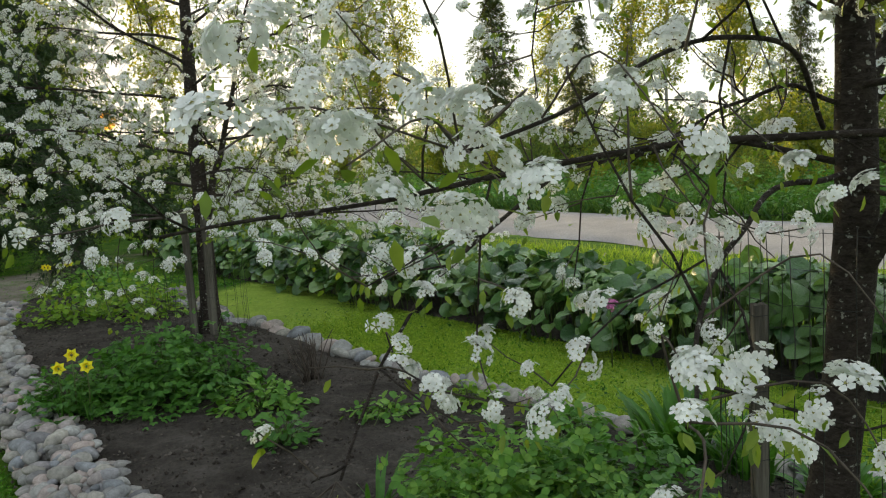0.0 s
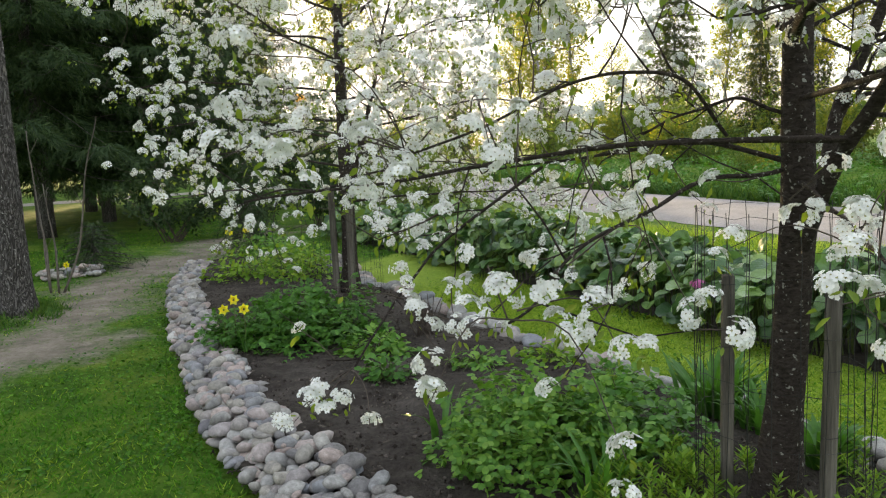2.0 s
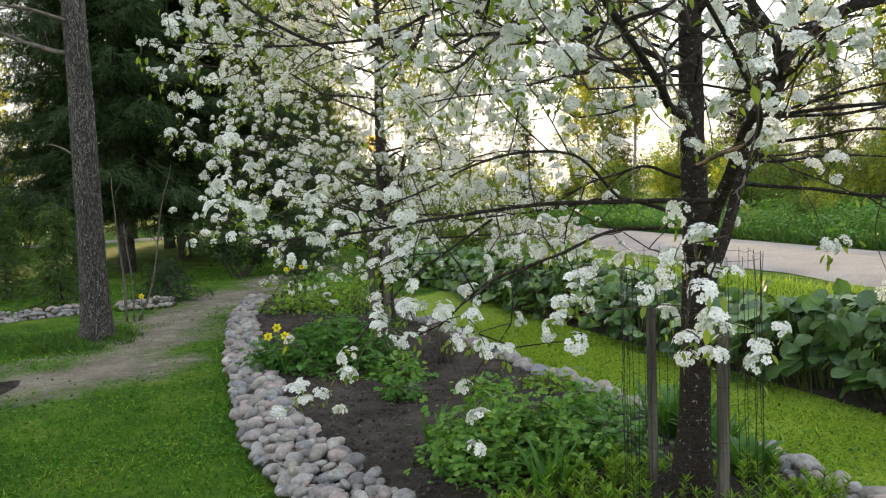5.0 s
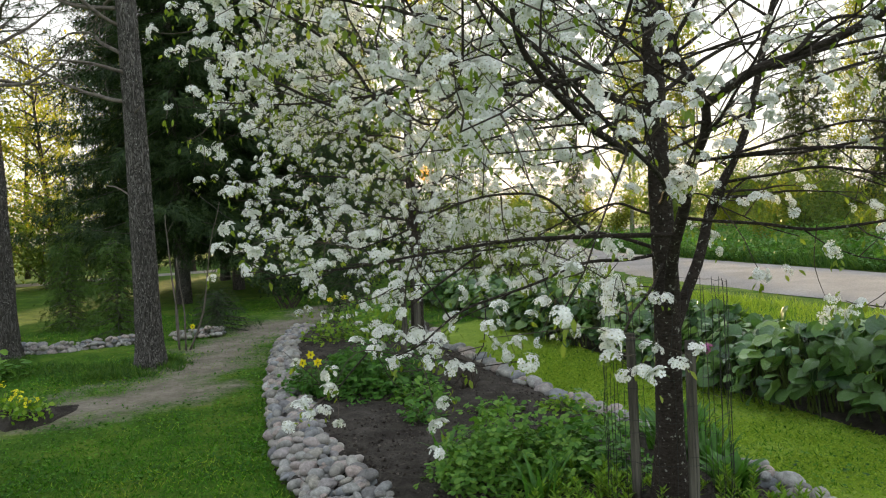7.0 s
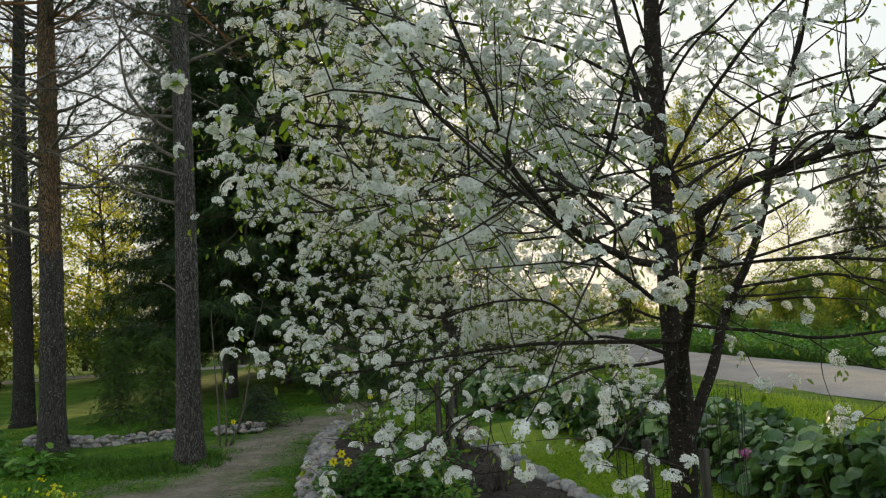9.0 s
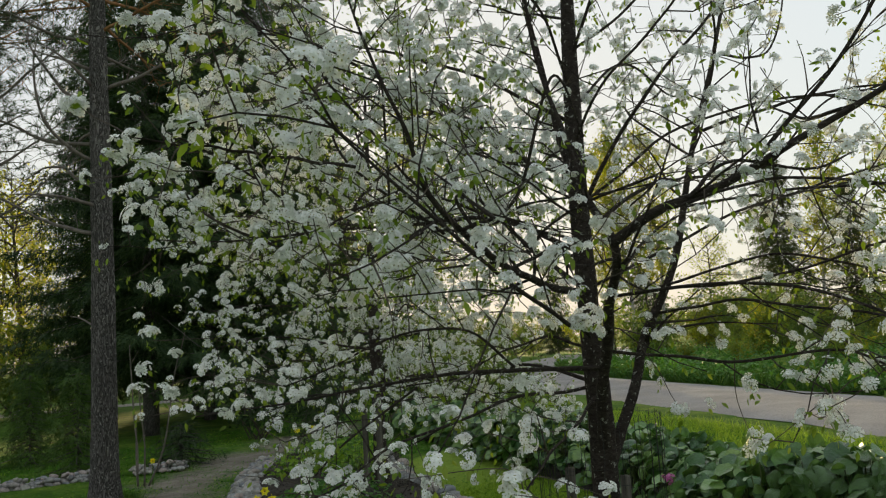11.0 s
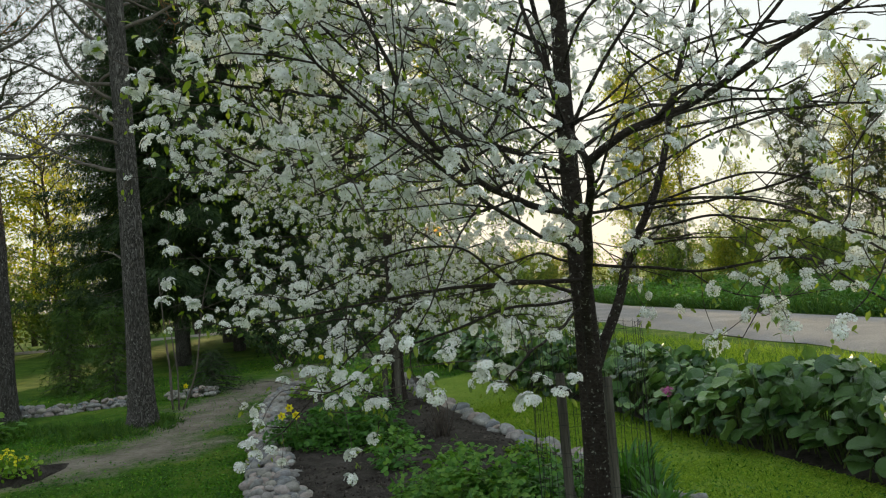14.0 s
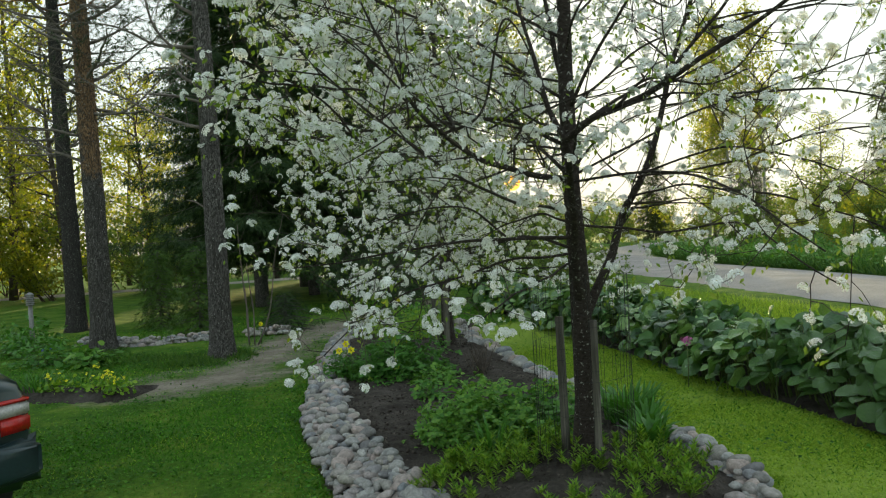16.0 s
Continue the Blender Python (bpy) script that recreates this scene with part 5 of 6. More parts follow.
def twig_shrub(x, y, h, n, seed):
    rng = np.random.default_rng(seed)
    root = thing("bare_shrub", x, y, float(bed_z(x, y)) - 0.01, "small shrub of bare brown stems", "shrub")
    for k in range(n):
        a = rng.uniform(0, 6.28)
        P = wander(rng, (rng.normal(0, 0.04), rng.normal(0, 0.04), 0), (0.35 * math.cos(a), 0.35 * math.sin(a), 1), h * rng.uniform(0.6, 1.1), 0.02, 0.08, 0.06)
        obj("stem", *tube(P, np.linspace(0.006, 0.003, len(P)), 5), M_TWIG, root)


twig_shrub(-1.6, 5.4, 0.36, 26, 121)


# ---- beside the pines ----
def yellow_flowers(x, y, h, n, seed, name="yellow_flower_clump", label="clump of small yellow flowers over green leaves", petals=None, z=0.09):
    rng = np.random.default_rng(seed)
    root = thing(name, x, y, z, label, "flower", "flower clumps")
    st, P = [], []
    for k in range(n):
        a, r = rng.uniform(0, 6.28), 0.14 * math.sqrt(rng.random())
        e = np.array([r * 1.3 * math.cos(a), r * 1.3 * math.sin(a), h * rng.uniform(0.6, 1.1)])
        st.append(tube([e * (0.5, 0.5, 0), e * (0.7, 0.7, 0.5), e], [0.004, 0.0035, 0.0025], 4, False))
        P += [e + rng.normal(0, 0.025, 3) for _ in range(3)]
    tagged(obj("stems", *merge(st), M_STALK, root), kind="stuff")
    P = np.array(P)
    tV, tF = petal_flower(rng, 0.022)
    V, F = scatter(tV, np.array(tF), frames_from(P, rng.normal(0, 0.6, P.shape) + (0.2, -0.3, 0.7), rng))
    tagged(obj("flowers", V, F, petals or M_YELLOW, root, smooth=False), kind="stuff")
    n2 = 120
    P = np.column_stack([rng.normal(0, 0.12, n2), rng.normal(0, 0.12, n2), rng.uniform(0.02, h * 0.7, n2)])
    V, F = scatter(SPRIG_V, SPRIG_F, frames_along(P, rng.normal(0, 0.6, P.shape), rng.normal(0, 0.4, P.shape) + (0, 0, 1), 0.06 * rng.uniform(0.6, 1.3, n2)))
    tagged(obj("foliage", V, fix_faces(F), M_LILY, root), kind="stuff")


for k, (fx, fy, fh) in enumerate([(-6.1, 2.68, 0.24), (-5.65, 2.98, 0.27), (-5.3, 3.0, 0.2)]):
    yellow_flowers(fx, fy, fh, 5, 180 + k)
yellow_flowers(-10.55, 4.75, 0.16, 9, 195, "blue_flower_clump", "small patch of blue spring flowers", M_BLUE, -0.01)


def soil_bank():
    """A low bank of dark earth that carries the yellow flowers."""
    line = smooth_line([(-5.1, 3.1, 0), (-5.5, 2.9, 0), (-6.3, 2.5, 0), (-7.4, 2.05, 0), (-9.0, 1.6, 0)], 60)
    rng = np.random.default_rng(196)
    prof = [(-0.22, -0.02), (-0.12, 0.05), (0.02, 0.11), (0.2, 0.125), (0.45, 0.09), (0.75, 0.03), (1.0, -0.02)]
    V = []
    for i, p in enumerate(line):
        t = unit(line[min(i + 1, 59)] - line[max(i - 1, 0)])
        n = np.array([t[1], -t[0], 0])
        fade = min(1, i / 8, (59 - i) / 6 + 0.01)
        for o, z in prof:
            q = p + n * (o + 0.05 * math.sin(i * 0.9))
            V.append((q[0] + rng.uniform(-0.02, 0.02), q[1] + rng.uniform(-0.02, 0.02), -0.02 + (z + 0.02) * fade * rng.uniform(0.8, 1.15)))
    F = [(i * 7 + j, (i + 1) * 7 + j, (i + 1) * 7 + j + 1, i * 7 + j + 1) for i in range(59) for j in range(6)]
    tagged(obj("soil_bank", np.array(V), F, M_SOIL), "low bank of dark earth under the yellow flowers", "soil", kind="structure")


soil_bank()
strap_plant("iris_clump", -6.55, 2.65, "clump of upright green iris leaves", "plant", 90, 0.36, 0.012, 0.6, M_STRAP, 185, 0.06)
strap_plant("iris_clump", -6.1, 3.35, "low clump of fresh green strap leaves", "plant", 60, 0.24, 0.012, 0.5, M_STRAP, 197, 0.0)
strap_plant("iris_clump", -6.5, 3.2, "small clump of upright green iris leaves", "plant", 30, 0.3, 0.011, 0.35, M_STRAP, 186)
mound_plant("garden_perennial", -8.6, 4.4, "pale green broad-leaved perennial near the pine", "plant", 0.4, 0.35, 0.34, 160, 0.14, M_BUSH2, 187)
mound_plant("garden_perennial", -9.6, 4.2, "green leafy perennial in the shade", "plant", 0.6, 0.5, 0.4, 420, 0.08, M_BUSH, 188)
mound_plant("garden_perennial", -11.2, 4.6, "dark green leafy perennial in the shade", "plant", 0.8, 0.6, 0.5, 520, 0.09, M_BUSH, 189)
mound_plant("garden_perennial", -12.4, 5.2, "dark green leafy shrub near the garden lamp", "plant", 0.8, 0.7, 0.6, 520, 0.1, M_BUSH, 190)


def garden_lamp(x, y):
    root = thing("garden_lamp", x, y, 0, "pale garden lamp post with a ribbed round head", "lamp")
    obj("pole", *tube([(0, 0, -0.05), (0, 0, 0.4), (0, 0, 0.86)], [0.05, 0.045, 0.04], 12), M_LAMP, root)
    obj("base", *tube([(0, 0, 0), (0, 0, 0.06)], [0.08, 0.07], 14), M_LAMP, root)
    for k in range(5):
        z = 0.86 + 0.04 * k
        obj("ring", *tube([(0, 0, z), (0, 0, z + 0.016), (0, 0, z + 0.034)], [0.062, 0.085, 0.06], 16), M_LAMP, root)
    obj("cap", *tube([(0, 0, 1.06), (0, 0, 1.09), (0, 0, 1.12)], [0.085, 0.07, 0.02], 16), M_LAMP, root)


M_LAMP = grained("lamp_paint", (0.14, 0.14, 0.13), (0.22, 0.22, 0.21), (0.28, 0.28, 0.27), 8, 40, 0.6, 0.2, 0.003)
garden_lamp(-12.3, 5.25)


def bare_saplings(x, y, stems, seed, label):
    """Thin bare stems, each with its foot, lean and length."""
    rng = np.random.default_rng(seed)
    root = thing("lilac_stems", x, y, -0.02, label, "shrub")
    for fx, fy, lx, ly, L in stems:
        P = wander(rng, (fx, fy, 0), (lx, ly, 1), L, 0.0, 0.045, 0.15)
        chunks = [tube(P, np.linspace(0.017, 0.006, len(P)), 6)]
        for j in range(4, len(P) - 1, 4):
            q = wander(rng, P[j], side_shoot(rng, P[j] - P[j - 1], 20, 45), 0.25, 0.03, 0.05, 0.08)
            chunks.append(tube(q, np.linspace(0.006, 0.003, len(q)), 4, False))
        obj("stem", *merge(chunks), M_DEADWOOD, root)


bare_saplings(-7.78, 6.98, [(0, 0, -0.03, 0.0, 2.2), (0.1, 0.04, 0.04, 0.02, 1.5), (-0.06, 0.05, -0.1, -0.04, 1.1), (0.14, 0.08, 0.42, 0.26, 2.5)], 191, "thin bare pale stems of a shrub behind the pine")


# ---- parked car ----
def car_paint():
    m, nt, b = base_mat("dark_green_paint", 0.3, 0.5)
    tc = nt.nodes.new("ShaderNodeTexCoord")
    n = noise_node(nt, 3.0, 5, 0.6, tc.outputs["Object"])
    nt.links.new(ramp(nt, n, [(0.3, (0.006, 0.02, 0.018)), (0.7, (0.010, 0.026, 0.023))]), b.inputs["Base Color"])
    b.inputs["Coat Weight"].default_value = 0.6
    b.inputs["Coat Roughness"].default_value = 0.08
    return m


def plain(name, c, rough=0.5, metal=0.0, spec=0.5):
    return grained(name, tuple(v * 0.85 for v in c), c, tuple(min(1, v * 1.12) for v in c), 4, 60, rough, 0.05, 0.001, spec, None, 0.0, metal)


M_CAR, M_TYRE, M_RIM = car_paint(), plain("tyre_rubber", (0.02, 0.02, 0.02), 0.85), plain("wheel_silver", (0.35, 0.35, 0.36), 0.4, 0.8)
M_PLASTIC, M_RED, M_CLEAR = plain("dark_bumper", (0.016, 0.036, 0.04), 0.35), plain("red_lamp_glass", (0.42, 0.015, 0.012), 0.15), plain("clear_lamp_glass", (0.5, 0.48, 0.46), 0.15)
M_PLATE, M_BAR = plain("plate_white", (0.6, 0.6, 0.58), 0.5), plain("plate_bar", (0.03, 0.03, 0.03), 0.6)


def glass_mat():
    m, nt, b = base_mat("car_glass", 0.05, 0.6)
    nt.links.new(ramp(nt, noise_node(nt, 2.0), [(0.3, (0.02, 0.024, 0.024)), (0.7, (0.035, 0.04, 0.04))]), b.inputs["Base Color"])
    b.inputs["Alpha"].default_value = 0.85
    return m


M_GLASS = glass_mat()


def loft(sections):
    """Skin over rings of equal length."""
    V = [p for ring in sections for p in ring]
    m = len(sections[0])
    F = [(i * m + j, i * m + (j + 1) % m, (i + 1) * m + (j + 1) % m, (i + 1) * m + j) for i in range(len(sections) - 1) for j in range(m)]
    F += [tuple(reversed(range(m))), tuple(range((len(sections) - 1) * m, len(sections) * m))]
    return np.array(V), F


def rounded(y, w, z0, z1, top_w, n=6):
    """A car's cross-section at y: flat sill, bulged side, narrower shoulder."""
    pts = []
    prof = [(w * 0.90, z0), (w * 0.98, z0 + (z1 - z0) * 0.18), (w, z0 + (z1 - z0) * 0.45), (w * 0.985, z0 + (z1 - z0) * 0.75), (top_w + (w - top_w) * 0.5, z0 + (z1 - z0) * 0.94), (top_w * 0.9, z1)]
    for x, z in prof:
        pts.append((x, y, z))
    for x, z in reversed(prof):
        pts.append((-x, y, z))
    return pts


def parked_car(x, y, heading):
    """Rear at the local origin, bonnet towards +y."""
    root = thing("parked_car", x, y, 0, "dark green older saloon car parked on the grass", "car", "", heading)
    body = [rounded(yy, w, a, b, t) for yy, w, a, b, t in ((0.02, 0.765, 0.42, 0.97, 0.66), (0.10, 0.81, 0.30, 1.03, 0.68), (0.5, 0.835, 0.22, 1.055, 0.72), (1.0, 0.845, 0.20, 1.04, 0.77), (1.6, 0.845, 0.20, 0.96, 0.77), (2.7, 0.845, 0.20, 0.92, 0.77), (3.4, 0.83, 0.22, 0.86, 0.74), (4.0, 0.80, 0.25, 0.76, 0.70), (4.22, 0.70, 0.32, 0.66, 0.60))]
    obj("body", *loft(body), M_CAR, root)
    cab = [rounded(yy, w, a, b, t) for yy, w, a, b, t in ((0.82, 0.73, 0.95, 1.03, 0.70), (1.25, 0.71, 0.95, 1.32, 0.58), (1.45, 0.71, 0.93, 1.38, 0.56), (1.9, 0.72, 0.93, 1.41, 0.56), (2.4, 0.72, 0.92, 1.36, 0.55), (3.1, 0.73, 0.88, 0.93, 0.70))]
    obj("cabin", *loft(cab), M_CAR, root)

    def pane(name, q, mat):
        q = np.array(q, float)
        c, n = q.mean(0), unit(np.cross(q[1] - q[0], q[2] - q[0]))
        n = n if n @ (c - (0, 1.8, 0.9)) > 0 else -n
        obj(name, np.concatenate([q + n * 0.012, q - n * 0.01]), [(0, 1, 2, 3), (7, 6, 5, 4), (0, 4, 5, 1), (1, 5, 6, 2), (2, 6, 7, 3), (3, 7, 4, 0)], mat, root, smooth=False)

    pane("rear_window", [(-0.60, 0.87, 1.06), (0.60, 0.87, 1.06), (0.54, 1.2, 1.28), (-0.54, 1.2, 1.28)], M_GLASS)
    for s in (-1, 1):
        pane("side_window", [(s * 0.735, 1.12, 1.04), (s * 0.735, 1.78, 1.0), (s * 0.665, 1.78, 1.3), (s * 0.665, 1.36, 1.28)], M_GLASS)
        pane("side_window", [(s * 0.735, 1.84, 0.99), (s * 0.735, 2.72, 0.97), (s * 0.665, 2.35, 1.28), (s * 0.665, 1.84, 1.3)], M_GLASS)
        for a, b, mat, nm in ((0.685, 0.785, M_RED, "tail_lamp"), (0.789, 0.868, M_CLEAR, "reversing_lamp"), (0.872, 0.892, M_RED, "lamp_strip")):
            for x0, x1, d0, d1 in ((0.36, 0.575, 0.0, 0.015), (0.582, 0.79, 0.016, 0.1)):      # on the lid and on the wing
                bm = bmesh.new()
                bmesh.ops.create_cube(bm, size=1)
                for v in bm.verts:
                    out = v.co.x > 0
                    v.co = Vector((s * (x1 if out else x0), -0.03 + v.co.y * 0.1 + (d1 if out else d0), (a + b) / 2 + v.co.z * (b - a)))
                bmesh.ops.recalc_face_normals(bm, faces=bm.faces[:])
                bmesh.ops.bevel(bm, geom=bm.edges[:], offset=min(0.012, (b - a) * 0.2), segments=2, affect='EDGES')
                part(nm, bm, mat, root)
    bm = bmesh.new()
    bmesh.ops.create_cube(bm, size=1)
    bmesh.ops.subdivide_edges(bm, edges=bm.edges[:], cuts=5, use_grid_fill=True)
    for v in bm.verts:
        f = abs(v.co.x) * 2
        v.co = Vector((v.co.x * 1.66, -0.03 + v.co.y * 0.24 + 0.10 * f ** 4, 0.505 + v.co.z * 0.27 * (1 - 0.15 * (v.co.y < 0))))
    bmesh.ops.bevel(bm, geom=[e for e in bm.edges if e.calc_face_angle(0) > 1.0], offset=0.035, segments=3, affect='EDGES')
    part("bumper", bm, M_PLASTIC, root)
    for s in (-1, 1):
        pane("lid_gap", [(s * 0.576, -0.062, 0.69), (s * 0.583, -0.062, 0.69), (s * 0.583, -0.012, 0.96), (s * 0.576, -0.012, 0.96)], M_PLASTIC)
    pane("plate", [(-0.26, 0.0, 0.66), (0.26, 0.0, 0.66), (0.26, 0.0, 0.78), (-0.26, 0.0, 0.78)], M_PLATE)
    pane("plate_bar", [(-0.2, -0.02, 0.69), (0.2, -0.02, 0.69), (0.2, -0.02, 0.75), (-0.2, -0.02, 0.75)], M_BAR)
    for sx in (-1, 1):
        for yy in (0.85, 3.4):
            a = np.linspace(0, 2 * math.pi, 28, endpoint=False)
            prof = [(0.17, -0.09), (0.285, -0.095), (0.30, -0.07), (0.30, 0.07), (0.285, 0.095), (0.17, 0.09)]
            V = [(sx * 0.74 + t, yy + r * math.cos(q), 0.30 + r * math.sin(q)) for q in a for r, t in prof]
            F = [(i * 6 + j, ((i + 1) % 28) * 6 + j, ((i + 1) % 28) * 6 + (j + 1) % 6, i * 6 + (j + 1) % 6) for i in range(28) for j in range(6)]
            wheel = obj("wheel", np.array(V), F, M_TYRE, root)
            obj("rim", *tube([(sx * 0.70, yy, 0.30), (sx * 0.79, yy, 0.30), (sx * 0.80, yy, 0.30)], [0.185, 0.185, 0.12], 20), M_RIM, wheel)


parked_car(-1.58, -0.5, 84)


# ---- conifers and woods ----
def pine(x, y, h, r, seed, bare, turn=0.0, snags=0, bark=None):
    """Tall pine: scaly grey trunk, orange above, dead lower branches and a high needle crown."""
    rng = np.random.default_rng(seed)
    root = thing("pine_tree", x, y, -0.05, "tall pine with scaly grey-brown bark and dead lower branches", "tree", "pines", turn)
    zs = np.concatenate([np.linspace(0, 1, 8), np.linspace(1.3, h, 40)])
    P = np.column_stack([0.03 * np.sin(zs * 0.5 + seed), 0.03 * np.cos(zs * 0.4), zs])
    R = r * (1 - 0.82 * zs / h) * (1 + 0.45 * np.exp(-zs / 0.22))
    V, F = tube(P, R, 22, True, 0.045, rng)
    obj("trunk", V, F, bark or M_PINE_WARM, root)
    low = []
    for k in range(snags):
        bare = bare + [(rng.uniform(3.8, 9.5), rng.uniform(0, 360), rng.uniform(0.8, 2.6), rng.uniform(-0.2, 0.7))]
    for k, (z, az, L, droop) in enumerate(bare):
        a = radians(az)
        p = np.array([math.sin(a) * r * 0.5, math.cos(a) * r * 0.5, z])
        b = wander(rng, p, (math.sin(a), math.cos(a), droop), L, rng.uniform(-0.02, 0.03), 0.1, 0.15)
        chunks = [tube(b, np.linspace(0.031 if L > 0.8 else 0.02, 0.006, len(b)), 6, True, 0.1, rng)]
        for j in range(2, len(b) - 1):
            if L > 0.8:
                t = wander(rng, b[j], side_shoot(rng, b[j] - b[j - 1], 30, 65), rng.uniform(0.25, 0.9), -0.01, 0.1)
                chunks.append(tube(t, np.linspace(0.007, 0.002, len(t)), 4, False))
                for i in range(2, len(t) - 1, 2):
                    e = wander(rng, t[i], side_shoot(rng, t[i] - t[i - 1], 30, 70), rng.uniform(0.12, 0.4), -0.01, 0.12)
                    chunks.append(tube(e, np.linspace(0.0045, 0.002, len(e)), 3, False))
                    if z > 4.6 and k % 2:
                        low += [(e[q], unit(e[q] - e[q - 1])) for q in range(1, len(e))]
        obj("dead_branch", *merge(chunks), M_DEADWOOD, root, "bare grey dead branch")
    # live crown
    tips, wood = low, []
    for k in range(46):
        z = h * (0.45 + 0.53 * k / 46)
        a = k * 2.4 + rng.uniform(-0.5, 0.5)
        L = (2.6 - 1.9 * (k / 46) ** 1.5) * rng.uniform(0.7, 1.15)
        b = wander(rng, (0, 0, z), (math.cos(a), math.sin(a), rng.uniform(-0.15, 0.3)), L, 0.03, 0.1, 0.25)
        wood.append(tube(b, np.linspace(0.03, 0.008, len(b)), 5, False))
        for j in range(2, len(b)):
            for q in range(3):
                t = wander(rng, b[j], side_shoot(rng, b[j] - b[j - 1], 30, 70), rng.uniform(0.25, 0.6), 0.05, 0.12, 0.15)
                tips += [(t[i], unit(t[i] - t[i - 1])) for i in range(1, len(t))]
                wood.append(tube(t, np.linspace(0.008, 0.003, len(t)), 3, False))
    tagged(obj("branches", *merge(wood), M_PINE_TOP, root), kind="stuff")
    P, D = np.array([t[0] for t in tips]), np.array([t[1] for t in tips])
    P, D = np.repeat(P, 9, 0), np.repeat(D, 9, 0)
    Y = D + rng.normal(0, 0.55, D.shape)
    tV = np.array([(-0.035, 0, 0), (0.035, 0, 0), (0.0, 1, 0)])
    V, F = scatter(tV, np.array([(0, 1, 2)]), frames_along(P, Y, rng.normal(0, 1, P.shape), rng.uniform(0.09, 0.14, len(P))))
    tagged(obj("needles", V, F, M_NEEDLE, root), kind="stuff")
    return root


pine(-7.0, 5.8, 15, 0.185, 131, [(2.45, -95, 0.6, 0.45), (3.8, -100, 2.5, 0.3), (4.45, -92, 2.4, 0.65), (5.1, -105, 2.7, 0.35), (4.9, -60, 0.7, 0.9), (5.6, -115, 2.4, 0.3), (5.9, 60, 1.6, 0.3), (6.3, -30, 1.5, 0.2), (3.6, 120, 0.4, 0.3), (6.6, -130, 2.0, 0.3)], 0, 9, M_PINE)
pine(-10.0, 5.42, 16, 0.21, 132, [(3.5, -110, 1.9, 0.55), (4.2, -70, 2.0, 0.6), (4.4, 75, 2.2, -0.25), (5.0, 100, 2.2, 0.4), (5.6, -120, 2.4, 0.3), (6.1, 40, 2.4, 0.35), (4.7, 170, 1.5, 0.3), (6.8, -80, 2.2, 0.2), (7.2, 120, 2.0, 0.3)], 0, 34)
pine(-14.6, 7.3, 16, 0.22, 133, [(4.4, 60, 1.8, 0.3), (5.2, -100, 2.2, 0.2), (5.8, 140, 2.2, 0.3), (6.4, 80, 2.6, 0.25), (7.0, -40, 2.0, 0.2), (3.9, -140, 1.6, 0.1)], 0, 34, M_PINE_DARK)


def spruce(x, y, h, r, seed, label="dark dense spruce with drooping branches", low=0.4, material=None, dense=1.0, fine=True):
    rng = np.random.default_rng(seed)
    root = thing("spruce_tree", x, y, -0.05, label, "tree", "spruces")
    zs = np.linspace(0, h, 24)
    obj("trunk", *tube(np.column_stack([0 * zs, 0 * zs, zs]), 0.012 * h * (1 - 0.96 * zs / h), 10, True, 0.05, rng), M_PINE, root)
    wood, P, D = [], [], []
    n = int(h * 15 * dense)
    for k in range(n):
        f = (k / n) ** 0.9
        z = low + (h - low) * f
        L = r * (1 - f) ** 0.8 * rng.uniform(0.7, 1.12) + 0.12
        a = k * 2.4 + rng.uniform(-0.4, 0.4)
        b = wander(rng, (0, 0, z), (math.cos(a), math.sin(a), -0.12 - 0.2 * (1 - f)), L, 0.02, 0.05, 0.22)
        wood.append(tube(b, np.linspace(0.018, 0.004, len(b)), 4, False))
        for j in range(1, len(b)):
            d = unit(b[j] - b[j - 1])
            s = unit(np.cross(d, (0, 0, 1)))
            w = 0.42 * L * (1 - j / len(b)) ** 0.7 + 0.08
            for q in range(int(4 + 5 * w)):
                o = rng.uniform(-1, 1)
                P.append(b[j] + s * o * w * 0.6 + d * rng.uniform(-0.1, 0.1) - (0, 0, abs(o) * w * 0.2))
                D.append(s * np.sign(o) * 0.8 + d * 0.6 + (0, 0, -rng.uniform(0.2, 1.0)))
    tagged(obj("branches", *merge(wood), M_PINE, root), kind="stuff")
    P, D = np.array(P), np.array(D)
    if fine:
        P, D = np.repeat(P, 2, 0) + rng.normal(0, 0.05, (2 * len(P), 3)), np.repeat(D, 2, 0)
    else:
        P, D = np.repeat(P, 3, 0) + rng.normal(0, 0.08, (3 * len(P), 3)), np.repeat(D, 3, 0)
    # a drooping spray: a thin shoot with side shoots
    tV, tF = [(-0.03, 0, 0), (0.03, 0, 0), (0.0, 1, -0.05)], [(0, 1, 2)]
    for y0, sx, ln in ((0.1, 1, 0.45), (0.2, -1, 0.45), (0.42, 1, 0.36), (0.55, -1, 0.32)) if fine else ((0.15, 1, 0.5), (0.3, -1, 0.45)):
        n = len(tV)
        w = 0.055 if fine else 0.1
        tV += [(0, y0 - w, 0), (0, y0 + w, 0), (sx * ln * 0.62, y0 + ln * 0.75, -0.06)]
        tF.append((n, n + 1, n + 2))
    V, F = scatter(np.array(tV), np.array(tF), frames_along(P, D + rng.normal(0, 0.3, D.shape), rng.normal(0, 0.6, D.shape) + (0, 0, 1), rng.uniform(0.2, 0.46, len(P)) * (h / 9) ** 0.35))
    tagged(obj("needles", V, F, material or M_SPRUCE, root), kind="stuff")
    return root


big = spruce(-14.2, 12.6, 17, 3.9, 141, low=1.9, dense=0.7)
copy_thing(big, pose(-16.2, 16.5, -0.05, 0, 0, 70))
copy_thing(big, pose(-13.6, 15.4, -0.05, 0, 0, 200))
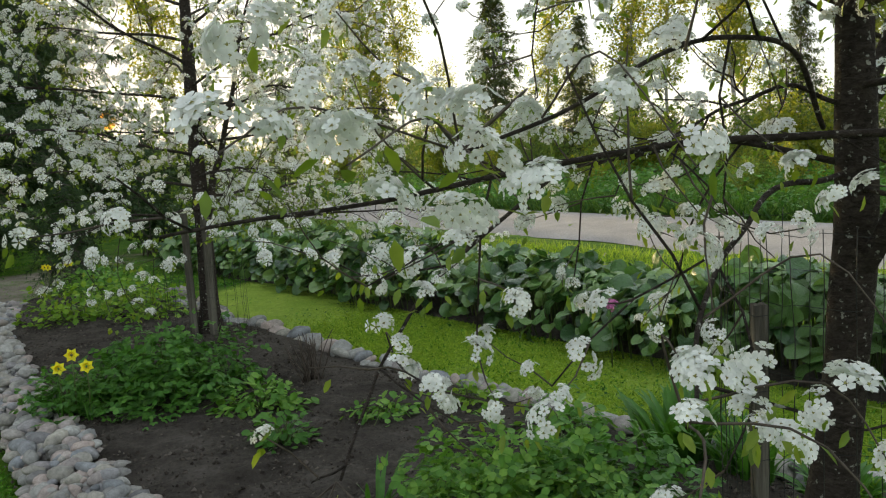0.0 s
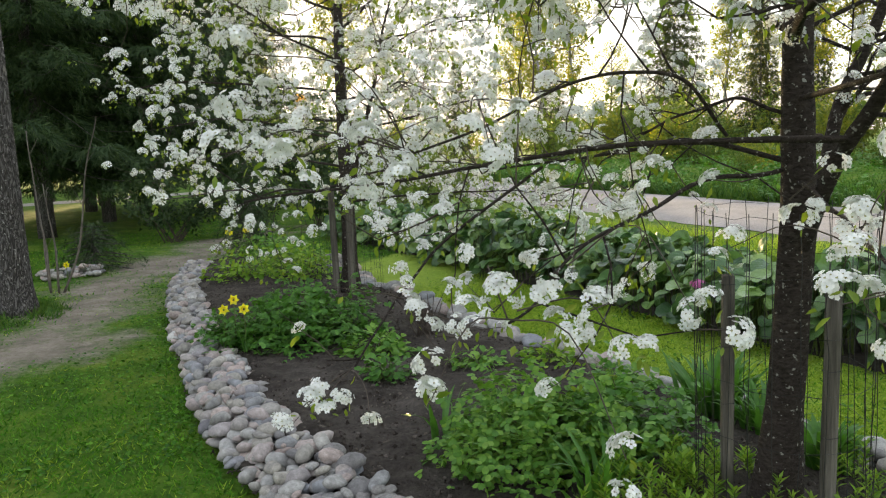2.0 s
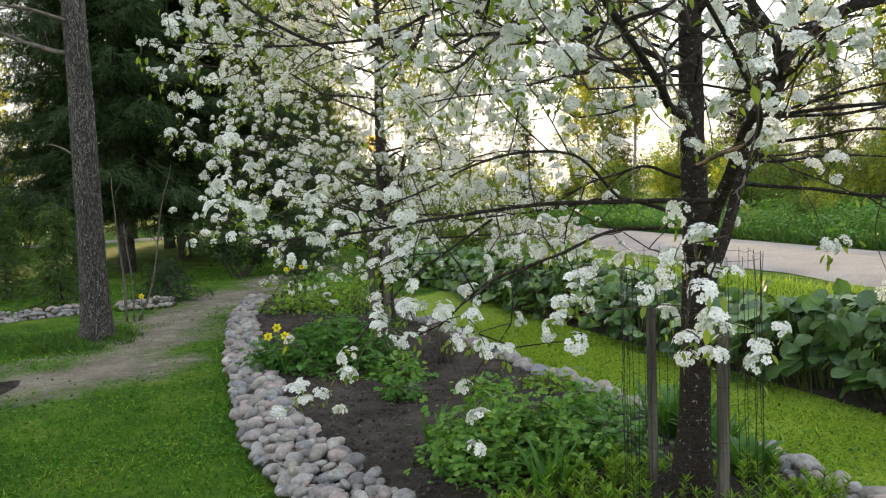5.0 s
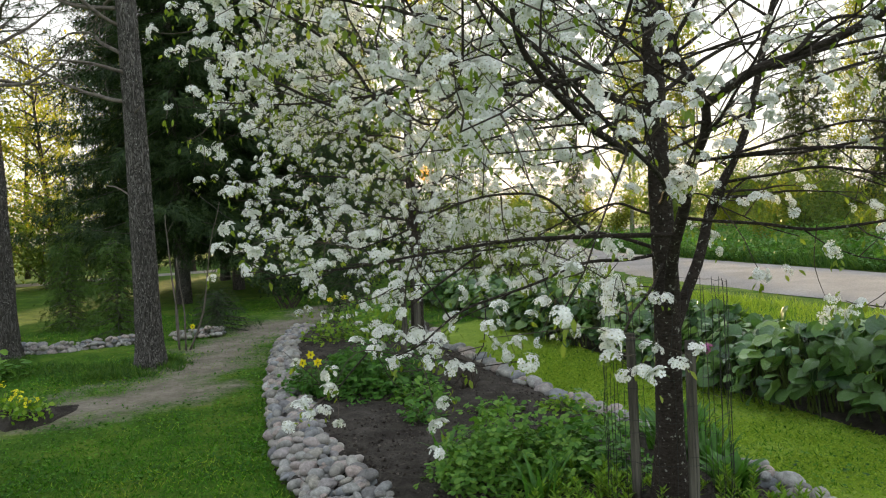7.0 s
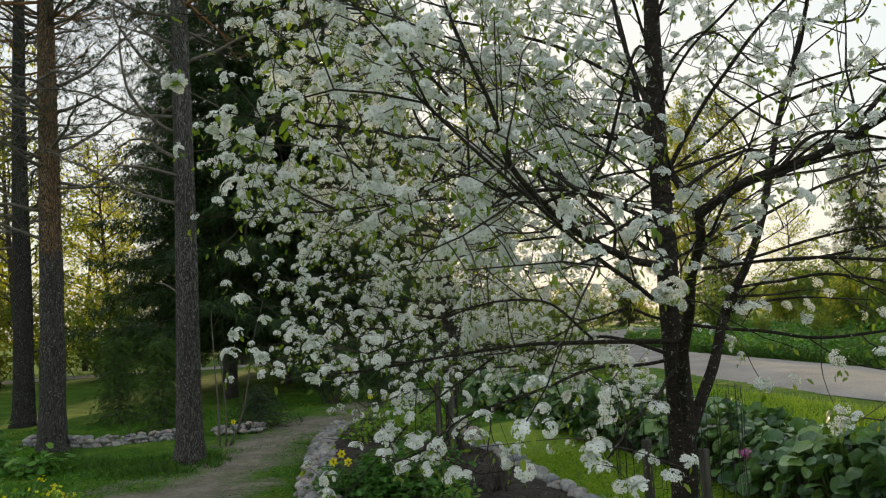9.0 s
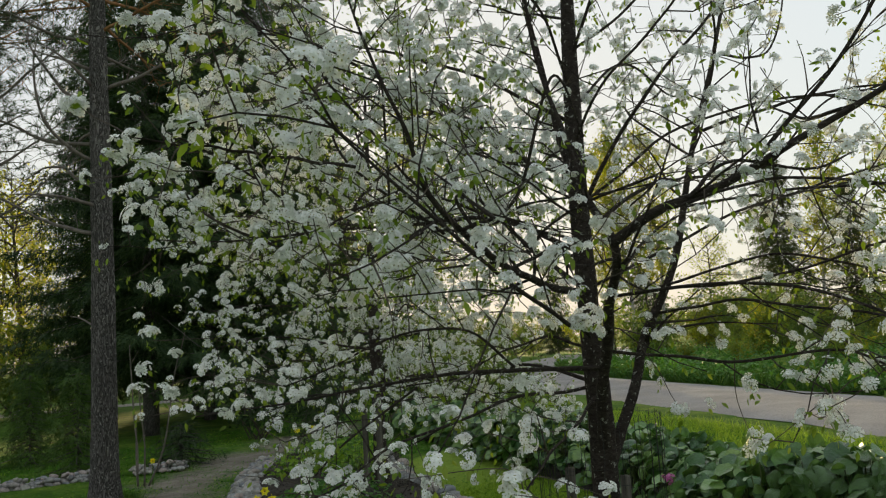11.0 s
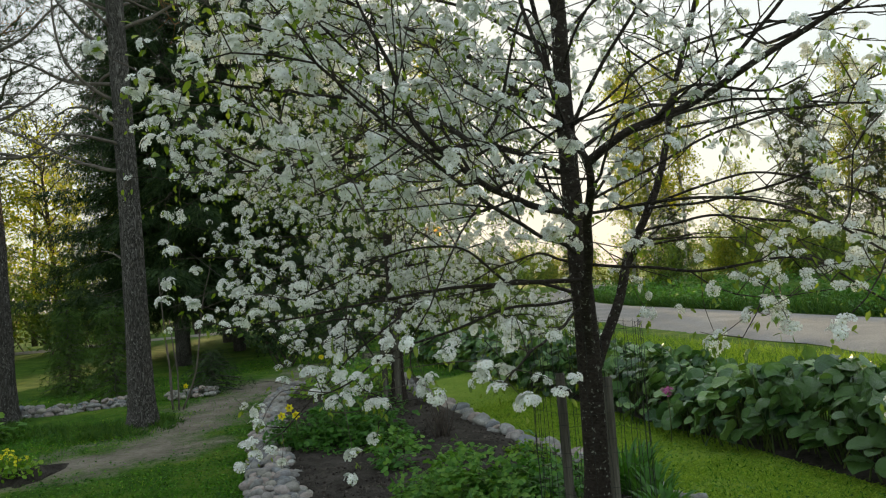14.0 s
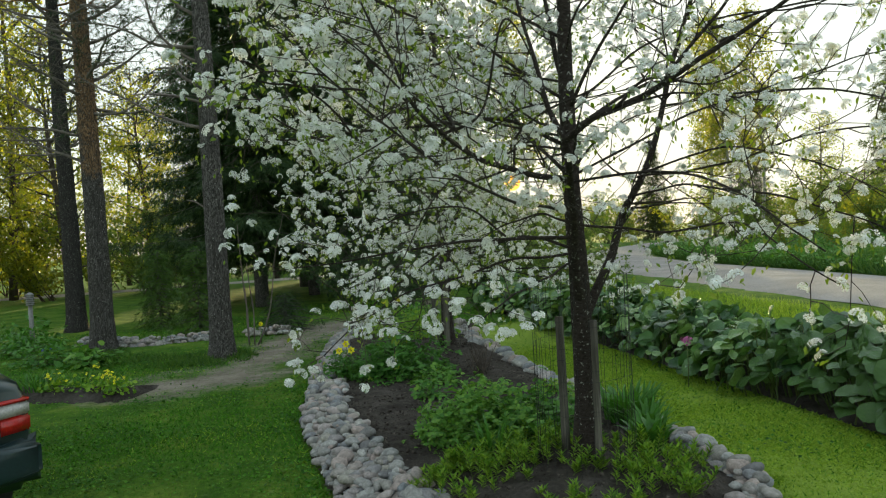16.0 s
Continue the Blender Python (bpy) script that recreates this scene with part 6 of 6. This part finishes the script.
copy_thing(big, pose(-17.9, 14.0, -0.05, 0, 0, 130) @ Matrix.Diagonal((0.68, 0.68, 0.85, 1)))
copy_thing(big, pose(-20.5, 20.0, -0.05, 0, 0, 30))
copy_thing(big, pose(-15.5, 20.5, -0.05, 0, 0, 300))
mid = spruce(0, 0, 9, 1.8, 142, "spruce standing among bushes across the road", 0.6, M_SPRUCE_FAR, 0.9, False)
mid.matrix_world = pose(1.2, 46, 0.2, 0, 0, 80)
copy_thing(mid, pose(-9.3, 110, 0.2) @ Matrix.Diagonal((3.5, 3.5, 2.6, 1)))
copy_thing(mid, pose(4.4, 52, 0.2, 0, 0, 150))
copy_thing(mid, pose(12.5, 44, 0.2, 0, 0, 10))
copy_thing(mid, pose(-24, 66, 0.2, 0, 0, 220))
M_THUJA = leafy("cypress_scale", (0.04, 0.085, 0.02), (0.07, 0.13, 0.03), (0.11, 0.18, 0.04), 0.3, 0.6, 0.2)
young = spruce(-10.1, 7.6, 1.85, 0.5, 143, "small bushy green conifer behind the stone wall", 0.05, M_THUJA, 2.6)
juniper = spruce(-8.75, 8.7, 0.8, 0.85, 146, "low spreading dark juniper beside the path", 0.02, None, 4.0)
copy_thing(young, pose(-12.6, 8.3, -0.05, 0, 0, 100))
small = spruce(-6.9, 10.3, 1.7, 0.42, 144, "small dark upright conifer at the end of the bed", 0.02, None, 2.2)


def broadleaf(x, y, h, r, seed, label, bark, leaf, leaves, trunk_r, size=0.12, first=0.3, slim=1.0, name="birch_tree"):
    rng = np.random.default_rng(seed)
    root = thing(name, x, y, -0.05, label, "tree", "background trees")
    zs = np.linspace(0, h * 0.96, 16)
    tp = np.column_stack([0.02 * h * np.sin(zs * 0.35 + seed), 0.02 * h * np.cos(zs * 0.3 + seed) - 0.02 * h * math.cos(seed), zs])
    tp -= tp[0]
    obj("trunk", *tube(tp, trunk_r * (1 - 0.93 * zs / h), 8, True, 0.05, rng), bark, root)
    wood, P = [], []
    n = 34
    for k in range(n):
        f = first + (1 - first) * k / n
        z = f * h * 0.95
        base = np.array([np.interp(z, zs, tp[:, i]) for i in range(3)])
        a = k * 2.4 + rng.uniform(-0.6, 0.6)
        g = (f - first) / (1 - first)
        L = r * (0.55 + 0.9 * g) * (1.05 - g ** 2.5) * rng.uniform(0.65, 1.2) + 0.15
        b = wander(rng, base, (math.cos(a), math.sin(a), rng.uniform(0.4, 1.1) * slim), L, -0.03, 0.12, 0.3)
        wood.append(tube(b, np.linspace(trunk_r * 0.3, 0.006, len(b)), 4, False))
        for j in range(1, len(b)):
            for q in range(3):
                t = wander(rng, b[j], side_shoot(rng, b[j] - b[j - 1], 25, 80), rng.uniform(0.3, 0.9) * (h / 10) ** 0.5, -0.08, 0.16, 0.2)
                if q == 0:
                    wood.append(tube(t, np.linspace(0.008, 0.003, len(t)), 3, False))
                P += list(t[1:])
    tagged(obj("branches", *merge(wood), M_TWIG, root), kind="stuff")
    P = np.array(P)
    P = P[rng.integers(0, len(P), leaves)] + rng.normal(0, 0.11 * (h / 10) ** 0.5, (leaves, 3))
    V, F = scatter(TRI_LEAF_V, TRI_LEAF_F, frames_along(P, rng.normal(0, 0.7, P.shape) + (0, 0, -0.4), rng.normal(0, 1, P.shape), size * rng.uniform(0.6, 1.3, leaves)))
    tagged(obj("crown", V, F, leaf, root), kind="stuff")
    return root


birch = broadleaf(-11.5, 47, 15, 1.7, 151, "slender birch with thin spring foliage", M_BIRCH, M_BIRCH_LEAF, 7000, 0.13, 0.17, 0.3, 1.5)
def planted(ob, x, y, m):
    """A copy of a tree or bush, unless it would stand on the road."""
    if not on_road(x, y):
        copy_thing(ob, m)


for bx, by, ba in ((-10.2, 49, 40), (-14.5, 52, 80), (3.6, 43, 150), (6.5, 48, 200), (8.8, 41, 250), (11, 50, 300), (15, 42, 20), (-20, 58, 60), (18, 47, 90), (-1.0, 56, 140), (21, 40, 10), (14, 34, 210)):
    planted(birch, bx, by, pose(bx, by, 0.2, 0, 0, ba))
wide = broadleaf(-34, 30, 11, 2.8, 152, "broad leafy tree at the edge of the field", M_TWIG, M_BIRCH_LEAF, 5200, 0.16, 0.15, 0.12, 0.9, "leafy_tree")
for bx, by, ba in ((-26, 13, 30), (-30, 19, 70), (-24, 18, 130), (-33, 12, 170), (-37, 22, 220), (-28, 25, 260), (-36, 16, 300), (-23, 23, 340), (-42, 28, 50), (-48, 36, 100), (-38, 40, 150), (-55, 26, 200), (-30, 44, 250), (-60, 34, 20), (-50, 20, 280), (-20, 70, 40), (-12, 74, 140), (2, 72, 10), (16, 66, 70)):
    planted(wide, bx, by, pose(bx, by, 0, 0, 0, ba))


def shrub(x, y, h, r, seed, label, leaves, leaf, size=0.09):
    rng = np.random.default_rng(seed)
    root = thing("bush", x, y, -0.05, label, "bush", "roadside bushes")
    wood, P = [], []
    for k in range(13):
        a = rng.uniform(0, 6.28)
        b = wander(rng, (rng.normal(0, 0.12 * r), rng.normal(0, 0.12 * r), 0), (math.cos(a) * r / h, math.sin(a) * r / h, 1), h * rng.uniform(0.6, 1.1), -0.01, 0.09, 0.25)
        wood.append(tube(b, np.linspace(0.02, 0.005, len(b)), 3, False))
        for j in range(2, len(b)):
            for q in range(3):
                t = wander(rng, b[j], side_shoot(rng, b[j] - b[j - 1], 25, 70), rng.uniform(0.3, 0.8) * h / 2.5, 0.0, 0.15, 0.2)
                P += list(t)
    tagged(obj("branches", *merge(wood), M_TWIG, root), kind="stuff")
    P = np.array(P)
    P = P[rng.integers(0, len(P), leaves)] + rng.normal(0, 0.07, (leaves, 3))
    V, F = scatter(TRI_LEAF_V, TRI_LEAF_F, frames_along(P, rng.normal(0, 0.8, P.shape), rng.normal(0, 0.7, P.shape) + (0, 0, 0.6), size * rng.uniform(0.6, 1.3, leaves)))
    tagged(obj("foliage", V, F, leaf, root), kind="stuff")
    return root


rng_b = np.random.default_rng(161)
bush_a = shrub(-2.0, 40, 3.2, 1.8, 162, "fresh green roadside bush behind the verge", 3200, M_SHRUB, 0.14)
bush_b = shrub(3.0, 37, 2.6, 1.9, 163, "yellow-green roadside bush in low evening light", 3000, M_BIRCH_LEAF, 0.14)
for k in range(76):
    u = -34 + 1.36 * k + rng_b.uniform(-0.8, 0.8)
    c = 27.0 + rng_b.uniform(-1.5, 5.5)
    sc = rng_b.uniform(0.75, 1.2) if u < 37 else rng_b.uniform(1.0, 1.55)
    planted((bush_a, bush_b)[k % 2], *road_place(u, c), pose(*road_place(u, c), 0.2, 0, 0, rng_b.uniform(0, 360)) @ Matrix.Diagonal((sc, sc, sc, 1)))
for k in range(34):
    u, c, sc = -20 + 1.7 * k + rng_b.uniform(-0.8, 0.8), rng_b.uniform(18.5, 26), rng_b.uniform(0.25, 0.55)
    planted((bush_a, bush_b, bush_a)[k % 3], *road_place(u, c), pose(*road_place(u, c), 0.2, 0, 0, rng_b.uniform(0, 360)) @ Matrix.Diagonal((sc, sc, sc, 1)))
for k in range(26):      # thicket where the road is lost to sight, and along its garden side
    u, c, sc = (86 + rng_b.uniform(0, 8), -14 + 3.6 * k, 1.7) if k < 16 else (33 + 4.2 * (k - 16), rng_b.uniform(3.5, 7.5), 1.15)
    planted((bush_a, bush_b)[k % 2], *road_place(u, c), pose(*road_place(u, c), 0.1, 0, 0, rng_b.uniform(0, 360)) @ Matrix.Diagonal((sc, sc, sc, 1)))
dark_bush = shrub(-10.2, 12.2, 1.5, 1.0, 164, "dark green low bush in the shade of spruces", 2600, M_SPRUCE, 0.1)
for bx, by, ba in ((-9.2, 13.6, 120), (-8.4, 15.2, 300)):
    planted(dark_bush, bx, by, pose(bx, by, -0.05, 0, 0, ba))
for bx, by, ba, sc in ((-33, 10, 100, 1.6), (-37, 13, 10, 1.5), (-12.5, 22, 60, 1.8), (-15, 26, 120, 2.0)):
    planted(dark_bush, bx, by, pose(bx, by, -0.05, 0, 0, ba) @ Matrix.Diagonal((sc, sc, sc, 1)))
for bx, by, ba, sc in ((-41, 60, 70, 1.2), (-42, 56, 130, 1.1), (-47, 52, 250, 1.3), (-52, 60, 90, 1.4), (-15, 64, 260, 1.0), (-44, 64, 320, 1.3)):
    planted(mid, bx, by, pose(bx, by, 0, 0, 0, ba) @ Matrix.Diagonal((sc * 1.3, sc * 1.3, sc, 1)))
for bx, by, ba, sc in ((-34.5, 47, 70, 1.4), (-38, 50, 130, 1.3), (-24, 47, 190, 1.4), (-43, 46, 250, 1.4), (-20, 50, 310, 1.4), (-16, 52, 50, 1.3), (-48, 42, 100, 1.4)):
    planted(bush_b, bx, by, pose(bx, by, 0, 0, 0, ba) @ Matrix.Diagonal((sc, sc, sc, 1)))
for bx, by, ba in ((-17, 32, 15), (-26.5, 36, 75), (-20.5, 43, 190), (-14, 38, 250), (-33, 47, 300)):
    planted(birch, bx, by, pose(bx, by, 0, 0, 0, ba))
for bx, by, ba, sc in ((-16, 29, 15, 0.9), (-19, 32, 75, 1.1), (-22, 35, 190, 1.0), (-13, 33, 250, 1.0), (-25, 40, 300, 1.2), (-11, 36, 20, 1.1), (-9, 40, 100, 1.2)):
    planted(bush_a, bx, by, pose(bx, by, 0, 0, 0, ba) @ Matrix.Diagonal((sc, sc, sc, 1)))
for bx, by, ba in ((-6.5, 15.5, 20), (-5.2, 14.6, 90), (-7.6, 17.5, 150), (-9, 20, 220)):
    planted(bush_a, bx, by, pose(bx, by, -0.05, 0, 0, ba) @ Matrix.Diagonal((0.6, 0.6, 0.55, 1)))


for bx, by, ba, sc in ((-30, 2.5, 10, 1.5), (-33, 5, 70, 1.7), (-31, 8, 130, 1.3), (-36, 8, 190, 1.8), (-34, 12, 250, 1.5), (-30, 14, 310, 1.2), (-38, 16, 50, 1.8), (-33, 18, 100, 1.5), (-29, 20, 20, 1.4), (-37, 2, 80, 1.8), (-41, 11, 140, 2.0), (-27, 17, 200, 1.2), (-43, 5, 260, 2.0)):
    planted((bush_a, bush_b)[ba % 20 == 10], bx, by, pose(bx, by, -0.05, 0, 0, ba) @ Matrix.Diagonal((sc, sc, sc, 1)))
for bx, by, ba in ((-31, 5, 40), (-36, 4, 110), (-39, 9, 200), (-29, 9.5, 290)):
    planted(wide, bx, by, pose(bx, by, 0, 0, 0, ba))
for bx, by, ba in ((-28, 6, 60), (-33, 14, 150), (-38, 8, 330)):
    planted(wide, bx, by, pose(bx, by, 0, 0, 0, ba) @ Matrix.Diagonal((1.3, 1.3, 1.55, 1)))


# ---- the low sun itself ----
def sun_disc():
    m = bpy.data.materials.new("sun_light")
    m.use_nodes = True
    nt = m.node_tree
    nt.nodes.remove(nt.nodes["Principled BSDF"])
    e = nt.nodes.new("ShaderNodeEmission")
    e.inputs["Color"].default_value, e.inputs["Strength"].default_value = (1.0, 0.42, 0.08, 1), 0.5
    nt.links.new(e.outputs[0], nt.nodes["Material Output"].inputs["Surface"])
    bm = bmesh.new()
    bmesh.ops.create_icosphere(bm, subdivisions=3, radius=8.0)
    me = bpy.data.meshes.new("setting_sun")
    bm.to_mesh(me)
    bm.free()
    me.materials.append(m)
    o = new("setting_sun", me)
    a, el = radians(SUN_AZ), radians(3.55)
    o.location = (1.8 + 800 * math.sin(a) * math.cos(el), -1.0 + 800 * math.cos(a) * math.cos(el), 1.8 + 800 * math.sin(el))
    tagged(o, "low orange setting sun behind the trees", "sun", kind="structure")


sun_disc()


# ---- grass ----
def grass(name, label, n, where, h, width, material, seed, lean=0.5):
    rng = np.random.default_rng(seed)
    x, y = where(rng, n)
    P = np.column_stack([x, y, np.full(len(x), -0.005)])
    Y = rng.normal(0, lean, P.shape) * (1, 1, 0) + (0, 0, 1)
    L = h * rng.uniform(0.5, 1.4, len(P))
    M = frames_along(P, Y, rng.normal(0, 1, P.shape) * (1, 1, 0) + 1e-3, L)
    w = width / h
    V, F = scatter(np.array([(-w, 0, 0), (w, 0, 0), (0.15, 1, 0.1)]), np.array([(0, 1, 2)]), M)
    tagged(obj(name, V, F, material, smooth=False), label, "grass", kind="stuff")


def lawn_spots(rng, n):
    x, y = rng.uniform(-14, 7, n), rng.uniform(-3, 17, n)
    d = np.hypot(x - 1.5, y + 0.5)
    ok = rng.random(n) < np.clip(5.0 / np.maximum(d, 1), 0.12, 1)
    ok &= ~inside(x, y, BED)
    c = x * HEDGE_N[0] + y * HEDGE_N[1]
    ok &= ~((c > HEDGE_FRONT + 0.1) & (c < HEDGE_BACK)) & (c < 10.0)
    bare = line_distance(x, y, PATH_LINE) - 0.45 * patchy(x, y)
    ok &= rng.random(n) < np.clip((bare - 0.3) / 0.9, 0.1, 1)
    worn = np.hypot((x + 6.0) / 1.1, (y - 3.4) / 0.7) - 0.5 * patchy(x, y)
    ok &= rng.random(n) < np.clip((worn - 0.2) / 0.7, 0.25, 1)
    # fewer dark blades on the strip that is coloured as better lit
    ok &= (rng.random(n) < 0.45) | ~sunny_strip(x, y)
    return x[ok], y[ok]


grass("lawn_grass", "short mown green lawn grass", 620000, lawn_spots, 0.036, 0.0048, M_GRASS, 171, 1.0)


def clover():
    """Flat weed and clover leaves that break up the lawn."""
    rng = np.random.default_rng(175)
    x, y = lawn_spots(rng, 380000)
    patch = np.sin(x * 2.1 + 0.7 * np.sin(y * 1.7)) * np.sin(y * 2.4 + np.sin(x * 1.3)) + rng.normal(0, 0.5, len(x))
    # less dark clover where the turf is coloured as better lit
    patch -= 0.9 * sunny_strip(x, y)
    x, y = x[patch > 0.0], y[patch > 0.0]
    P = np.column_stack([x, y, rng.uniform(0.01, 0.045, len(x))])
    V, F = scatter(FAR_LEAF_V * (1.3, 1, 1), FAR_LEAF_F, frames_along(P, rng.normal(0, 1, P.shape) * (1, 1, 0.25), rng.normal(0, 0.35, P.shape) + (0, 0, 1), rng.uniform(0.014, 0.038, len(x))))
    tagged(obj("lawn_clover", V, F, M_CLOVER, smooth=False), "patches of clover and flat weeds in the lawn", "clover", kind="stuff")


clover()


def tuft_spots(rng, n):
    """Rough grass round the pines and along the low stone wall."""
    k = rng.integers(0, 3, n)
    a, r = rng.uniform(0, 6.28, n), np.sqrt(rng.random(n))
    x = np.choose(k, [-7.0 + 0.75 * r * np.cos(a), -8.2 + 1.6 * r * np.cos(a), -10.0 + 0.8 * r * np.cos(a)])
    y = np.choose(k, [5.6 + 0.7 * r * np.sin(a), 5.0 + 0.55 * r * np.sin(a), 5.1 + 0.6 * r * np.sin(a)])
    ok = patchy(x * 2, y * 2) + rng.normal(0, 0.3, n) > -0.15
    return x[ok], y[ok]


grass("rough_grass", "longer green grass tufts round the pine trunks", 11000, tuft_spots, 0.1, 0.007, M_MEADOW, 174, 0.8)


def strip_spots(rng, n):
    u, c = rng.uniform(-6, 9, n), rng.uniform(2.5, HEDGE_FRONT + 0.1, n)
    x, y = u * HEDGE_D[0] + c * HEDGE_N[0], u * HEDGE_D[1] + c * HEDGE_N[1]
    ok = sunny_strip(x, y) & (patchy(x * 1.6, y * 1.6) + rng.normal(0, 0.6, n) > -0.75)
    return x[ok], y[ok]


# paler blades stand in for the stronger light on this strip
grass("lit_grass", "paler yellow-green mown grass in the lawn strip by the leafy hedge", 400000, strip_spots, 0.03, 0.0055, M_TALL, 177, 2.2)


def pale_spots(rng, n):
    x, y = lawn_spots(rng, n)
    ok = patchy(x * 0.8 + 3, y * 0.8) + rng.normal(0, 0.35, len(x)) > 0.35
    return x[ok], y[ok]


grass("pale_grass", "pale dry blades in patches of the lawn", 260000, pale_spots, 0.04, 0.0042, M_TALL, 178, 1.0)


def verge_spots(rng, n):
    u, c = rng.uniform(-12, 26, n), rng.uniform(HEDGE_BACK, ROAD_NEAR + 0.15, n)
    return u * HEDGE_D[0] + c * HEDGE_N[0], u * HEDGE_D[1] + c * HEDGE_N[1]


grass("verge_grass", "longer yellow-green grass on the near verge", 50000, verge_spots, 0.14, 0.006, M_TALL, 172, 0.5)


def far_verge_spots(rng, n):
    u, c = rng.uniform(-25, 45, n), ROAD_FAR + 0.1 + 14 * rng.random(n) ** 1.4
    c = c + road_bend(u)
    return u * ROAD_D[0] + c * ROAD_N[0], u * ROAD_D[1] + c * ROAD_N[1]


grass("meadow_grass", "rough green grass and weeds beyond the road", 120000, far_verge_spots, 0.36, 0.02, M_MEADOW, 173, 0.6)


def roadside_weeds():
    """Broad-leaved weeds in uneven drifts on the bank beyond the road."""
    rng = np.random.default_rng(176)
    x, y = far_verge_spots(rng, 90000)
    drift = patchy(x * 0.5, y * 0.5) + 0.6 * patchy(x * 1.6 + 4, y * 1.6) + rng.normal(0, 0.3, len(x))
    ok = drift > 0.1
    x, y, drift = x[ok], y[ok], drift[ok]
    P = np.column_stack([x, y, 0.05 + rng.random(len(x)) * np.clip(0.25 + 0.45 * drift, 0.2, 0.95) + 0.3 * np.clip((road_across(x, y) - 16) / 4, 0, 1)])
    V, F = scatter(TRI_LEAF_V, TRI_LEAF_F, frames_along(P, rng.normal(0, 1, P.shape) * (1, 1, 0.4), rng.normal(0, 0.5, P.shape) + (0, 0, 1), rng.uniform(0.07, 0.19, len(x))))
    tagged(obj("roadside_weeds", V, F, M_BUSH, smooth=False), "tangled broad-leaved green weeds on the far road bank", "weeds", kind="stuff")


roadside_weeds()
